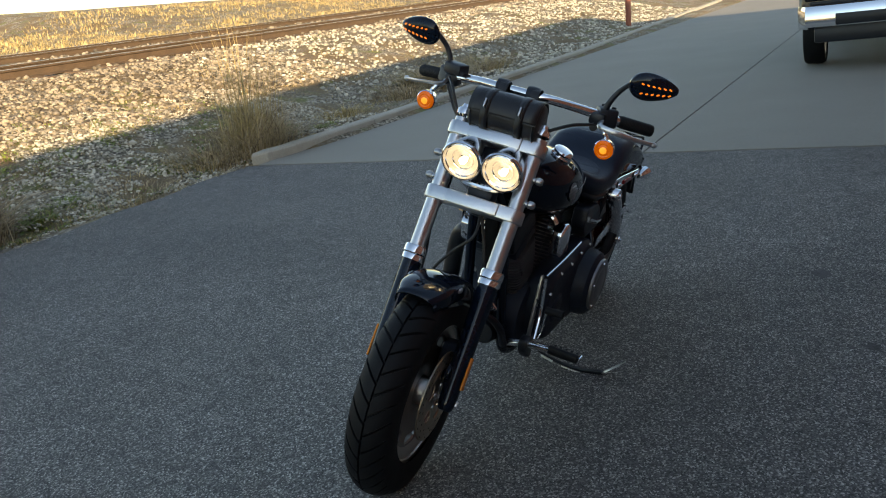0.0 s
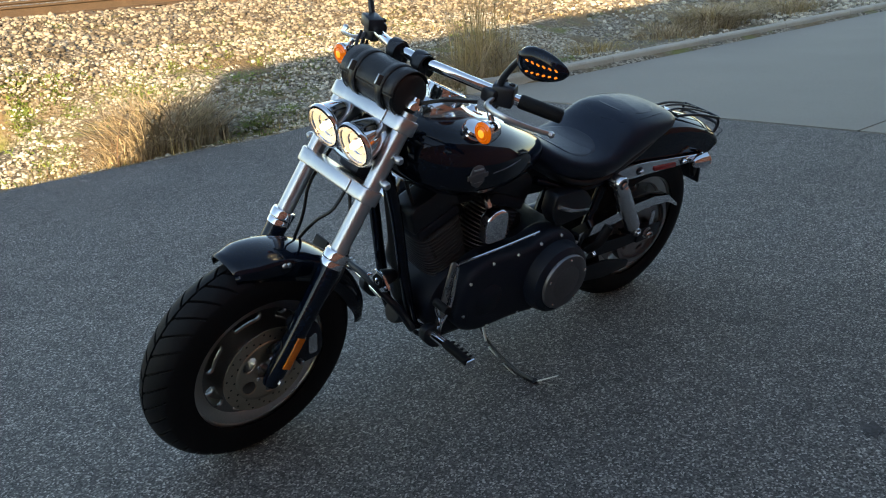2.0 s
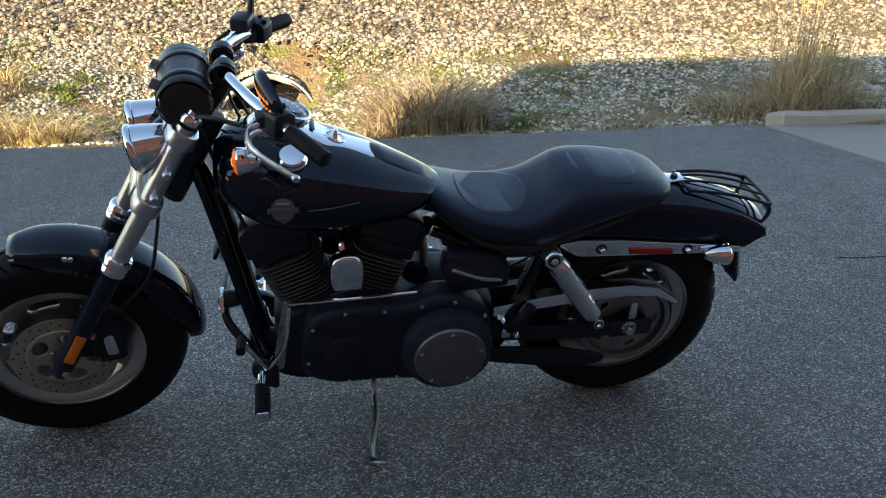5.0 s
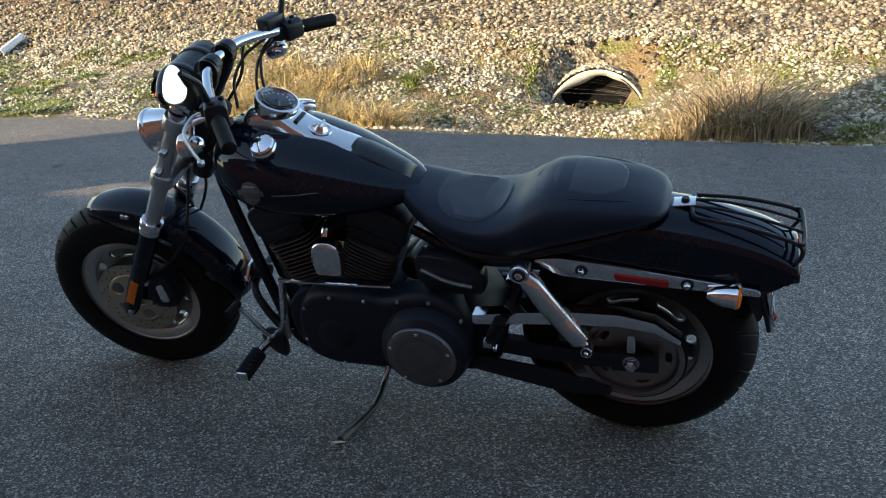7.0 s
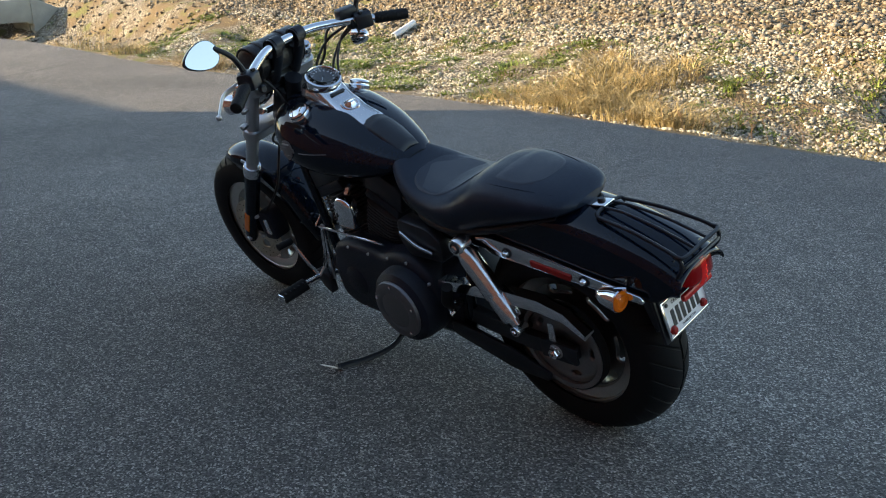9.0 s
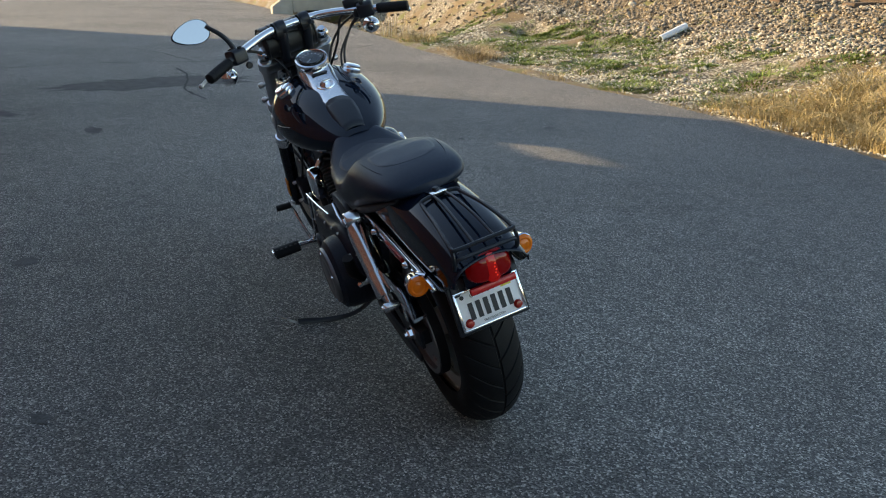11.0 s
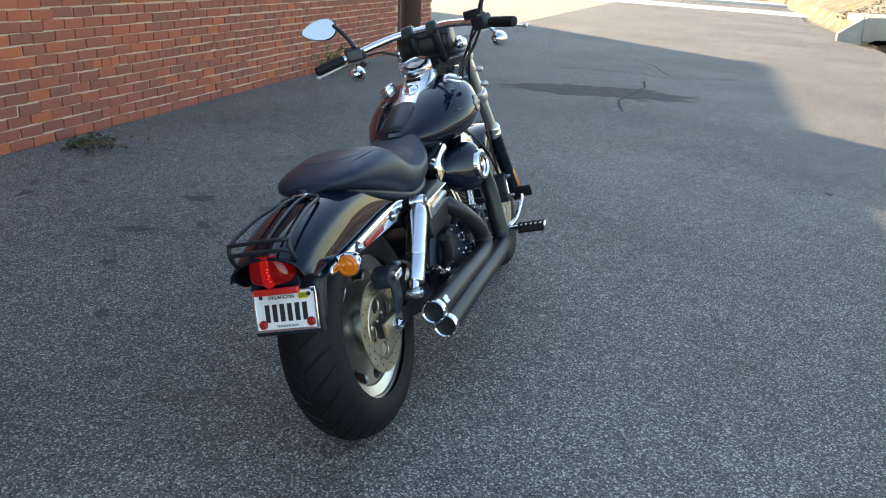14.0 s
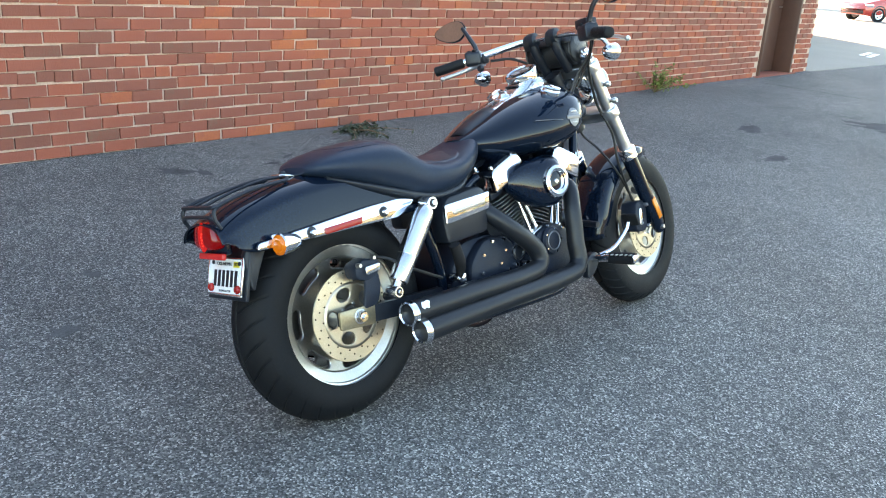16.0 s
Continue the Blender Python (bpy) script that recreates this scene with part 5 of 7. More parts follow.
for s in (-1, 1):
    d = V((-0.075, s * 0.11, -0.022)).normalized()
    g0 = V((1.02, s * 0.306, 1.099))
    part("grip", lathe([(0.0, -0.002), (0.017, -0.002), (0.0195, 0.004), (0.0195, 0.112), (0.0185, 0.118), (0.012, 0.121), (0, 0.122)], aim(g0, d), seg=20), GRIPRUB, BIKE, "ribbed black rubber grip", STEER)
    part("grip_ribs", lathe([(0.0200, 0.01 + 0.0025 * k) if k % 2 else (0.0190, 0.01 + 0.0025 * k) for k in range(40)], aim(g0, d), seg=20), GRIPRUB, BIKE, "", STEER)
    sw = part("switch_housing", prism(round_poly([(-0.03, -0.028), (0.03, -0.028), (0.032, 0.02), (0.018, 0.03), (-0.024, 0.03)], 0.012), 0.062, aim(V((1.044, s * 0.268, 1.108)), (0, 0, 1)) @ Matrix.Rotation(radians(s * 28), 4, "Z"), 0.007), SATIN, BIKE, "black switch housing", STEER)
    for k in range(3):
        part("switch_button", box((0.012, 0.014, 0.01), Matrix.Translation((1.028 + 0.004 * k, s * (0.25 + 0.017 * k), 1.137 - 0.012 * (k == 1))), 0.002), GRIPRUB, sw)
    # levers
    l0 = V((1.08, s * 0.262, 1.102))
    lev = part("lever", tube([l0, l0 + V((0.03, s * 0.01, -0.012)), l0 + V((0.028, s * 0.07, -0.02)), l0 + V((-0.01, s * 0.12, -0.034)), l0 + V((-0.055, s * 0.165, -0.046))], [0.011, 0.010, 0.0085, 0.0075, 0.007], 10, 6, squash=0.6), ALU, BIKE, "polished lever", STEER)
    part("lever_ball", lathe([(0, -0.01), (0.007, -0.007), (0.01, 0), (0.007, 0.007), (0, 0.01)], aim(l0 + V((-0.057, s * 0.168, -0.047)), (0, s, 0)), seg=12), ALU, lev)
    part("lever_bracket", box((0.04, 0.05, 0.04), Matrix.Translation(l0 + V((-0.01, -s * 0.015, 0.002))), 0.01), SATIN, lev)
    # turn signals under the bar
    c = V((1.132, s * 0.302, 1.032))
    sig = part("turn_signal", lathe([(0, -0.05), (0.012, -0.047), (0.022, -0.036), (0.0285, -0.018), (0.0315, 0.0), (0.0325, 0.006), (0.030, 0.010)], aim(c, (1, 0, -0.05)), 28), CHROME, BIKE, "chrome bullet turn signal with lit amber lens", STEER)
    part("lens", lathe([(0.030, 0.004), (0.029, 0.012), (0.022, 0.0165), (0.018, 0.0155), (0.012, 0.0185), (0, 0.0195)], aim(c, (1, 0, -0.05)), 28), AMBER, sig, "lit amber lens")
    part("lens_core", lathe([(0, 0.0212), (0.006, 0.021), (0.0105, 0.0192), (0.0125, 0.0172)], aim(c, (1, 0, -0.05)), 20), AMBERCORE, sig, "glowing middle of the lens")
    part("signal_stalk", tube([c + V((-0.02, 0, 0.02)), c + V((-0.025, -s * 0.02, 0.05)), V((1.07, s * 0.265, 1.09))], 0.008, 10), CHROME, sig)
    # mirrors: stem and teardrop housing
    mb, mc = V((1.06, s * 0.262, 1.13)), V((1.058, s * 0.388, 1.236))
    mir = part("mirror", tube([mb, mb + V((0.0, s * 0.008, 0.03)), mb + V((-0.004, s * 0.03, 0.07)), mc + V((0.012, -s * 0.06, 0.004))], [0.0105, 0.0095, 0.0088, 0.0075], 10, 6), SATIN, BIKE, "black mirror with amber lights set in its back", STEER)
    out = []
    for k in range(40):
        a = 2 * math.pi * k / 40
        yy, zz = 0.074 * math.cos(a), 0.0425 * math.sin(a) * (1.0 - 0.30 * math.cos(a))
        out.append((yy, zz))
    face = V((-0.95, -s * 0.18, 0.22)).normalized()
    right = V((0, -s, 0))
    right = (right - face * right.dot(face)).normalized()
    up = face.cross(right)
    if up.z < 0:
        up = -up
    rings = []
    for depth, sc in ((0.0, 0.98), (-0.002, 1.0), (-0.010, 0.99), (-0.018, 0.88), (-0.024, 0.66), (-0.027, 0.3)):
        rings.append([mc + face * depth + (right * yy * -1 + up * zz) * sc for yy, zz in out])
    part("mirror_housing", loft(rings), PAINT, mir, "gloss black teardrop shell")
    bm = bmesh.new()
    bm.faces.new([bm.verts.new(mc + face * 0.0012 + (right * -yy + up * zz) * 0.94) for yy, zz in out])
    part("mirror_glass", bm, MIRROR, mir, "mirror glass")
    lamp_axes = Matrix((right, up, face)).transposed().to_4x4()
    for row in (1, -1):
        for k in range(6):
            yy = -0.034 + 0.0165 * k
            zz = row * (0.015 - 0.0011 * k)
            q = max(math.hypot(yy / 0.074, zz / 0.0425), 0.3)
            depth = float(np.interp(q, (0.3, 0.66, 0.88, 0.99), (-0.027, -0.024, -0.018, -0.010)))
            m_led = Matrix.Translation(mc + face * (depth - 0.0004) + right * -yy + up * zz) @ lamp_axes @ Matrix.Rotation(radians(28 * row), 4, "Z")
            part("led_lamp", box((0.0095, 0.0048, 0.003), m_led, 0.0012, segs=1), LED, mir, "lit amber lamp")
    # bar clamp under the roll bag
    part("riser", tube([fork_point(1.02, s * 0.05, -0.03), (1.16, s * 0.05, 1.09), (1.147, s * 0.05, 1.128)], 0.019, 14, 3), SATIN, BIKE, "black handlebar riser", STEER)
    part("riser_clamp", lathe([(0.0155, -0.019), (0.027, -0.017), (0.029, 0), (0.027, 0.017), (0.0155, 0.019)], aim((1.147, s * 0.05, 1.138), Y), seg=20), SATIN, BIKE, "", STEER)
part("master_cylinder", box((0.05, 0.07, 0.036), pose(1.085, -0.235, 1.145, 0, 0, -20), 0.007), SATIN, BIKE, "black brake fluid reservoir", STEER)
# key fob hanging from the left switch housing
part("choke_knob", lathe([(0, 0), (0.012, 0), (0.014, 0.01), (0.010, 0.02), (0, 0.02)], aim((1.045, 0.235, 1.065), (-1, 0, 0)), seg=14), SATIN, BIKE, "", STEER)

# cables
for pts, r in (([(1.11, -0.24, 1.095), (1.17, -0.19, 1.06), (1.2, -0.14, 1.0), (1.19, -0.1, 0.93)], 0.005),
               ([(1.09, -0.245, 1.085), (1.14, -0.2, 1.03), (1.12, -0.13, 0.93), (1.0, -0.11, 0.72)], 0.0045),
               ([(1.1, -0.25, 1.09), (1.13, -0.21, 1.045), (1.1, -0.14, 0.94), (0.99, -0.12, 0.74)], 0.0045),
               ([(1.125, 0.25, 1.095), (1.2, 0.19, 1.09), (1.22, 0.1, 1.03), (1.2, 0.06, 0.93), (1.15, 0.06, 0.75), (1.05, 0.12, 0.5)], 0.0055),
               ) + (
               ([(1.12, -0.24, 1.12), (1.17, -0.2, 1.09), (1.19, -0.16, 1.0), (1.3, -0.11, 0.86), (1.37, -0.12, 0.74), (1.40, -0.115, 0.62), (1.5, -0.1, 0.45)], 0.005),
               ([(1.34, 0.02, 0.8), (1.40, 0.03, 0.74), (1.42, -0.02, 0.68), (1.44, -0.08, 0.58), (1.53, -0.095, 0.43)], 0.005),
               ([(1.34, 0.02, 0.8), (1.36, 0.06, 0.68), (1.40, 0.09, 0.56), (1.53, 0.095, 0.43)], 0.005)):
    part("cable", tube(pts, r, 8, 8), CABLE, BIKE, "black cable", STEER)


# ---- leather roll bag strapped to the bars
def roll_bag():
    t = thing("tool_bag", "black leather tool roll strapped below the handlebar", "bag", BIKE.matrix_world @ STEER @ pose(1.243, 0.012, 1.084))
    L, r = 0.112, 0.059
    prof = [(0, -L), (r * 0.8, -L), (r * 0.97, -L + 0.006), (r, -L + 0.018), (r, L - 0.018), (r * 0.97, L - 0.006), (r * 0.8, L), (0, L)]
    bm = lathe(prof, aim((0, 0, 0), Y), 40)
    for v in bm.verts:
        v.co += 0.003 * noise.noise_vector(v.co * 22)
        v.co.z *= 1.0 if v.co.z > 0 else 1.08
    part("body", bm, BAGLEATHER, t)
    for s in (-1, 1):
        part("end_piping", lathe([(r + 0.003, s * (L - 0.016)), (r + 0.006, s * (L - 0.012)), (r + 0.003, s * (L - 0.008))], aim((0, 0, 0), Y), 40), BAGLEATHER, t)
        y = s * 0.055
        st = part("strap", loft([[V(((r + 0.005) * math.cos(a), y + dy, (r + 0.005) * math.sin(a))) for dy in (-0.012, 0.012)] for a in np.linspace(-2.6, 2.9, 40)], close=False), BAGLEATHER, t)
        thicken(st, 0.004, 1)
        part("buckle", box((0.006, 0.032, 0.028), aim(V(((r + 0.011) * math.cos(0.5), y, (r + 0.011) * math.sin(0.5))), (-math.sin(0.5), 0, math.cos(0.5))), 0.002), STEEL, t, "small metal buckle")
    fl = loft([[V(((r + 0.0025) * math.cos(a), y, (r + 0.0025) * math.sin(a))) for y in np.linspace(-0.108, 0.108, 9)] for a in np.linspace(0.1, 2.8, 26)], close=False)
    thicken(part("flap", fl, BAGLEATHER, t), 0.004, 1)
    part("flap_edge", tube([((r + 0.005) * math.cos(0.1), -0.108, (r + 0.005) * math.sin(0.1)), ((r + 0.005) * math.cos(0.1), 0.108, (r + 0.005) * math.sin(0.1))], 0.0025, 6, 1), BAGLEATHER, t)
    for s in (-1, 1):
        part("bar_loop", loft([[V((-0.09 + 0.034 * math.cos(a), s * 0.052 + dy, 0.045 + 0.034 * math.sin(a))) for dy in (-0.013, 0.013)] for a in np.linspace(-1.2, 4.2, 24)], close=False), BAGLEATHER, t)


roll_bag()


# ---- fenders
def fender_section(w, side, crown=0.012):
    pts = [(-w, -side), (-w, -side * 0.55), (-w * 0.985, -side * 0.25)]
    for a in np.linspace(math.pi * 0.97, math.pi * 0.03, 15):
        pts.append((w * math.cos(a) * (1.0 if abs(math.cos(a)) > 0.2 else 1.0), crown * math.sin(a) ** 0.7 + 0.0 + 0.028 * (math.sin(a) ** 0.55 - 1)))
    pts += [(w * 0.985, -side * 0.25), (w, -side * 0.55), (w, -side)]
    return pts


rings = []
for k in range(29):
    a = radians(76 + (180 - 76) * k / 28)
    t = k / 28
    R = 0.343 + 0.028 * smooth(0.35, 1, t)
    w = 0.078 * (0.75 + 0.25 * smooth(0, 0.12, t)) * (1 - 0.18 * smooth(0.85, 1, t))
    side = 0.034 + 0.03 * smooth(0, 0.3, t) - 0.03 * smooth(0.8, 1, t)
    rad = V((math.cos(a), 0, math.sin(a)))
    rings.append([AX_F + rad * (R + h) + V((0, y, 0)) for y, h in fender_section(w, side)])
ff = part("front_fender", loft(rings, close=False), PAINT, BIKE, "gloss black front fender", STEER)
thicken(ff, 0.004)
for s in (-1, 1):
    for da in (0, 0.06):
        a = radians(100) + da * 0.7
        part("fender_bolt", lathe([(0, 0.006), (0.006, 0.005), (0.008, 0)], aim(AX_F + V((math.cos(a) * 0.33, s * 0.078, math.sin(a) * 0.33)), (0, s, 0)), seg=12), STEEL, BIKE, "", STEER)

# rear fender: long bobbed shell
top = [(0.30, 0.70), (0.2, 0.73), (0.1, 0.75), (0.0, 0.757), (-0.1, 0.75), (-0.2, 0.732), (-0.3, 0.704), (-0.36, 0.678), (-0.4, 0.655)]
low = [(0.30, 0.60), (0.2, 0.605), (0.1, 0.602), (0.0, 0.597), (-0.1, 0.59), (-0.2, 0.58), (-0.28, 0.568), (-0.335, 0.575), (-0.385, 0.61)]
tp, lp = smooth_path([(x, 0, z) for x, z in top], 5), smooth_path([(x, 0, z) for x, z in low], 5)
rings = []
for i, (a, b) in enumerate(zip(tp, lp)):
    t = i / (len(tp) - 1)
    w = 0.118 - 0.006 * smooth(0.5, 1, t)
    ring = []
    for k in range(33):
        u = -1 + 2 * k / 32
        q = abs(u)
        # top arc from the middle out, then down the side
        if q < 0.62:
            f = q / 0.62
            yy, h = w * 0.94 * math.sin(f * math.pi / 2), 0.0 - 0.052 * (1 - math.cos(f * math.pi / 2))
            p = V((a.x, math.copysign(yy, u), a.z + h))
        else:
            f = (q - 0.62) / 0.38
            s = a + (b - a) * f
            p = V((s.x, math.copysign(w * (0.94 + 0.06 * math.sin(f * math.pi / 2)), u), (a.z - 0.052) + (b.z - (a.z - 0.052)) * f))
        ring.append(p)
    rings.append(ring)
rf = part("rear_fender", loft(rings, close=False), PAINT, BIKE, "gloss black bobbed rear fender")
thicken(rf, 0.004)
# chrome struts with their bolts and reflectors
for s in (-1, 1):
    poly = round_poly([(0.27, 0.632), (0.2, 0.644), (0.08, 0.636), (-0.12, 0.613), (-0.31, 0.592), (-0.315, 0.572), (-0.13, 0.577), (0.1, 0.585), (0.2, 0.588)], 0.02)
    st = part("fender_strut", prism(poly, 0.012, Matrix.Translation((0, s * 0.131, 0)), 0.003), CHROME, BIKE, "chrome fender strut")
    for bx, bz in ((0.134, 0.612), (-0.135, 0.594)):
        part("strut_bolt", lathe([(0, 0.016), (0.006, 0.016), (0.009, 0.012), (0.010, 0.0)], aim((bx, s * 0.137, bz), (0, s, 0)), seg=14), CHROME, st)
        part("bolt_washer", lathe([(0.010, 0.004), (0.016, 0.003), (0.017, 0)], aim((bx, s * 0.137, bz), (0, s, 0)), seg=18), SATIN, st)
    part("side_reflector", prism(round_poly([(0.05, 0.606), (-0.09, 0.594), (-0.09, 0.576), (0.045, 0.587)], 0.005), 0.005, Matrix.Translation((0, s * 0.139, 0.004)), 0.001), REDREF, st, "long red side reflector")
    # rear turn signal
    c = V((-0.25, s * 0.156, 0.58))
    sig = part("turn_signal", lathe([(0, -0.07), (0.012, -0.065), (0.022, -0.048), (0.028, -0.024), (0.0305, 0.0), (0.0315, 0.005), (0.029, 0.009)], aim(c, (-1, s * 0.08, 0)), 28), CHROME, BIKE, "chrome bullet turn signal with amber lens")
    part("lens", lathe([(0.029, 0.004), (0.028, 0.012), (0.021, 0.0165), (0.016, 0.0155), (0.011, 0.018), (0, 0.019)], aim(c, (-1, s * 0.08, 0)), 28), AMBERDARK, sig, "amber lens")
    part("signal_stalk", tube([c + V((0.02, 0, 0.01)), c + V((0.01, -s * 0.01, 0.02)), (-0.26, s * 0.13, 0.598)], 0.010, 10, 3), CHROME, sig)

# luggage rack
RACK = SATIN
rk = part("luggage_rack", tube([(-0.15, -0.058, 0.742), (-0.136, -0.05, 0.752), (-0.132, 0.0, 0.755), (-0.136, 0.05, 0.752), (-0.15, 0.058, 0.742)], 0.0055, 8, 6), RACK, BIKE, "black tubular rack on the fender")
for q in (-1, 1):
    part("rack_rail", tube([(-0.145, q * 0.058, 0.746), (-0.25, q * 0.07, 0.737), (-0.34, q * 0.08, 0.718), (-0.38, q * 0.084, 0.706), (-0.398, q * 0.086, 0.692), (-0.398, q * 0.088, 0.668), (-0.385, q * 0.088, 0.645)], 0.0055, 8, 5), RACK, rk)
    part("rack_bar", tube([(-0.134, q * 0.018, 0.755), (-0.2, q * 0.02, 0.753), (-0.3, q * 0.025, 0.734), (-0.4, q * 0.028, 0.704)], 0.0042, 8, 4), RACK, rk)
part("rack_back", tube([(-0.385, -0.084, 0.705), (-0.402, -0.078, 0.703), (-0.404, 0.0, 0.704), (-0.402, 0.078, 0.703), (-0.385, 0.084, 0.705)], 0.0055, 8, 4), RACK, rk)
part("rack_back", tube([(-0.385, -0.088, 0.645), (-0.4, -0.082, 0.672), (-0.406, -0.05, 0.678), (-0.406, 0.05, 0.678), (-0.4, 0.082, 0.672), (-0.385, 0.088, 0.645)], 0.0055, 8, 5), RACK, rk)
part("seat_bracket", box((0.09, 0.045, 0.006), pose(-0.096, 0, 0.755, 0, 7, 0), 0.002), CHROME, rk, "chrome seat bracket")
part("seat_nut", lathe([(0, 0.02), (0.008, 0.02), (0.011, 0.015), (0.012, 0)], aim((-0.115, 0, 0.75), (0, 0, 1)), seg=14), SATIN, rk)

# tail lamp and number plate
rings = []
for x, sc in ((-0.30, 0.96), (-0.34, 1.0), (-0.372, 1.0), (-0.385, 0.96), (-0.394, 0.88), (-0.4, 0.74), (-0.4035, 0.5), (-0.405, 0.2)):
    ring = []
    for k in range(40):
        a = 2 * math.pi * k / 40
        c, q = math.cos(a), math.sin(a)
        u, v = math.copysign(abs(c) ** 0.62, c), math.copysign(abs(q) ** 0.62, q)
        ring.append(V((x + 0.07 * 0.042 * sc * v, -0.004 + 0.06 * sc * u * (1 - 0.08 * v), 0.626 + 0.042 * sc * v)))
    rings.append(ring)
tl = part("tail_lamp", loft(rings), REDLENS, BIKE, "rounded red tail lamp, lit")
part("lamp_core", lathe([(0, 0.003), (0.012, 0.0022), (0.022, 0.0), (0.03, -0.0045)], aim((-0.4035, -0.004, 0.622), (-1, 0, 0.05)) @ Matrix.Diagonal((0.9, 1.35, 1, 1)), 24), REDGLOW, tl, "glowing middle of the lens")
# row of small glowing dots painted in for glints on the red lens
for k in range(5):
    part("lamp_glint", lathe([(0, 0.0012), (0.0025, 0.001), (0.0035, -0.001)], aim((-0.4062 + 0.0006 * abs(k - 2), -0.012 + 0.003 * (k % 2), 0.6 + 0.008 * k), (-1, 0, 0)), 8), REDHOT, tl, "glowing dot painted in as a glint")
part("lamp_surround", box((0.02, 0.134, 0.108), pose(-0.356, -0.002, 0.622, 0, 4, 0), 0.008), PAINT, tl, "gloss black lamp surround")
part("red_strip", box((0.014, 0.13, 0.018), pose(-0.378, -0.004, 0.566, 0, 10, 0), 0.004), REDSTRIP, tl, "red reflector strip")
PLATE_M = pose(-0.342, 0.003, 0.503, 0, 14, 0)
pb_ = part("plate_bracket", box((0.012, 0.205, 0.15), PLATE_M @ Matrix.Translation((0.012, 0, 0.01)), 0.004), SATIN, BIKE, "black plate holder")
part("bracket_arm", prism(round_poly([(-0.325, 0.47), (-0.335, 0.56), (-0.31, 0.6), (-0.26, 0.58), (-0.29, 0.52), (-0.315, 0.46)], 0.015), 0.024, Matrix.Translation((0, 0.085, 0)), 0.004), SATIN, pb_)
part("bracket_arm", prism(round_poly([(-0.325, 0.47), (-0.335, 0.56), (-0.31, 0.6), (-0.26, 0.58), (-0.29, 0.52), (-0.315, 0.46)], 0.015), 0.024, Matrix.Translation((0, -0.085, 0)), 0.004), SATIN, pb_)
pl = part("number_plate", box((0.003, 0.178, 0.102), PLATE_M, 0.001), PLATEWHITE, pb_, "white number plate with dark bars")
fr = None
for dy, dz, sy, sz in ((0, 0.051, 0.188, 0.007), (0, -0.051, 0.188, 0.007), (0.0905, 0, 0.007, 0.106), (-0.0905, 0, 0.007, 0.106)):
    fr = box((0.006, sy, sz), PLATE_M @ Matrix.Translation((-0.003, dy, dz)), 0.0015, bm=fr)
part("plate_frame", fr, CHROME, pb_, "bright metal plate frame")
bars = None
for k in range(6):
    bars = box((0.0014, 0.0135, 0.046), PLATE_M @ Matrix.Translation((-0.0022, 0.0555 - 0.0222 * k, -0.006)), bm=bars)
part("plate_mark", bars, PLATEINK, pb_, "row of dark bars")


def text(name, body, size, m, mat, parent):
    cu = bpy.data.curves.new(name, "FONT")
    cu.body, cu.size, cu.extrude, cu.align_x, cu.align_y = body, size, 0.0004, "CENTER", "CENTER"
    tmp = bpy.data.objects.new(name, cu)
    me = bpy.data.meshes.new_from_object(tmp)
    bpy.data.objects.remove(tmp)
    me.materials.append(mat)
    ob = new(name, me)
    ob.parent = parent
    ob.matrix_local = m
    return ob


FACE_BACK = Matrix(((0, 0, -1, 0), (-1, 0, 0, 0), (0, 1, 0, 0), (0, 0, 0, 1)))
text("state_name", "OKLAHOMA", 0.014, PLATE_M @ Matrix.Translation((-0.0026, 0.01, 0.034)) @ FACE_BACK, PLATEINK, pb_)
part("year_sticker", box((0.0014, 0.03, 0.016), PLATE_M @ Matrix.Translation((-0.0022, -0.055, 0.034)), 0.0), STICKER, pb_, "yellow year sticker")
text("plate_line", "TRAVELOK.COM", 0.0085, PLATE_M @ Matrix.Translation((-0.0026, 0.0, -0.041)) @ FACE_BACK, PLATEINK, pb_)
text("year", "2021", 0.012, PLATE_M @ Matrix.Translation((-0.0034, -0.055, 0.034)) @ FACE_BACK, PLATEINK, pb_)
for y, z in ((0.071, -0.034), (-0.071, -0.034)):
    part("plate_reflector", lathe([(0, 0.010), (0.008, 0.009), (0.0115, 0.005), (0.012, 0)], aim(PLATE_M @ V((-0.002, y, z)), (-1, 0, 0.2)), seg=18), REDREF, pb_, "round red reflector")
for y, z in ((0.071, 0.037), (-0.071, 0.037)):
    part("plate_bolt", lathe([(0, 0.004), (0.005, 0.003), (0.006, 0)], aim(PLATE_M @ V((-0.002, y, z)), (-1, 0, 0.2)), seg=12), PLATEINK, pb_)


# ---- tank and seat
def super_ring(x, w, z0, z1, mid, n=2.5, m=2.3, count=40, tilt=0.0):
    """A rounded section across the machine: half width w, from z0 to z1, widest at mid."""
    ring = []
    for k in range(count):
        a = 2 * math.pi * k / count
        c, s = math.cos(a), math.sin(a)
        zm = z0 + (z1 - z0) * mid
        h = (z1 - zm) if s > 0 else (zm - z0)
        zz = zm + h * math.copysign(abs(s) ** (2 / m), s)
        ring.append(V((x + tilt * (zz - zm), w * math.copysign(abs(c) ** (2 / n), c), zz)))
    return ring


def lofted(table, steps=5, **kw):
    """table: rows of (x, half width, bottom, top, mid)."""
    t = np.array(table)
    k = np.linspace(0, len(t) - 1, (len(t) - 1) * steps + 1)
    pts = [smooth_path([(float(r[0]), float(r[c]), 0) for r in table], steps) for c in range(1, 5)]
    rings = []
    for i in range(len(pts[0])):
        rings.append(super_ring(pts[0][i].x, max(0.004, pts[0][i].y), pts[1][i].y, pts[2][i].y, pts[3][i].y, **kw))
    return loft(rings)


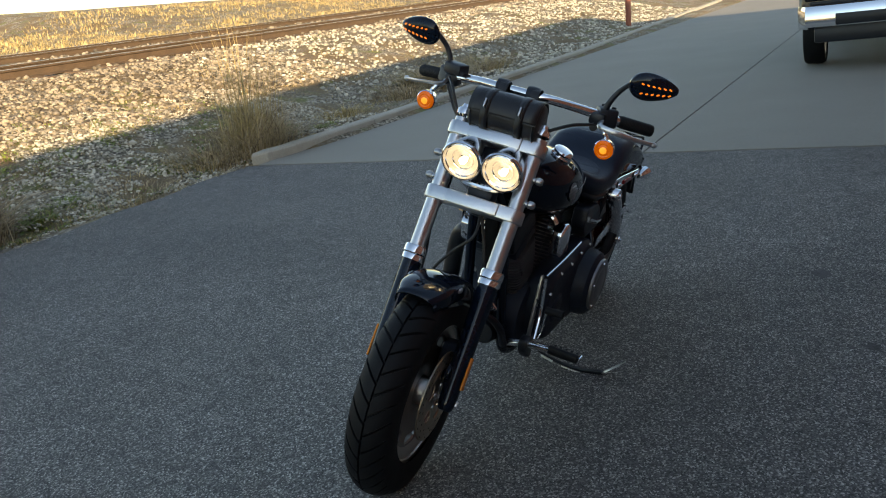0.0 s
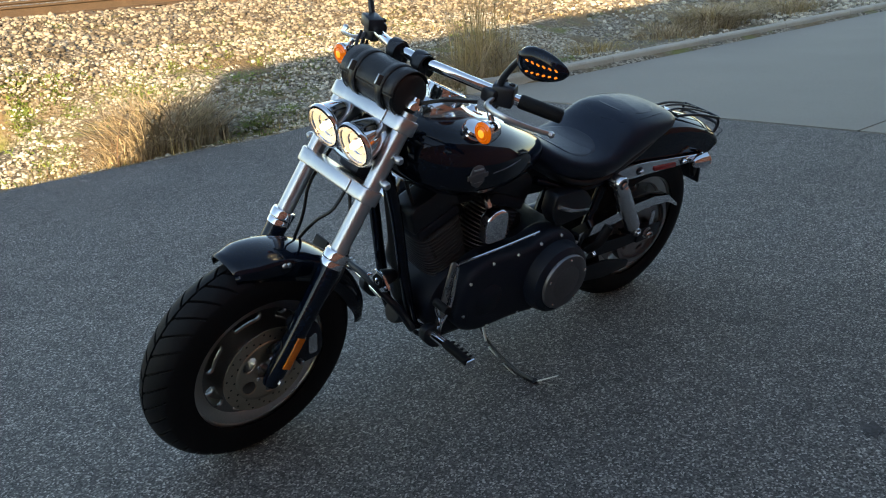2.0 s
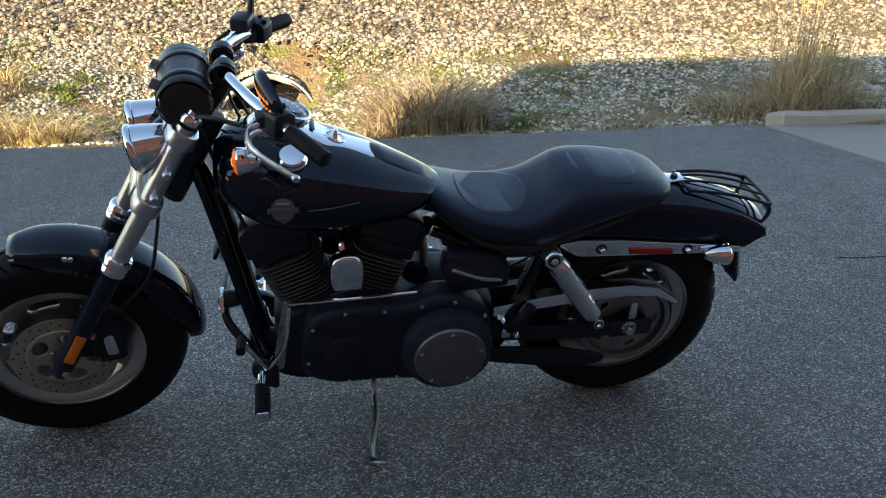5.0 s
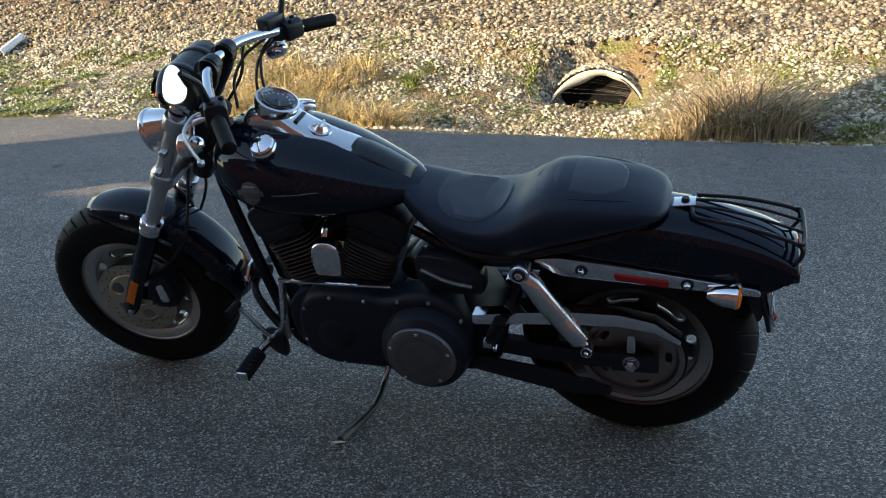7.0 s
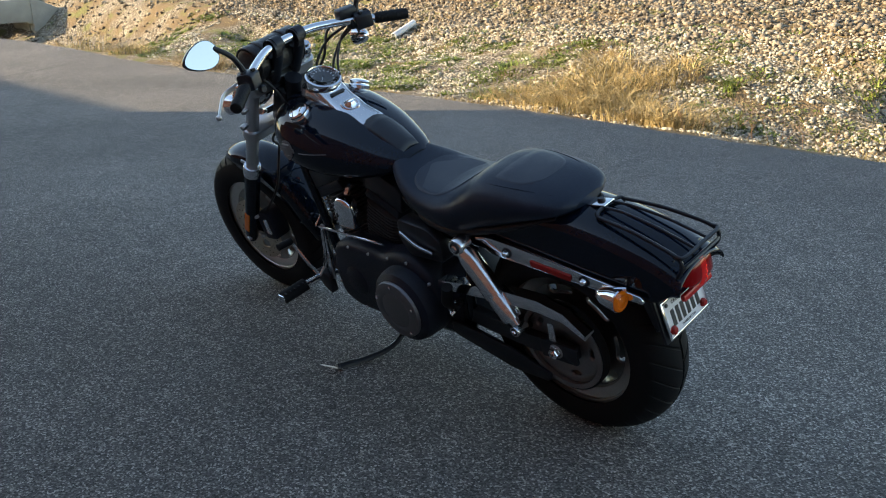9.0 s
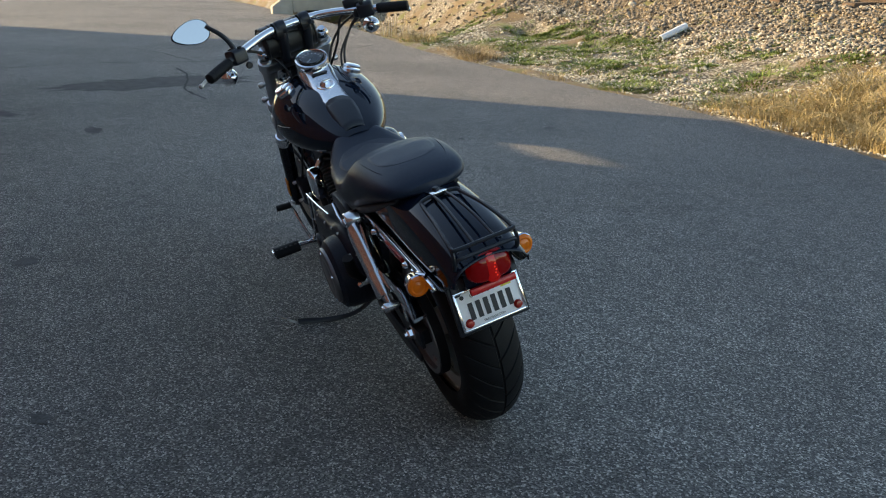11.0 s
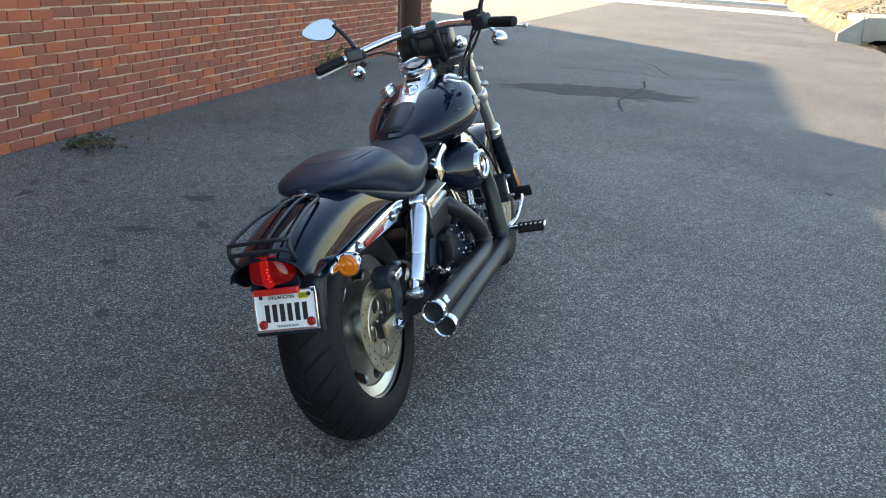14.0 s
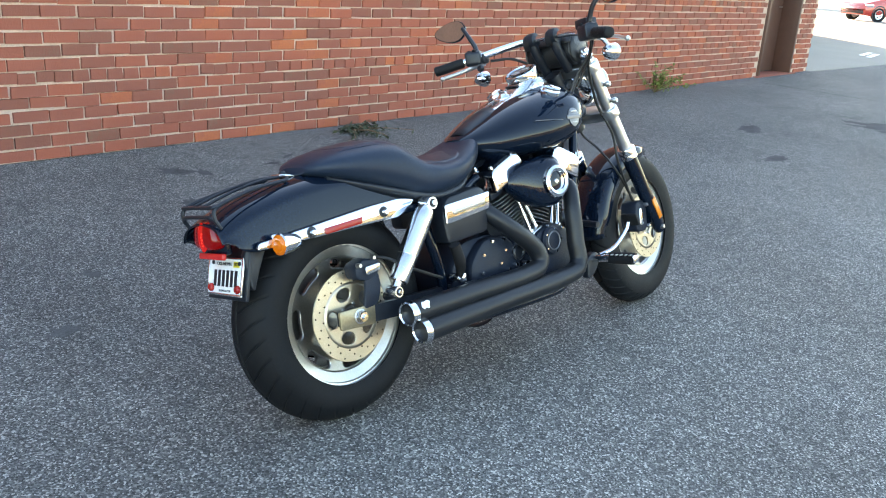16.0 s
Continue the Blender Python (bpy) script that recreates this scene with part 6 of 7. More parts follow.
TANK = [(1.195, 0.05, 0.83, 0.895, 0.5), (1.185, 0.105, 0.80, 0.925, 0.5), (1.15, 0.155, 0.765, 0.95, 0.45), (1.08, 0.193, 0.73, 0.962, 0.42), (1.0, 0.205, 0.708, 0.955, 0.42), (0.9, 0.198, 0.70, 0.93, 0.42),
        (0.8, 0.172, 0.70, 0.895, 0.45), (0.7, 0.132, 0.715, 0.85, 0.45), (0.63, 0.09, 0.735, 0.815, 0.5), (0.595, 0.05, 0.755, 0.795, 0.5)]
part("fuel_tank", lofted(TANK, 5, n=2.35, m=2.2, count=56), PAINT, BIKE, "gloss black teardrop fuel tank")
SEAT = [(0.65, 0.045, 0.755, 0.80, 0.5), (0.63, 0.085, 0.725, 0.806, 0.5), (0.57, 0.125, 0.675, 0.778, 0.6), (0.5, 0.15, 0.638, 0.752, 0.65), (0.43, 0.162, 0.618, 0.74, 0.68), (0.37, 0.168, 0.612, 0.745, 0.66),
        (0.32, 0.168, 0.614, 0.766, 0.55), (0.27, 0.166, 0.626, 0.802, 0.5), (0.22, 0.164, 0.645, 0.827, 0.5), (0.15, 0.16, 0.672, 0.832, 0.5), (0.06, 0.15, 0.705, 0.822, 0.5), (-0.01, 0.134, 0.728, 0.808, 0.5), (-0.055, 0.105, 0.742, 0.792, 0.5), (-0.078, 0.06, 0.753, 0.776, 0.5)]
seat = part("seat", lofted(SEAT, 5, n=2.7, m=2.5, count=56), LEATHER, BIKE, "two-up black vinyl seat with a stepped pillion pad")


def seam(rows, r=0.0013):
    return tube(rows, r, 6, 6)


def seat_top(x, y):
    xs_ = [r[0] for r in reversed(SEAT)]
    w = float(np.interp(x, xs_, [r[1] for r in reversed(SEAT)]))
    z0, z1, md = (float(np.interp(x, xs_, [r[c] for r in reversed(SEAT)])) for c in (2, 3, 4))
    q = min(0.999, abs(y) / w)
    zm = z0 + (z1 - z0) * md
    return zm + (z1 - zm) * (1 - q ** 2.7) ** (1 / 2.5)


for s in (-1, 1):
    part("seam", seam([(x, s * y, seat_top(x, y) + 0.0005) for x, y in ((0.27, 0.02), (0.255, 0.07), (0.235, 0.105), (0.16, 0.118), (0.06, 0.108), (-0.02, 0.085))]), LEATHER, seat)
    part("seam", seam([(0.63, s * 0.06, 0.788), (0.55, s * 0.118, 0.722), (0.44, s * 0.158, 0.69), (0.33, s * 0.165, 0.69), (0.24, s * 0.161, 0.735), (0.12, s * 0.15, 0.77), (-0.02, s * 0.122, 0.785)], 0.002), LEATHER, seat)
part("seat_base", lofted([(0.60, 0.07, 0.70, 0.75, 0.5), (0.5, 0.13, 0.62, 0.68, 0.5), (0.38, 0.145, 0.598, 0.66, 0.5), (0.27, 0.145, 0.615, 0.68, 0.5), (0.1, 0.13, 0.672, 0.72, 0.5), (-0.03, 0.1, 0.722, 0.75, 0.5)], 3), SATIN, seat)



def seat_insert(cx, ax, ay):
    rings = []
    for q in (0.02, 0.3, 0.55, 0.75, 0.9, 0.97, 1.0):
        ring = []
        for k in range(48):
            a = 2 * math.pi * k / 48
            c, s_ = math.cos(a), math.sin(a)
            x, y = cx + ax * q * math.copysign(abs(c) ** 0.75, c), ay * q * math.copysign(abs(s_) ** 0.75, s_)
            ring.append(V((x, y, seat_top(x, y) + (0.0016 if q < 0.99 else -0.001))))
        rings.append(ring)
    return loft(rings)


part("seat_insert", seat_insert(0.445, 0.1, 0.122), INSERT, seat, "paler brushed insert of the rider's seat")
part("seat_insert", seat_insert(0.125, 0.095, 0.1), INSERT, seat, "paler brushed insert of the pillion pad")

# dash console on the tank
con = part("dash_console", lofted([(1.10, 0.035, 0.93, 0.975, 0.3), (1.07, 0.058, 0.93, 1.0, 0.3), (1.0, 0.064, 0.93, 1.005, 0.3), (0.94, 0.06, 0.905, 0.962, 0.3), (0.88, 0.062, 0.88, 0.928, 0.3), (0.82, 0.062, 0.86, 0.905, 0.3), (0.785, 0.058, 0.85, 0.893, 0.3), (0.768, 0.05, 0.845, 0.885, 0.3)], 4, n=3.2, m=2.6), DASHCHROME, BIKE, "chrome dash console with a round speedometer")
g = aim((1.0, 0.002, 1.004), (-0.42, 0, 0.91))
part("gauge_body", lathe([(0.056, -0.04), (0.062, -0.01), (0.0635, 0.006), (0.062, 0.013), (0.0565, 0.0155), (0.0545, 0.012)], g, 48), CHROME, con)
dial = part("dial", lathe([(0.0, 0.009), (0.055, 0.009)], g, 48), DIAL, con, "black speedometer dial")
tick = None
for k in range(25):
    a = radians(-225 + 270 * k / 24 + 90)
    ln = 0.008 if k % 2 == 0 else 0.004
    tick = box((ln, 0.0014, 0.0006), g @ Matrix.Rotation(a, 4, "Z") @ Matrix.Translation((0.048 - ln / 2, 0, 0.0096)), bm=tick)
for k in range(13):
    a = radians(-225 + 270 * k / 12 + 90)
    tick = box((0.005, 0.004, 0.0005), g @ Matrix.Translation((0.035 * math.cos(a), 0.035 * math.sin(a), 0.0096)), bm=tick)
part("dial_marks", tick, DIALWHITE, con, "white dial marks")
part("needle", box((0.034, 0.002, 0.001), g @ Matrix.Rotation(radians(-140), 4, "Z") @ Matrix.Translation((0.014, 0, 0.0112)), 0.0004), DIALWHITE, con)
part("needle_cap", lathe([(0, 0.014), (0.004, 0.0135), (0.005, 0.009)], g, 12), SATIN, con)
ob = thicken(part("gauge_glass", lathe([(0.0, 0.0165), (0.03, 0.0155), (0.0545, 0.0125)], g, 40), CLEAR, con, "clear glass"), 0.0015)
ob.visible_shadow = False
# ignition switch and recess
k_m = aim((0.884, 0.002, 0.925), (-0.4, 0, 0.92))
part("switch_ring", lathe([(0.027, 0.001), (0.029, 0.006), (0.033, 0.007), (0.036, 0.001)], k_m, 32), CHROME, con)
part("switch_recess", prism(round_poly([(-0.026, -0.022), (0.022, -0.024), (0.03, 0), (0.022, 0.024), (-0.026, 0.022)], 0.012), 0.004, k_m @ Matrix.Rotation(radians(90), 4, "X"), 0.001), SATIN, con)
part("ignition_switch", lathe([(0.022, 0.0), (0.022, 0.006), (0.016, 0.012), (0.012, 0.018), (0, 0.02)], k_m, 24), CHROME, con)
part("switch_tab", box((0.034, 0.008, 0.012), k_m @ Matrix.Translation((0.004, 0, 0.02)), 0.003), CHROME, con)
part("indicator_slot", box((0.06, 0.012, 0.003), aim((0.937, 0.002, 0.9635), (-0.42, 0, 0.91)) @ Matrix.Translation((0, 0, 0.0)), 0.001), SATIN, con)
strip_rings = []
for x, z, w in ((0.785, 0.889, 0.052), (0.75, 0.876, 0.052), (0.70, 0.853, 0.05), (0.65, 0.826, 0.047), (0.62, 0.808, 0.044)):
    strip_rings.append([V((x, w * u, z + 0.003 - 0.014 * abs(u) ** 2)) for u in np.linspace(-1, 1, 9)])
thicken(part("tank_strap", loft(strip_rings, close=False), SATIN, con, "black leather tank strap"), 0.004, 1)
for s in (-1, 1):
    cm = aim((0.993, s * 0.131, 0.927), (0.0, s * 0.42, 0.92))
    cap = part("fuel_cap", lathe([(0.036, -0.008), (0.037, 0.006), (0.034, 0.010), (0.033, 0.014), (0.035, 0.020), (0.031, 0.025), (0.018, 0.028), (0, 0.029)], cm, 36), CHROME, BIKE, "chrome fuel cap")
    # plain winged badge on the tank's flank
    by = 0.2045
    bd = part("tank_badge", prism(round_poly([(-0.03, 0.012), (-0.02, 0.03), (0.0, 0.036), (0.02, 0.03), (0.03, 0.012), (0.024, -0.02), (0.0, -0.036), (-0.024, -0.02)], 0.006), 0.0025, Matrix.Translation((1.022, s * (by + 0.0005), 0.826)) @ Matrix.Rotation(radians(s * 6), 4, "X"), 0.0008), BADGE, BIKE, "grey shield badge without lettering")
    part("badge_bar", box((0.078, 0.004, 0.016), Matrix.Translation((1.022, s * (by + 0.0012), 0.828)), 0.002), BADGE, bd)
    for dz in (0.022, -0.018):
        part("badge_line", box((0.034, 0.004, 0.005), Matrix.Translation((1.022, s * (by + 0.0016), 0.826 + dz)), 0.001), STEEL, bd)
    part("pinstripe", tube([(0.96, s * 0.2045, 0.823), (0.9, s * 0.2, 0.826), (0.83, s * 0.184, 0.83)], 0.0012, 5, 4), BADGE, bd, "fine grey stripe")


# ---- engine
CR = V((0.89, 0, 0.265))
case = part("crankcase", prism(round_poly([(0.72, 0.19), (0.98, 0.175), (1.06, 0.24), (1.07, 0.36), (1.0, 0.44), (0.78, 0.44), (0.7, 0.38), (0.68, 0.25)], 0.05, 5), 0.22, bevel=0.02), WRINKLE, BIKE, "black engine crankcase")
part("gearbox", prism(round_poly([(0.42, 0.2), (0.7, 0.19), (0.72, 0.4), (0.62, 0.47), (0.46, 0.46), (0.4, 0.36)], 0.04, 5), 0.24, bevel=0.02), WRINKLE, BIKE, "black gearbox casing")
for sgn in (1, -1):
    ax = V((math.sin(radians(22.5)) * sgn, 0, math.cos(radians(22.5))))
    CM = Matrix(((ax.z, 0, ax.x, CR.x), (0, 1, 0, 0), (-ax.x, 0, ax.z, CR.z), (0, 0, 0, 1)))
    cyl = part("cylinder", lathe([(0.0, 0.17), (0.058, 0.17), (0.058, 0.37), (0.0, 0.37)], CM, 24), WRINKLE, BIKE, "black finned cylinder")
    for k in range(13):
        h = 0.188 + 0.0135 * k
        grow = 0.012 * min(k, 6) / 6
        fx, fy = 0.08 + grow / 2, 0.086 + grow / 2
        fin = prism(round_poly([(-fx, -fy), (fx, -fy), (fx, fy), (-fx, fy)], 0.05, 4), 0.0036, Matrix.Translation((0, 0, h)) @ Matrix.Rotation(radians(90), 4, "X"))
        bmesh.ops.transform(fin, matrix=CM, verts=fin.verts)
        part("fin", fin, FIN, cyl)
    head = prism(round_poly([(-0.085, 0.36), (0.085, 0.36), (0.08, 0.40), (-0.08, 0.40)], 0.012), 0.165, bevel=0.008)
    bmesh.ops.transform(head, matrix=CM, verts=head.verts)
    part("cylinder_head", head, WRINKLE, BIKE, "black cylinder head")
    cov = prism(round_poly([(-0.09, 0.392), (0.09, 0.392), (0.08, 0.465), (0.05, 0.478), (-0.05, 0.478), (-0.08, 0.465)], 0.014), 0.105, Matrix.Translation((0, -0.076, 0)), bevel=0.012)
    bmesh.ops.transform(cov, matrix=CM, verts=cov.verts)
    rc_ = part("rocker_cover", cov, CHROME, BIKE, "chrome rocker cover")
    cov = prism(round_poly([(-0.094, 0.39), (0.094, 0.39), (0.085, 0.47), (0.055, 0.486), (-0.055, 0.486), (-0.085, 0.47)], 0.014), 0.1, Matrix.Translation((0, 0.03, 0)), bevel=0.012)
    bmesh.ops.transform(cov, matrix=CM, verts=cov.verts)
    part("rocker_base", cov, SATIN, BIKE, "black rocker box base")
    for sy in (-1, 1):
        for dx in (-0.06, 0.06):
            part("cover_bolt", lathe([(0, 0.012), (0.006, 0.012), (0.008, 0.008), (0.008, 0)], aim(CM @ V((dx, -0.076 + sy * 0.038, 0.476)), ax), seg=8), CHROME, rc_)
    # pushrod tubes on the right
    for d in (0.012, 0.052):
        a = V((0.89 + sgn * (0.02 + d), -0.128, 0.42))
        b = CM @ V((0, 0, 0.40))
        b = V((b.x + sgn * (d - 0.05) * 0.6 - sgn * 0.02, -0.098, b.z))
        part("pushrod_tube", tube([a, b], 0.008, 12, 1), CHROME, BIKE, "chrome pushrod tube")
        part("tube_collar", lathe([(0.010, 0), (0.014, 0.002), (0.014, 0.02), (0.010, 0.022)], aim(a.lerp(b, 0.02), b - a), 14), CHROME, BIKE)
    part("lifter_block", box((0.07, 0.05, 0.04), pose(0.89 + sgn * 0.055, -0.12, 0.425, 0, sgn * 20, 0), 0.008), ALU, BIKE, "bright lifter block")
part("cam_cover", prism(round_poly([(0.76, 0.24), (0.86, 0.2), (0.98, 0.22), (1.02, 0.32), (0.99, 0.43), (0.9, 0.46), (0.8, 0.43), (0.74, 0.34)], 0.04, 5), 0.06, Matrix.Translation((0, -0.13, 0)), 0.015), WRINKLE, BIKE, "black cam cover")
pts_cover = part("timer_cover", lathe([(0.052, 0), (0.052, 0.010), (0.046, 0.018), (0.03, 0.02), (0, 0.0205)], aim((0.878, -0.158, 0.395), (0, -1, 0)), 36), WRINKLE, BIKE, "round black timer cover")
part("cover_ring", lathe([(0.03, 0.021), (0.033, 0.0225), (0.036, 0.021)], aim((0.878, -0.158, 0.395), (0, -1, 0)), 36), BADGE, pts_cover)
ring_parts("cover_bolt", (0.878, -0.172, 0.395), 0.043, 5, 0.005, 0.006, (0, -1, 0), CHROME, pts_cover)
ring_parts("case_bolt", (0.885, -0.158, 0.335), 0.115, 9, 0.0065, 0.008, (0, -1, 0), CHROME, BIKE, phase=0.3)
part("gear_side_cover", prism(round_poly([(0.47, 0.26), (0.6, 0.24), (0.7, 0.28), (0.72, 0.38), (0.66, 0.45), (0.54, 0.46), (0.46, 0.38)], 0.04, 5), 0.05, Matrix.Translation((0, -0.13, 0)), 0.014), WRINKLE, BIKE, "black gearbox end cover")
ring_parts("gear_cover_bolt", (0.6, -0.153, 0.36), 0.088, 9, 0.007, 0.010, (0, -1, 0), CHROME, BIKE, phase=0.5)
ring_parts("gear_cover_bolt", (0.64, -0.153, 0.37), 0.035, 4, 0.006, 0.010, (0, -1, 0), CHROME, BIKE, phase=0.2)
part("filler_ring", lathe([(0.024, 0), (0.028, 0.006), (0.03, 0.012), (0.024, 0.016), (0.02, 0.010), (0, 0.010)], aim((0.70, -0.15, 0.385), (0, -1, 0)), 24), SATIN, BIKE)
part("oil_plug", lathe([(0.02, 0), (0.02, 0.02), (0.014, 0.024), (0, 0.024)], aim((0.735, -0.15, 0.33), (0, -1, 0)), 18), CHROME, BIKE)
part("oil_filter", lathe([(0, 0), (0.038, 0), (0.038, 0.085), (0.034, 0.095), (0, 0.097)], aim((1.05, 0.02, 0.26), (1, 0, 0.25)), 28), SATIN, BIKE, "black oil filter")
part("starter_motor", lathe([(0, 0), (0.04, 0), (0.04, 0.16), (0.03, 0.17), (0, 0.17)], aim((0.63, -0.13, 0.49), (0.15, 1, 0)), 24), SATIN, BIKE)
part("horn_bracket", tube([(0.872, 0.05, 0.66), (0.872, 0.1, 0.67), (0.872, 0.135, 0.63)], 0.011, 10, 4), CHROME, BIKE)
part("mount_plate", prism(round_poly([(0.82, 0.62), (0.92, 0.62), (0.93, 0.69), (0.87, 0.72), (0.81, 0.69)], 0.015), 0.05, bevel=0.006), SATIN, BIKE)
part("intake", tube([(0.9, -0.15, 0.6), (0.89, -0.06, 0.59), (0.89, 0.0, 0.57)], 0.03, 14, 4), SATIN, BIKE)

# horn cover on the left
hc = [(0.818, 0.535), (0.904, 0.535), (0.911, 0.594), (0.904, 0.633), (0.879, 0.653), (0.843, 0.653), (0.82, 0.635), (0.814, 0.594)]
part("horn_cover", prism(round_poly(hc, 0.018, 5), 0.05, Matrix.Translation((0, 0.145, 0)), 0.014, segs=4), CHROME, BIKE, "chrome horn cover")

# primary cover on the left
pc = [(0.985, 0.24), (1.0, 0.36), (0.965, 0.455), (0.9, 0.485), (0.78, 0.488), (0.70, 0.475), (0.63, 0.505), (0.55, 0.505), (0.47, 0.46), (0.435, 0.37), (0.45, 0.27), (0.52, 0.205), (0.62, 0.195), (0.76, 0.21), (0.9, 0.205)]
prim = part("primary_cover", prism(round_poly(pc, 0.05, 6), 0.105, Matrix.Translation((0, 0.13, 0)), 0.028, segs=4), WRINKLE, BIKE, "wrinkle black primary drive cover")
part("primary_boss", lathe([(0.06, -0.01), (0.058, 0.004), (0.05, 0.009), (0.0, 0.010)], aim((0.87, 0.178, 0.33), Y), 40), WRINKLE, prim)
part("primary_bulge", lathe([(0.135, -0.02), (0.133, 0.02), (0.126, 0.042), (0.108, 0.055), (0, 0.056)], aim((0.578, 0.186, 0.337), Y), 48), WRINKLE, prim)
derby = part("derby_cover", lathe([(0.104, 0), (0.104, 0.004), (0.101, 0.010), (0.092, 0.013), (0.066, 0.0135), (0.063, 0.0125), (0.06, 0.0135), (0, 0.014)], aim((0.578, 0.242, 0.340), Y), 56), BADGE, BIKE, "round grey clutch cover plate")
ring_parts("derby_bolt", (0.578, 0.255, 0.340), 0.09, 5, 0.0055, 0.004, Y, CHROME, derby, phase=0.31)
for x, z in ((0.975, 0.30), (0.96, 0.42), (0.87, 0.468), (0.76, 0.468), (0.655, 0.478), (0.56, 0.485), (0.47, 0.43), (0.46, 0.3), (0.72, 0.225), (0.86, 0.222)):
    part("primary_bolt", lathe([(0, 0.006), (0.004, 0.006), (0.0055, 0.004), (0.0055, -0.004)], aim((x, 0.178, z), Y), seg=8), STEEL, prim)
part("shift_rod", tube([(1.025, 0.172, 0.511), (0.85, 0.175, 0.518), (0.67, 0.172, 0.525)], 0.0045, 8, 3), CHROME, BIKE, "chrome shift rod")

# air cleaner on the right: a bullet-shaped shell with a bright ring
rings = []
for p in smooth_path([(0.752, 0.018, -0.13), (0.768, 0.036, -0.15), (0.795, 0.060, -0.177), (0.83, 0.078, -0.202), (0.875, 0.090, -0.219), (0.92, 0.093, -0.224), (0.955, 0.086, -0.214), (0.98, 0.066, -0.194), (0.99, 0.04, -0.165)], 4):
    x, h, yo = p
    ring = []
    for k in range(36):
        a = 2 * math.pi * k / 36
        c, q = math.cos(a), math.sin(a)
        ym, hy = (-0.09 + yo) / 2, (-0.09 - yo) / 2
        ring.append(V((x - 0.037, ym + hy * math.copysign(abs(c) ** 0.7, c), 0.611 + 0.012 * smooth(0.87, 0.76, x) + h * math.copysign(abs(q) ** 0.85, q))))
    rings.append(ring)
ac = part("air_cleaner", loft(rings), PAINT, BIKE, "gloss black bullet-shaped air cleaner")
ac_m = aim((0.868, -0.21, 0.611), (-0.1, -1, 0.04))
part("cleaner_ring", lathe([(0.036, 0.004), (0.037, 0.02), (0.046, 0.024), (0.056, 0.019), (0.06, 0.0)], ac_m, 48), CHROME, ac, "bright ring")
part("cleaner_dish", lathe([(0.038, 0.014), (0.025, 0.006), (0.01, 0.005), (0.009, 0.014), (0.006, 0.017), (0, 0.018)], ac_m, 36), CHROME, ac)


# ---- exhaust: two staggered black pipes
def exhaust(pts, end_r, label):
    p = part("exhaust_pipe", tube(pts, [0.025, 0.028, 0.031, 0.032, 0.0325, 0.033, 0.0345, end_r], 24, 8), PIPEBLACK, BIKE, label)
    end, d = V(pts[-1]), (V(pts[-1]) - V(pts[-2])).normalized()
    part("pipe_tip", lathe([(end_r - 0.003, -0.12), (end_r - 0.006, 0.012), (end_r - 0.002, 0.016), (end_r + 0.0015, 0.012), (end_r + 0.0015, -0.006)], aim(end, d), 28), CHROME, p, "bright pipe end")
    part("pipe_bore", lathe([(end_r - 0.004, 0.010), (end_r - 0.006, -0.004), (end_r - 0.008, -0.01), (0, -0.012)], aim(end + d * 0.002, d), 24), PIPESHADE, p, "black inside of the pipe end")
    return p


p1 = exhaust([(0.60, -0.10, 0.575), (0.57, -0.155, 0.545), (0.64, -0.195, 0.475), (0.735, -0.205, 0.395), (0.745, -0.21, 0.335), (0.66, -0.212, 0.312), (0.4, -0.212, 0.307), (0.13, -0.21, 0.302)], 0.0375, "satin black upper exhaust pipe")
exhaust([(1.02, -0.09, 0.585), (1.0, -0.17, 0.575), (0.965, -0.205, 0.5), (0.955, -0.215, 0.38), (0.95, -0.222, 0.3), (0.87, -0.226, 0.268), (0.5, -0.228, 0.255), (0.16, -0.227, 0.243)], 0.0375, "satin black lower exhaust pipe")
part("pipe_badge", prism(round_poly([(-0.019, -0.004), (-0.012, -0.013), (-0.003, -0.009), (0.008, -0.014), (0.012, -0.003), (0.02, 0.006), (0.012, 0.014), (0.0, 0.011), (-0.012, 0.012)], 0.003), 0.003, Matrix.Translation((0.168, -0.2415, 0.3235)) @ Matrix.Rotation(radians(-34), 4, "X"), 0.001), PLATEWHITE, p1, "small white winged badge")
part("pipe_bracket", box((0.05, 0.02, 0.12), pose(0.42, -0.19, 0.28), 0.004), SATIN, BIKE)

# ---- battery and electrics boxes under the seat
bx = part("battery_box", prism(round_poly([(0.36, 0.47), (0.55, 0.485), (0.565, 0.61), (0.53, 0.64), (0.37, 0.62), (0.345, 0.56)], 0.02), 0.07, Matrix.Translation((0, -0.135, 0)), 0.01), SATIN, BIKE, "satin black oil tank cover")
part("chrome_band", prism(round_poly([(0.352, 0.536), (0.558, 0.56), (0.564, 0.618), (0.352, 0.6)], 0.008), 0.012, Matrix.Translation((0, -0.172, 0)), 0.004), CHROME, bx, "ribbed chrome band")
part("band_slot", prism(round_poly([(0.385, 0.564), (0.535, 0.580), (0.536, 0.596), (0.385, 0.58)], 0.007), 0.004, Matrix.Translation((0, -0.179, 0)), 0.001), ALU, bx)
part("band_bar", prism(round_poly([(0.395, 0.570), (0.525, 0.584), (0.525, 0.591), (0.395, 0.577)], 0.003), 0.004, Matrix.Translation((0, -0.1815, 0)), 0.001), STEEL, bx)
bl = part("side_cover", prism(round_poly([(0.4, 0.51), (0.56, 0.5), (0.6, 0.56), (0.59, 0.63), (0.45, 0.62), (0.4, 0.58)], 0.02), 0.06, Matrix.Translation((0, 0.125, 0)), 0.01), SATIN, BIKE, "satin black side cover")
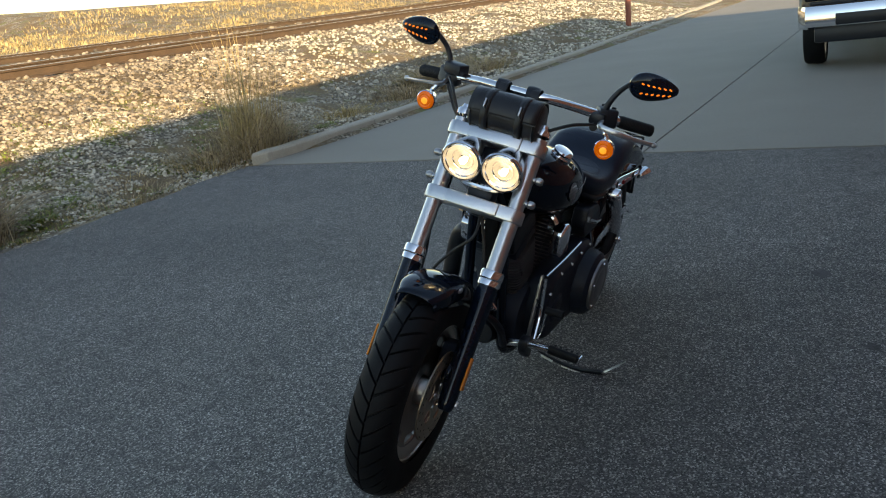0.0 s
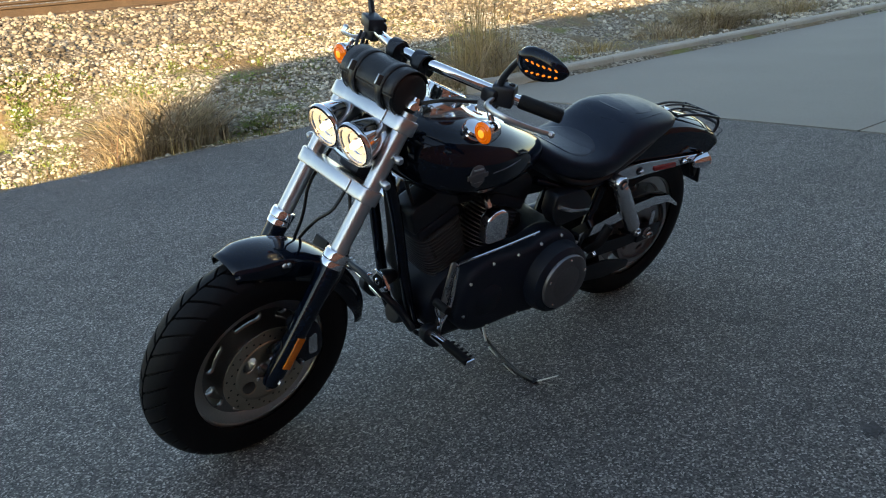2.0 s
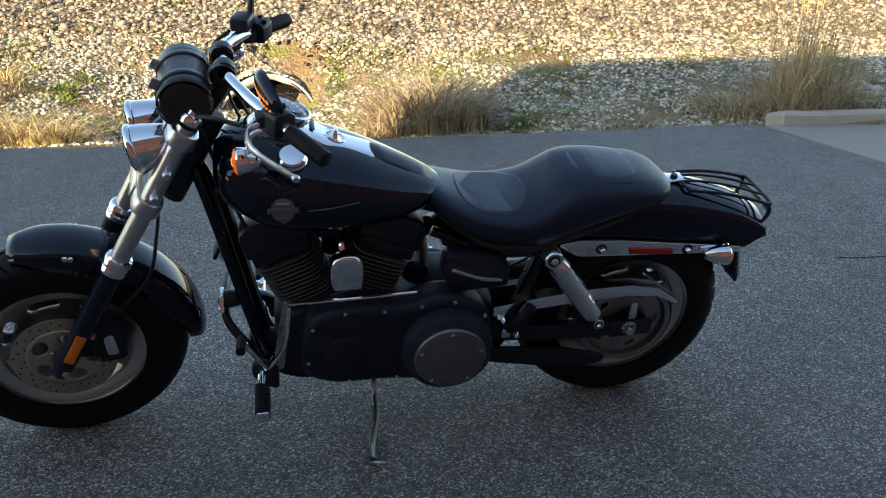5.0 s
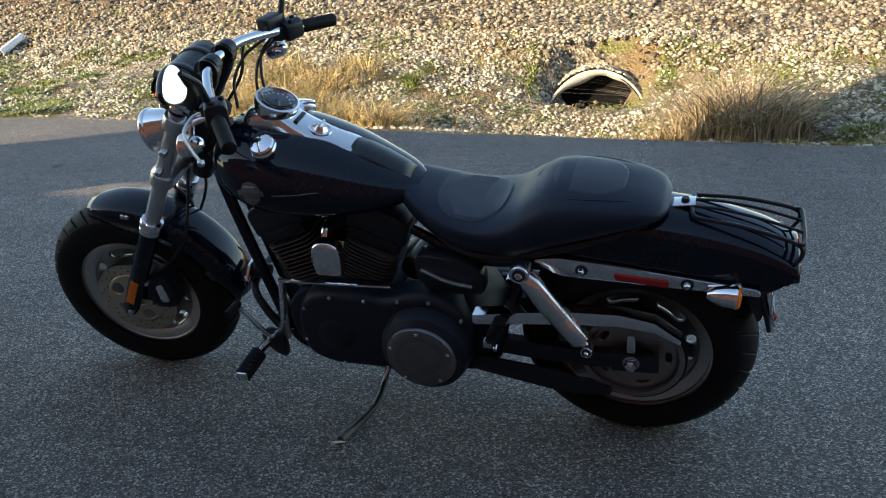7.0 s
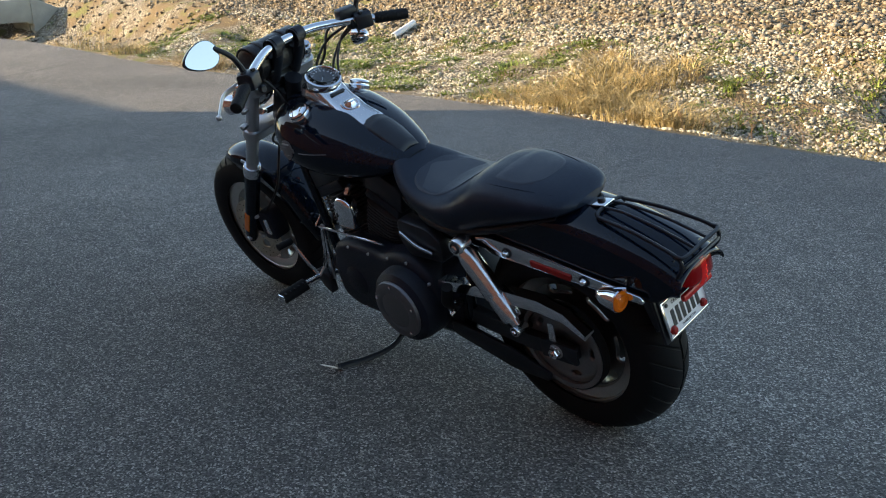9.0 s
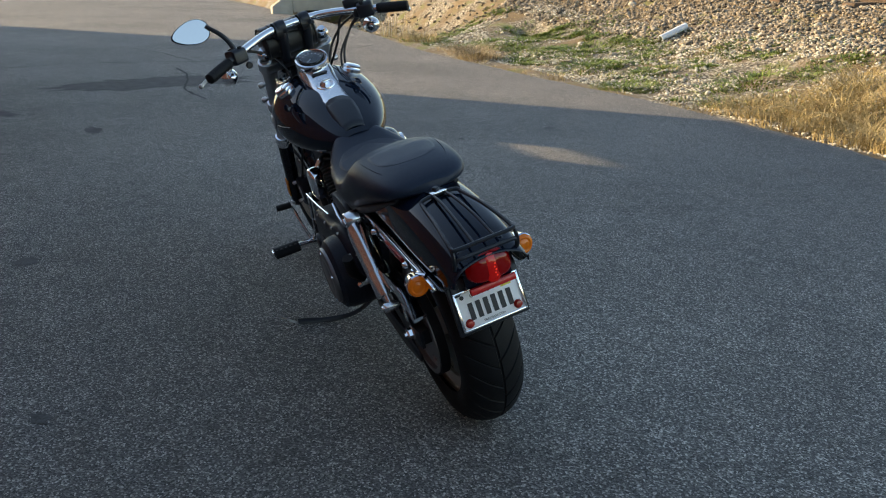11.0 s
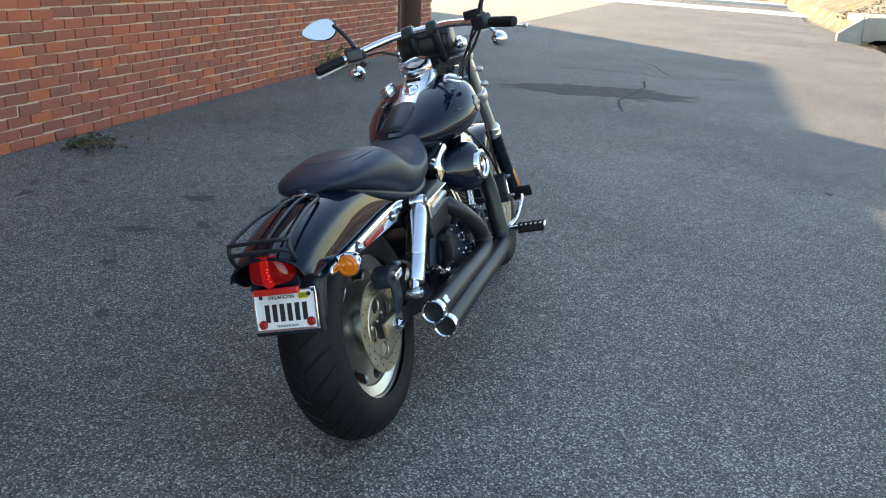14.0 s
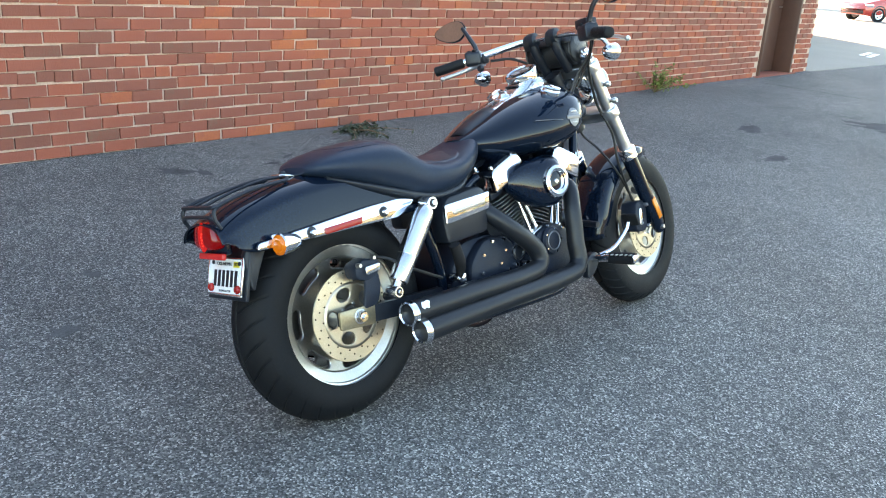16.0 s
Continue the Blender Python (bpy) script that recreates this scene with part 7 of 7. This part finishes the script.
part("chrome_band", tube([(0.575, 0.158, 0.585), (0.5, 0.164, 0.556), (0.43, 0.162, 0.543)], [0.012, 0.0125, 0.012], 12, 4, squash=0.6), CHROME, bl, "chrome trim band")

# ---- frame
BRONZE = material("dull_bronze_plate", (0.36, 0.30, 0.2), 0.38, 0.9, vary=0.2)
for s in (-1, 1):
    part("frame_tube", tube([(1.24, s * 0.02, 0.86), (1.2, s * 0.055, 0.72), (1.13, s * 0.065, 0.4), (1.09, s * 0.07, 0.25), (1.03, s * 0.075, 0.19), (0.9, s * 0.08, 0.178), (0.5, s * 0.08, 0.185), (0.4, s * 0.09, 0.25), (0.36, s * 0.11, 0.4), (0.3, s * 0.11, 0.58)], 0.0175, 14, 6), PAINT, BIKE, "gloss black frame tube")
    part("rear_frame", tube([(0.62, s * 0.07, 0.66), (0.45, s * 0.1, 0.6), (0.3, s * 0.118, 0.605), (0.15, s * 0.12, 0.61)], 0.015, 12, 5), PAINT, BIKE)
    # swing arm
    part("swing_arm", loft([[V((x, s * (y + dy), z + dz)) for dy, dz in ((-0.014, -h), (0.014, -h), (0.014, h), (-0.014, h))] for x, y, z, h in ((0.5, 0.085, 0.3, 0.026), (0.3, 0.106, 0.302, 0.028), (0.12, 0.119 + 0.0065 * s, 0.31, 0.026), (-0.02, 0.119 + 0.0065 * s, 0.316, 0.025), (-0.06, 0.119 + 0.0065 * s, 0.318, 0.022))]), SATIN, BIKE, "black swing arm")
    part("axle_plate", prism(round_poly([(-0.075, 0.29), (0.055, 0.284), (0.06, 0.346), (-0.075, 0.346)], 0.008), 0.010, Matrix.Translation((0, 0.0065 + s * 0.136, 0)), 0.002), BRONZE if s < 0 else SATIN, BIKE)
    nut = part("axle_nut", lathe([(0, 0.028), (0.007, 0.028), (0.008, 0.02), (0.016, 0.02), (0.018, 0.015), (0.018, 0.0)], aim((0, 0.0065 + s * 0.139, 0.318), (0, s, 0)), seg=6), CHROME, BIKE)
    part("axle_washer", lathe([(0.018, 0.004), (0.023, 0.003), (0.024, 0)], aim((0, 0.0065 + s * 0.139, 0.318), (0, s, 0)), seg=20), STEEL, nut)
    # shock absorber
    a, b = V((0.290, s * 0.168, 0.616)), V((0.117, s * 0.162, 0.370))
    d = (b - a).normalized()
    ln = (b - a).length
    sh = part("shock_absorber", lathe([(0.0, 0.010), (0.017, 0.010), (0.026, 0.022), (0.0315, 0.042), (0.033, 0.06), (0.0325, ln * 0.6), (0.0305, ln * 0.602), (0.0305, ln * 0.604), (0.0315, ln * 0.612), (0.031, ln * 0.86), (0.03, ln * 0.885), (0.016, ln * 0.89), (0.014, ln), (0, ln)], aim(a, d), 32), DASHCHROME, BIKE, "chrome-covered shock absorber")
    for q, rr in ((a, 0.028 if s > 0 else 0.021), (b, 0.018)):
        part("shock_eye", lathe([(0, -0.022), (rr, -0.022), (rr, 0.020), (rr * 0.9, 0.024), (rr * 0.68, 0.024), (rr * 0.66, 0.019), (0, 0.019)], aim(q, (0, s, 0)), 28), DASHCHROME, sh)
        part("eye_washer", lathe([(rr * 0.62, 0.0195), (rr * 0.62, 0.022), (0, 0.022)], aim(q, (0, s, 0)), 24), SATIN, sh)
        part("eye_bolt", lathe([(rr * 0.42, 0.020), (rr * 0.42, 0.028), (rr * 0.3, 0.031), (0, 0.031)], aim(q, (0, s, 0)), 6), CHROME, sh)
    part("shock_mount", tube([(0.297, s * 0.11, 0.622), (0.297, s * 0.165, 0.622)], 0.014, 12, 1), SATIN, sh)
    part("shock_mount", tube([(0.126, s * 0.11, 0.35), (0.123, s * 0.162, 0.364)], 0.014, 12, 1), SATIN, sh)
    # passenger peg, folded up
    pg = part("passenger_peg", tube([(0.392, s * 0.17, 0.365), (0.372, s * 0.2, 0.41), (0.345, s * 0.21, 0.475)], [0.012, 0.019, 0.018], 14, 4), GRIPRUB, BIKE, "folded rubber passenger peg")
    part("peg_bracket", box((0.03, 0.06, 0.03), pose(0.4, s * 0.15, 0.355), 0.006), CHROME, pg)
    part("peg_bolt", lathe([(0, 0.014), (0.008, 0.013), (0.010, 0)], aim((0.372, s * 0.185, 0.36), (0, s, -0.4)), 12), CHROME, pg)
    # forward foot peg
    q = V((1.105, s * 0.235, 0.29))
    fp = part("foot_peg", tube([q + V((0, s * 0.02, 0)), q + V((0.0, s * 0.125, 0.0))], 0.025, 16, 1, squash=0.6), GRIPRUB, BIKE, "rubber-covered foot peg")
    rib = None
    for k in range(5):
        rib = box((0.036, 0.008, 0.004), Matrix.Translation(q + V((0, s * (0.035 + 0.02 * k), 0.0145))), 0.001, bm=rib, segs=1)
    part("peg_ribs", rib, STEEL if s < 0 else GRIPRUB, fp)
    part("peg_end", box((0.034, 0.01, 0.03), Matrix.Translation(q + V((0, s * 0.13, 0))), 0.005), CHROME, fp)
    part("control_bracket", prism(round_poly([(1.06, 0.21), (1.1, 0.225), (1.135, 0.265), (1.135, 0.305), (1.1, 0.31), (1.06, 0.29)], 0.015), 0.03, Matrix.Translation((0, s * 0.165, 0)), 0.006), SATIN, BIKE, "black forward control bracket")
    part("control_arm", tube([(1.09, s * 0.08, 0.25), (1.105, s * 0.16, 0.28), (1.105, s * 0.26, 0.29)], 0.014, 12, 3), CHROME, BIKE)
# shift lever, left; brake pedal, right
sl = part("shift_lever", tube([(1.09, 0.2, 0.31), (1.11, 0.215, 0.36), (1.14, 0.225, 0.42), (1.15, 0.235, 0.45)], 0.0075, 10, 5, squash=0.7), CHROME, BIKE, "chrome shift lever")
part("shift_toe", tube([(1.15, 0.23, 0.452), (1.152, 0.29, 0.455)], 0.013, 12, 1), GRIPRUB, sl)
part("shift_heel", tube([(1.09, 0.19, 0.3), (1.04, 0.18, 0.37), (1.02, 0.17, 0.5)], 0.006, 8, 3), CHROME, sl)
bp = part("brake_pedal", tube([(1.1, -0.21, 0.3), (1.16, -0.235, 0.32), (1.215, -0.255, 0.375), (1.23, -0.26, 0.405)], 0.0085, 10, 5), CHROME, BIKE, "chrome brake pedal")
part("pedal_pad", box((0.014, 0.07, 0.05), pose(1.235, -0.268, 0.415, 0, -24, 0), 0.006), GRIPRUB, bp, "rubber pad")
part("control_link", tube([(1.2, -0.14, 0.40), (1.205, -0.05, 0.405), (1.2, 0.05, 0.385), (1.16, 0.085, 0.33), (1.11, 0.09, 0.25)], [0.012, 0.013, 0.012, 0.014, 0.014], 10, 5), SATIN, BIKE, "black bracket across the front of the frame")
# black panel added to darken the open gap ahead of the engine
part("downtube_fill", loft([[V((x + dx, dy, z)) for dx, dy in ((-0.02, -0.022), (0.0, -0.022), (0.006, 0.0), (0.0, 0.022), (-0.02, 0.022))] for x, z in ((1.195, 0.78), (1.16, 0.6), (1.125, 0.42), (1.1, 0.3))]), RUBBER, BIKE, "added black panel filling the dark gap between the front frame tubes")
# front frame guard tubes and plates seen from the left
part("cover_end", prism(round_poly([(1.075, 0.27), (1.06, 0.38), (1.035, 0.515), (1.015, 0.51), (1.03, 0.39), (1.045, 0.27)], 0.012), 0.010, Matrix.Translation((0, 0.158, 0)), 0.004), STEEL, BIKE, "thin bright cover end")
hm = Matrix.Translation((1.207, 0.022, 0.432)) @ Matrix.Rotation(radians(90), 4, "Z")
hb = part("front_horn", lathe([(0, -0.06), (0.018, -0.06), (0.024, -0.04), (0.028, -0.02), (0.026, -0.006), (0, -0.006)], aim((1.207, 0.022, 0.432), (1, 0, 0)), 24), SATIN, BIKE, "black horn with a diamond-shaped chrome bezel")
part("bezel", prism(round_poly([(-0.058, -0.006), (-0.016, 0.031), (0.02, 0.031), (0.06, -0.008), (0.02, -0.036), (-0.016, -0.036)], 0.006), 0.010, hm, 0.002), CHROME, hb, "diamond chrome bezel")
part("bezel_inset", prism(round_poly([(-0.026, -0.004), (-0.008, 0.021), (0.016, 0.021), (0.032, -0.005), (0.014, -0.026), (-0.01, -0.026)], 0.004), 0.013, hm, 0.001), RUBBER, hb)
for y, r in ((0.025, 0.012), (-0.022, 0.005), (0.068, 0.005)):
    part("bezel_boss", lathe([(0, 0.014), (r * 0.7, 0.0125), (r, 0.009), (r, 0.0)], aim((1.207, y, 0.429), (1, 0, 0)), 16), CHROME, hb)

# belt, guards
part("belt_guard", loft([[V((x, y, z)) for y, z in ((0.122, z0), (0.162, z0), (0.165, z0 - 0.008), (0.165, z0 - h), (0.16, z0 - h), (0.158, z0 - 0.012), (0.122, z0 - 0.006))] for x, z0, h in ((0.44, 0.444, 0.03), (0.3, 0.468, 0.036), (0.15, 0.487, 0.038), (0.03, 0.492, 0.036), (-0.06, 0.476, 0.028), (-0.13, 0.425, 0.012))]), CHROME, BIKE, "chrome belt guard")
belt = []
for k in range(40):
    a = radians(100 + 165 * k / 39)
    belt.append(V((0.146 * math.cos(a), 0.107, 0.318 + 0.146 * math.sin(a))))
path = [V((0.55, 0.107, 0.395)), *belt, V((0.55, 0.107, 0.255))]
rings = []
for i, p in enumerate(path):
    d = (path[min(i + 1, len(path) - 1)] - path[max(i - 1, 0)]).normalized()
    nrm = V((-d.z, 0, d.x))
    rings.append([p + nrm * 0.003 + V((0, -0.014, 0)), p + nrm * 0.003 + V((0, 0.014, 0)), p - nrm * 0.003 + V((0, 0.014, 0)), p - nrm * 0.003 + V((0, -0.014, 0))])
part("drive_belt", loft(rings), GRIPRUB, BIKE, "black toothed drive belt")
part("lower_guard", prism(round_poly([(0.46, 0.215), (0.2, 0.165), (0.06, 0.17), (0.05, 0.2), (0.2, 0.245), (0.46, 0.27)], 0.02), 0.012, Matrix.Translation((0, 0.128, 0)), 0.004), SATIN, BIKE, "black lower belt guard")
part("guard_tab", prism(round_poly([(0.008, 0.36), (0.032, 0.36), (0.03, 0.42), (0.01, 0.42)], 0.005), 0.006, Matrix.Translation((-0.02, 0.152, 0)), 0.001), CHROME, BIKE)

# rear caliper, right
c = V((0.035, -0.115, 0.452))
cal = part("rear_caliper", prism(round_poly([(-0.04, -0.022), (0.0, -0.035), (0.05, -0.018), (0.055, 0.022), (0.0, 0.035), (-0.042, 0.02)], 0.015), 0.06, Matrix.Translation(c), 0.009), WRINKLE, BIKE, "black rear brake caliper")
part("caliper_cover", prism(round_poly([(-0.01, -0.014), (0.045, -0.006), (0.045, 0.016), (-0.012, 0.012)], 0.009), 0.01, Matrix.Translation(c + V((0, -0.037, 0))), 0.003), CHROME, cal)
part("caliper_arm", prism(round_poly([(0.015, 0.335), (0.07, 0.34), (0.09, 0.39), (0.085, 0.44), (0.03, 0.44), (0.03, 0.4)], 0.016), 0.012, Matrix.Translation((0, -0.132, 0)), 0.004), WRINKLE, cal)
part("brake_hose", tube([c + V((0.05, -0.01, 0.03)), (0.12, -0.15, 0.47), (0.22, -0.14, 0.42), (0.36, -0.12, 0.36)], 0.005, 8, 6), CABLE, cal)
for dx, dz in ((-0.035, 0.02), (0.02, 0.035)):
    part("caliper_bolt", lathe([(0, 0.016), (0.006, 0.016), (0.008, 0.01), (0.008, 0)], aim(c + V((dx, -0.034, dz)), (0, -1, 0)), 6), STEEL, cal)

# side stand
st = part("side_stand", tube([(0.765, 0.05, 0.17), (0.776, 0.085, 0.105), (0.776, 0.175, 0.07), (0.798, 0.29, 0.078), (0.808, 0.345, 0.092), (0.81, 0.39, 0.106)], [0.012, 0.010, 0.009, 0.012, 0.016, 0.016], 10, 5, squash=0.6), SATIN, BIKE, "black and bright side stand, down")
part("stand_foot", loft([[V((0.808 + dx - 0.012 * t, 0.385 + 0.078 * t, 0.099 + 0.076 * t + dz)) for dx, dz in ((-w, 0.0), (0, -0.003), (w, 0.0), (0, 0.003))] for t, w in ((0.0, 0.012), (0.25, 0.015), (0.7, 0.013), (1.0, 0.007))]), ALU, st, "worn bright foot")
part("stand_edge", tube([(0.786, 0.14, 0.073), (0.79, 0.19, 0.066)], 0.0045, 6, 4), ALU, st)
part("stand_edge", tube([(0.80, 0.23, 0.066), (0.814, 0.31, 0.074)], 0.003, 6, 4), ALU, st)
part("stand_spring", tube([(0.765, 0.06, 0.14), (0.784, 0.12, 0.085)], 0.005, 8, 1), STEEL, st)


# ---------------------------------------------------------------- vehicles in the distance
def road_wheel(parent, x, y, r, w):
    ob = part("wheel", lathe([(r - 0.1, -w / 2), (r - 0.02, -w / 2), (r, -w / 2 + 0.03), (r, w / 2 - 0.03), (r - 0.02, w / 2), (r - 0.1, w / 2)], aim((x, y, r), Y), 36, closed=True), RUBBER, parent, "black tyre")
    part("rim", lathe([(0, -w * 0.3), (r * 0.3, -w * 0.32), (r * 0.6, -w * 0.42), (r - 0.1, -w * 0.46), (r - 0.1, w * 0.46), (r * 0.6, w * 0.42), (r * 0.3, w * 0.32), (0, w * 0.3)], aim((x, y, r), Y), 24), ALU, ob)


def pickup(m):
    t = thing("pickup_truck", "dark full-size pickup truck with a chrome front bumper", "truck", m)
    part("body", loft([[V((x, y, z)) for y, z in ((-w, 0.62), (-w, zt - 0.12), (-w + 0.1, zt), (w - 0.1, zt), (w, zt - 0.12), (w, 0.62))] for x, w, zt in ((2.75, 0.93, 1.08), (2.7, 0.98, 1.16), (1.4, 1.0, 1.22), (1.35, 1.0, 1.22), (-2.8, 1.0, 1.3), (-2.85, 0.97, 1.25))]), TRUCKPAINT, t)
    part("cab", loft([[V((x, y, z)) for y, z in ((-w, 1.2), (-w + 0.16, zt), (w - 0.16, zt), (w, 1.2))] for x, w, zt in ((1.5, 0.95, 1.25), (0.7, 0.95, 1.86), (-1.0, 0.95, 1.9), (-1.3, 0.95, 1.25))]), TRUCKPAINT, t)
    part("windscreen", loft([[V((x, y, z)) for y in (-yy, yy)] for x, z, yy in ((1.475, 1.29, 0.86), (0.76, 1.83, 0.74))], close=False), DARKGLASS, t)
    bmp = part("bumper", loft([[V((x, y, z)) for x, z in ((2.78 + b, 0.52), (2.88 + b, 0.55), (2.9 + b, 0.72), (2.86 + b, 0.8), (2.78 + b, 0.8))] for y, b in ((-1.0, -0.22), (-0.9, -0.05), (-0.5, 0.0), (0.5, 0.0), (0.9, -0.05), (1.0, -0.22))]), CHROME, t, "chrome front bumper")
    part("bumper_insert", box((0.03, 1.1, 0.14), pose(2.885, 0, 0.63), 0.01), SATIN, bmp)
    part("valance", box((0.1, 1.6, 0.18), pose(2.74, 0, 0.44), 0.02), SATIN, bmp, "black lower valance")
    # solid black bar put in for the shadow between bumper and grille
    part("bumper_shadow_gap", box((0.05, 1.7, 0.05), pose(2.80, 0, 0.83), 0.01), SATIN, bmp)
    gr_ = part("grille", box((0.06, 1.2, 0.28), pose(2.76, 0, 0.97), 0.02), SATIN, t)
    for k in range(4):
        part("grille_bar", box((0.03, 1.16, 0.025), pose(2.79, 0, 0.87 + 0.07 * k), 0.006), CHROME, gr_)
    for s in (-1, 1):
        part("headlight", box((0.08, 0.28, 0.24), pose(2.72, s * 0.78, 0.97), 0.03), DARKGLASS, t)
        for x in (1.85, -1.75):
            road_wheel(t, x, s * 0.86, 0.39, 0.26)
    return t


def hatchback(m):
    t = thing("car", "red hatchback parked on the pale concrete forecourt", "car", m)
    sec = lambda x, w, zb, zt: [V((x, y, z)) for y, z in ((-w + 0.04, zb), (-w, zb + 0.16), (-w, zt - 0.22), (-w + 0.07, zt), (w - 0.07, zt), (w, zt - 0.22), (w, zb + 0.16), (w - 0.04, zb))]
    part("body", loft([sec(2.08, 0.72, 0.36, 0.66), sec(2.0, 0.82, 0.26, 0.78), (sec(1.6, 0.87, 0.22, 0.9)), sec(0.9, 0.88, 0.22, 1.0), sec(-1.4, 0.88, 0.22, 1.02), sec(-1.95, 0.84, 0.28, 0.98), sec(-2.05, 0.76, 0.36, 0.86)]), REDPAINT, t, "red painted body")
    part("cabin", loft([[V((x, y, z)) for y, z in ((-w, 0.98), (-w + 0.2, zt), (w - 0.2, zt), (w, 0.98))] for x, w, zt in ((1.05, 0.82, 1.0), (0.35, 0.82, 1.44), (-1.3, 0.82, 1.46), (-1.95, 0.78, 1.0))]), REDPAINT, t)
    for s in (-1, 1):
        part("side_window", prism(round_poly([(0.85, 1.04), (0.3, 1.37), (-1.2, 1.39), (-1.65, 1.06)], 0.06), 0.02, pose(0, s * 0.745, 0, -s * 12, 0, 0) @ Matrix.Translation((0, 0, 0.01)), 0.004), DARKGLASS, t)
        part("headlight", prism(round_poly([(-0.22, -0.07), (0.16, -0.09), (0.2, 0.05), (-0.2, 0.07)], 0.04), 0.16, pose(1.82, s * 0.76, 0.7, 0, 0, -s * 18), 0.02), CHROME, t, "clear headlight")
        part("fog_light", lathe([(0, 0.02), (0.05, 0.018), (0.06, 0)], aim((2.04, s * 0.56, 0.42), (1, s * 0.3, 0)), 16), CHROME, t)
        for x in (1.28, -1.25):
            w = road_wheel(t, x, s * 0.79, 0.31, 0.2)
            part("wheel_arch", lathe([(0.33, -0.02), (0.375, -0.02), (0.375, 0.02), (0.33, 0.02)], aim((x, s * 0.87, 0.33), Y), 40, closed=True), SATIN, t, "dark wheel arch edge")
            # black discs on the rim stand in for the dark gaps between spokes
            for k in range(5):
                a = 2 * math.pi * k / 5
                part("spoke_gap", lathe([(0, 0.012), (0.034, 0.012), (0.036, 0)], aim((x + 0.125 * math.cos(a), s * 0.868, 0.31 + 0.125 * math.sin(a)), (0, s, 0)), 10), RUBBER, t)
    part("bumper", box((0.1, 1.5, 0.16), pose(2.03, 0, 0.4), 0.04), SATIN, t, "black lower bumper")
    part("windscreen", loft([[V((x, y, z)) for y in (-yy, yy)] for x, z, yy in ((1.02, 1.03, 0.72), (0.4, 1.42, 0.6))], close=False), DARKGLASS, t)
    return t


hatchback(pose(42.8, 13.0, road_z(29, 8) + 0.004, 0, 0, 150))

# nose towards the motorcycle
pickup(pose(-11.1, 1.0, road_z(0, 0.9), -SLOPE * 57.3 * -1, 0, 0))


# ---------------------------------------------------------------- bricks of the wall, last
PITCH_U, PITCH_Z, B_L, B_H = 0.2150, 0.0755, 0.2045, 0.0652


def brick_mesh(name, length, mat, seed):
    rng = np.random.default_rng(seed)
    bm = bmesh.new()
    bmesh.ops.create_cube(bm, size=1)
    bmesh.ops.scale(bm, vec=V((length, 0.05, B_H)), verts=bm.verts)
    bmesh.ops.bevel(bm, geom=[e for e in bm.edges if all(v.co.y < 0 for v in e.verts)], offset=0.004, segments=1, affect="EDGES")
    for v in bm.verts:
        v.co += V((rng.normal() * 0.0017, rng.normal() * 0.0008, rng.normal() * 0.0012))
    me = bpy.data.meshes.new(name)
    bm.to_mesh(me)
    bm.free()
    me.materials.append(mat)
    return me


STRETCH = [brick_mesh("brick", B_L + 0.004 * (k % 3 - 1), BRICK, k) for k in range(7)]
HEADER = [brick_mesh("brick", 0.0985, BRICK, 20 + k) for k in range(3)]
rng = np.random.default_rng(90)
near, far = [], []
for row in range(40):
    z = wz - 0.06 + PITCH_Z * (row + 0.5)
    heads = row % 7 == 0 and row > 0
    pitch = 0.1075 if heads else PITCH_U
    u = U0 + (0.5 if row % 2 else 0.0) * pitch
    while u < U1:
        length = 0.0985 if heads else B_L
        c = u + pitch / 2
        u += pitch
        if c - length / 2 < U0 or c + length / 2 > U1:
            continue
        if c + length / 2 > DOOR0 - 0.005 and c - length / 2 < DOOR1 + 0.005 and z < 2.35:
            continue
        item = (c + rng.normal() * 0.003, z + rng.normal() * 0.0022, -0.026 + rng.normal() * 0.0016, heads)
        if z < 1.35 and 0.6 < c < 5.2 and len(near) < 300:
            near.append(item)
        elif z < (1.8 if U_CUT < c < DOOR0 else 3.0):
            far.append(item)
for c, z, dy, heads in near:
    ob = new("brick", (HEADER if heads else STRETCH)[int(rng.integers(3 if heads else 7))])
    ob.parent = front
    ob.matrix_local = pose(c, dy + 0.037, z, 0, float(rng.normal() * 0.3), 0)
n = len(far)
cube = np.array([(-1, -1, -1), (1, -1, -1), (1, -1, 1), (-1, -1, 1), (-1, 1, -1), (1, 1, -1), (1, 1, 1), (-1, 1, 1)]) * 0.5
chamfer = np.array([(0.985, 1, 0.94)] * 4 + [(1, 1, 1)] * 4)
quads = np.array([(0, 1, 2, 3), (1, 5, 6, 2), (4, 0, 3, 7), (3, 2, 6, 7), (4, 5, 1, 0)])
sizes = np.array([(0.0985 if h else B_L, 0.05, B_H) for *_, h in far])
mid = np.array([(c, dy + 0.037, z) for c, z, dy, _ in far])
verts = (cube * chamfer)[None] * sizes[:, None] + mid[:, None] + rng.normal(size=(n, 8, 3)) * 0.0013
faces = (quads[None] + (np.arange(n) * 8)[:, None, None]).reshape(-1, 4)
me = bpy.data.meshes.new("brickwork")
me.from_pydata(verts.reshape(-1, 3).tolist(), [], faces.tolist())
me.materials.append(BRICKS)
ob = new("brickwork", me)
ob.parent = front
ob["kind"] = "stuff"
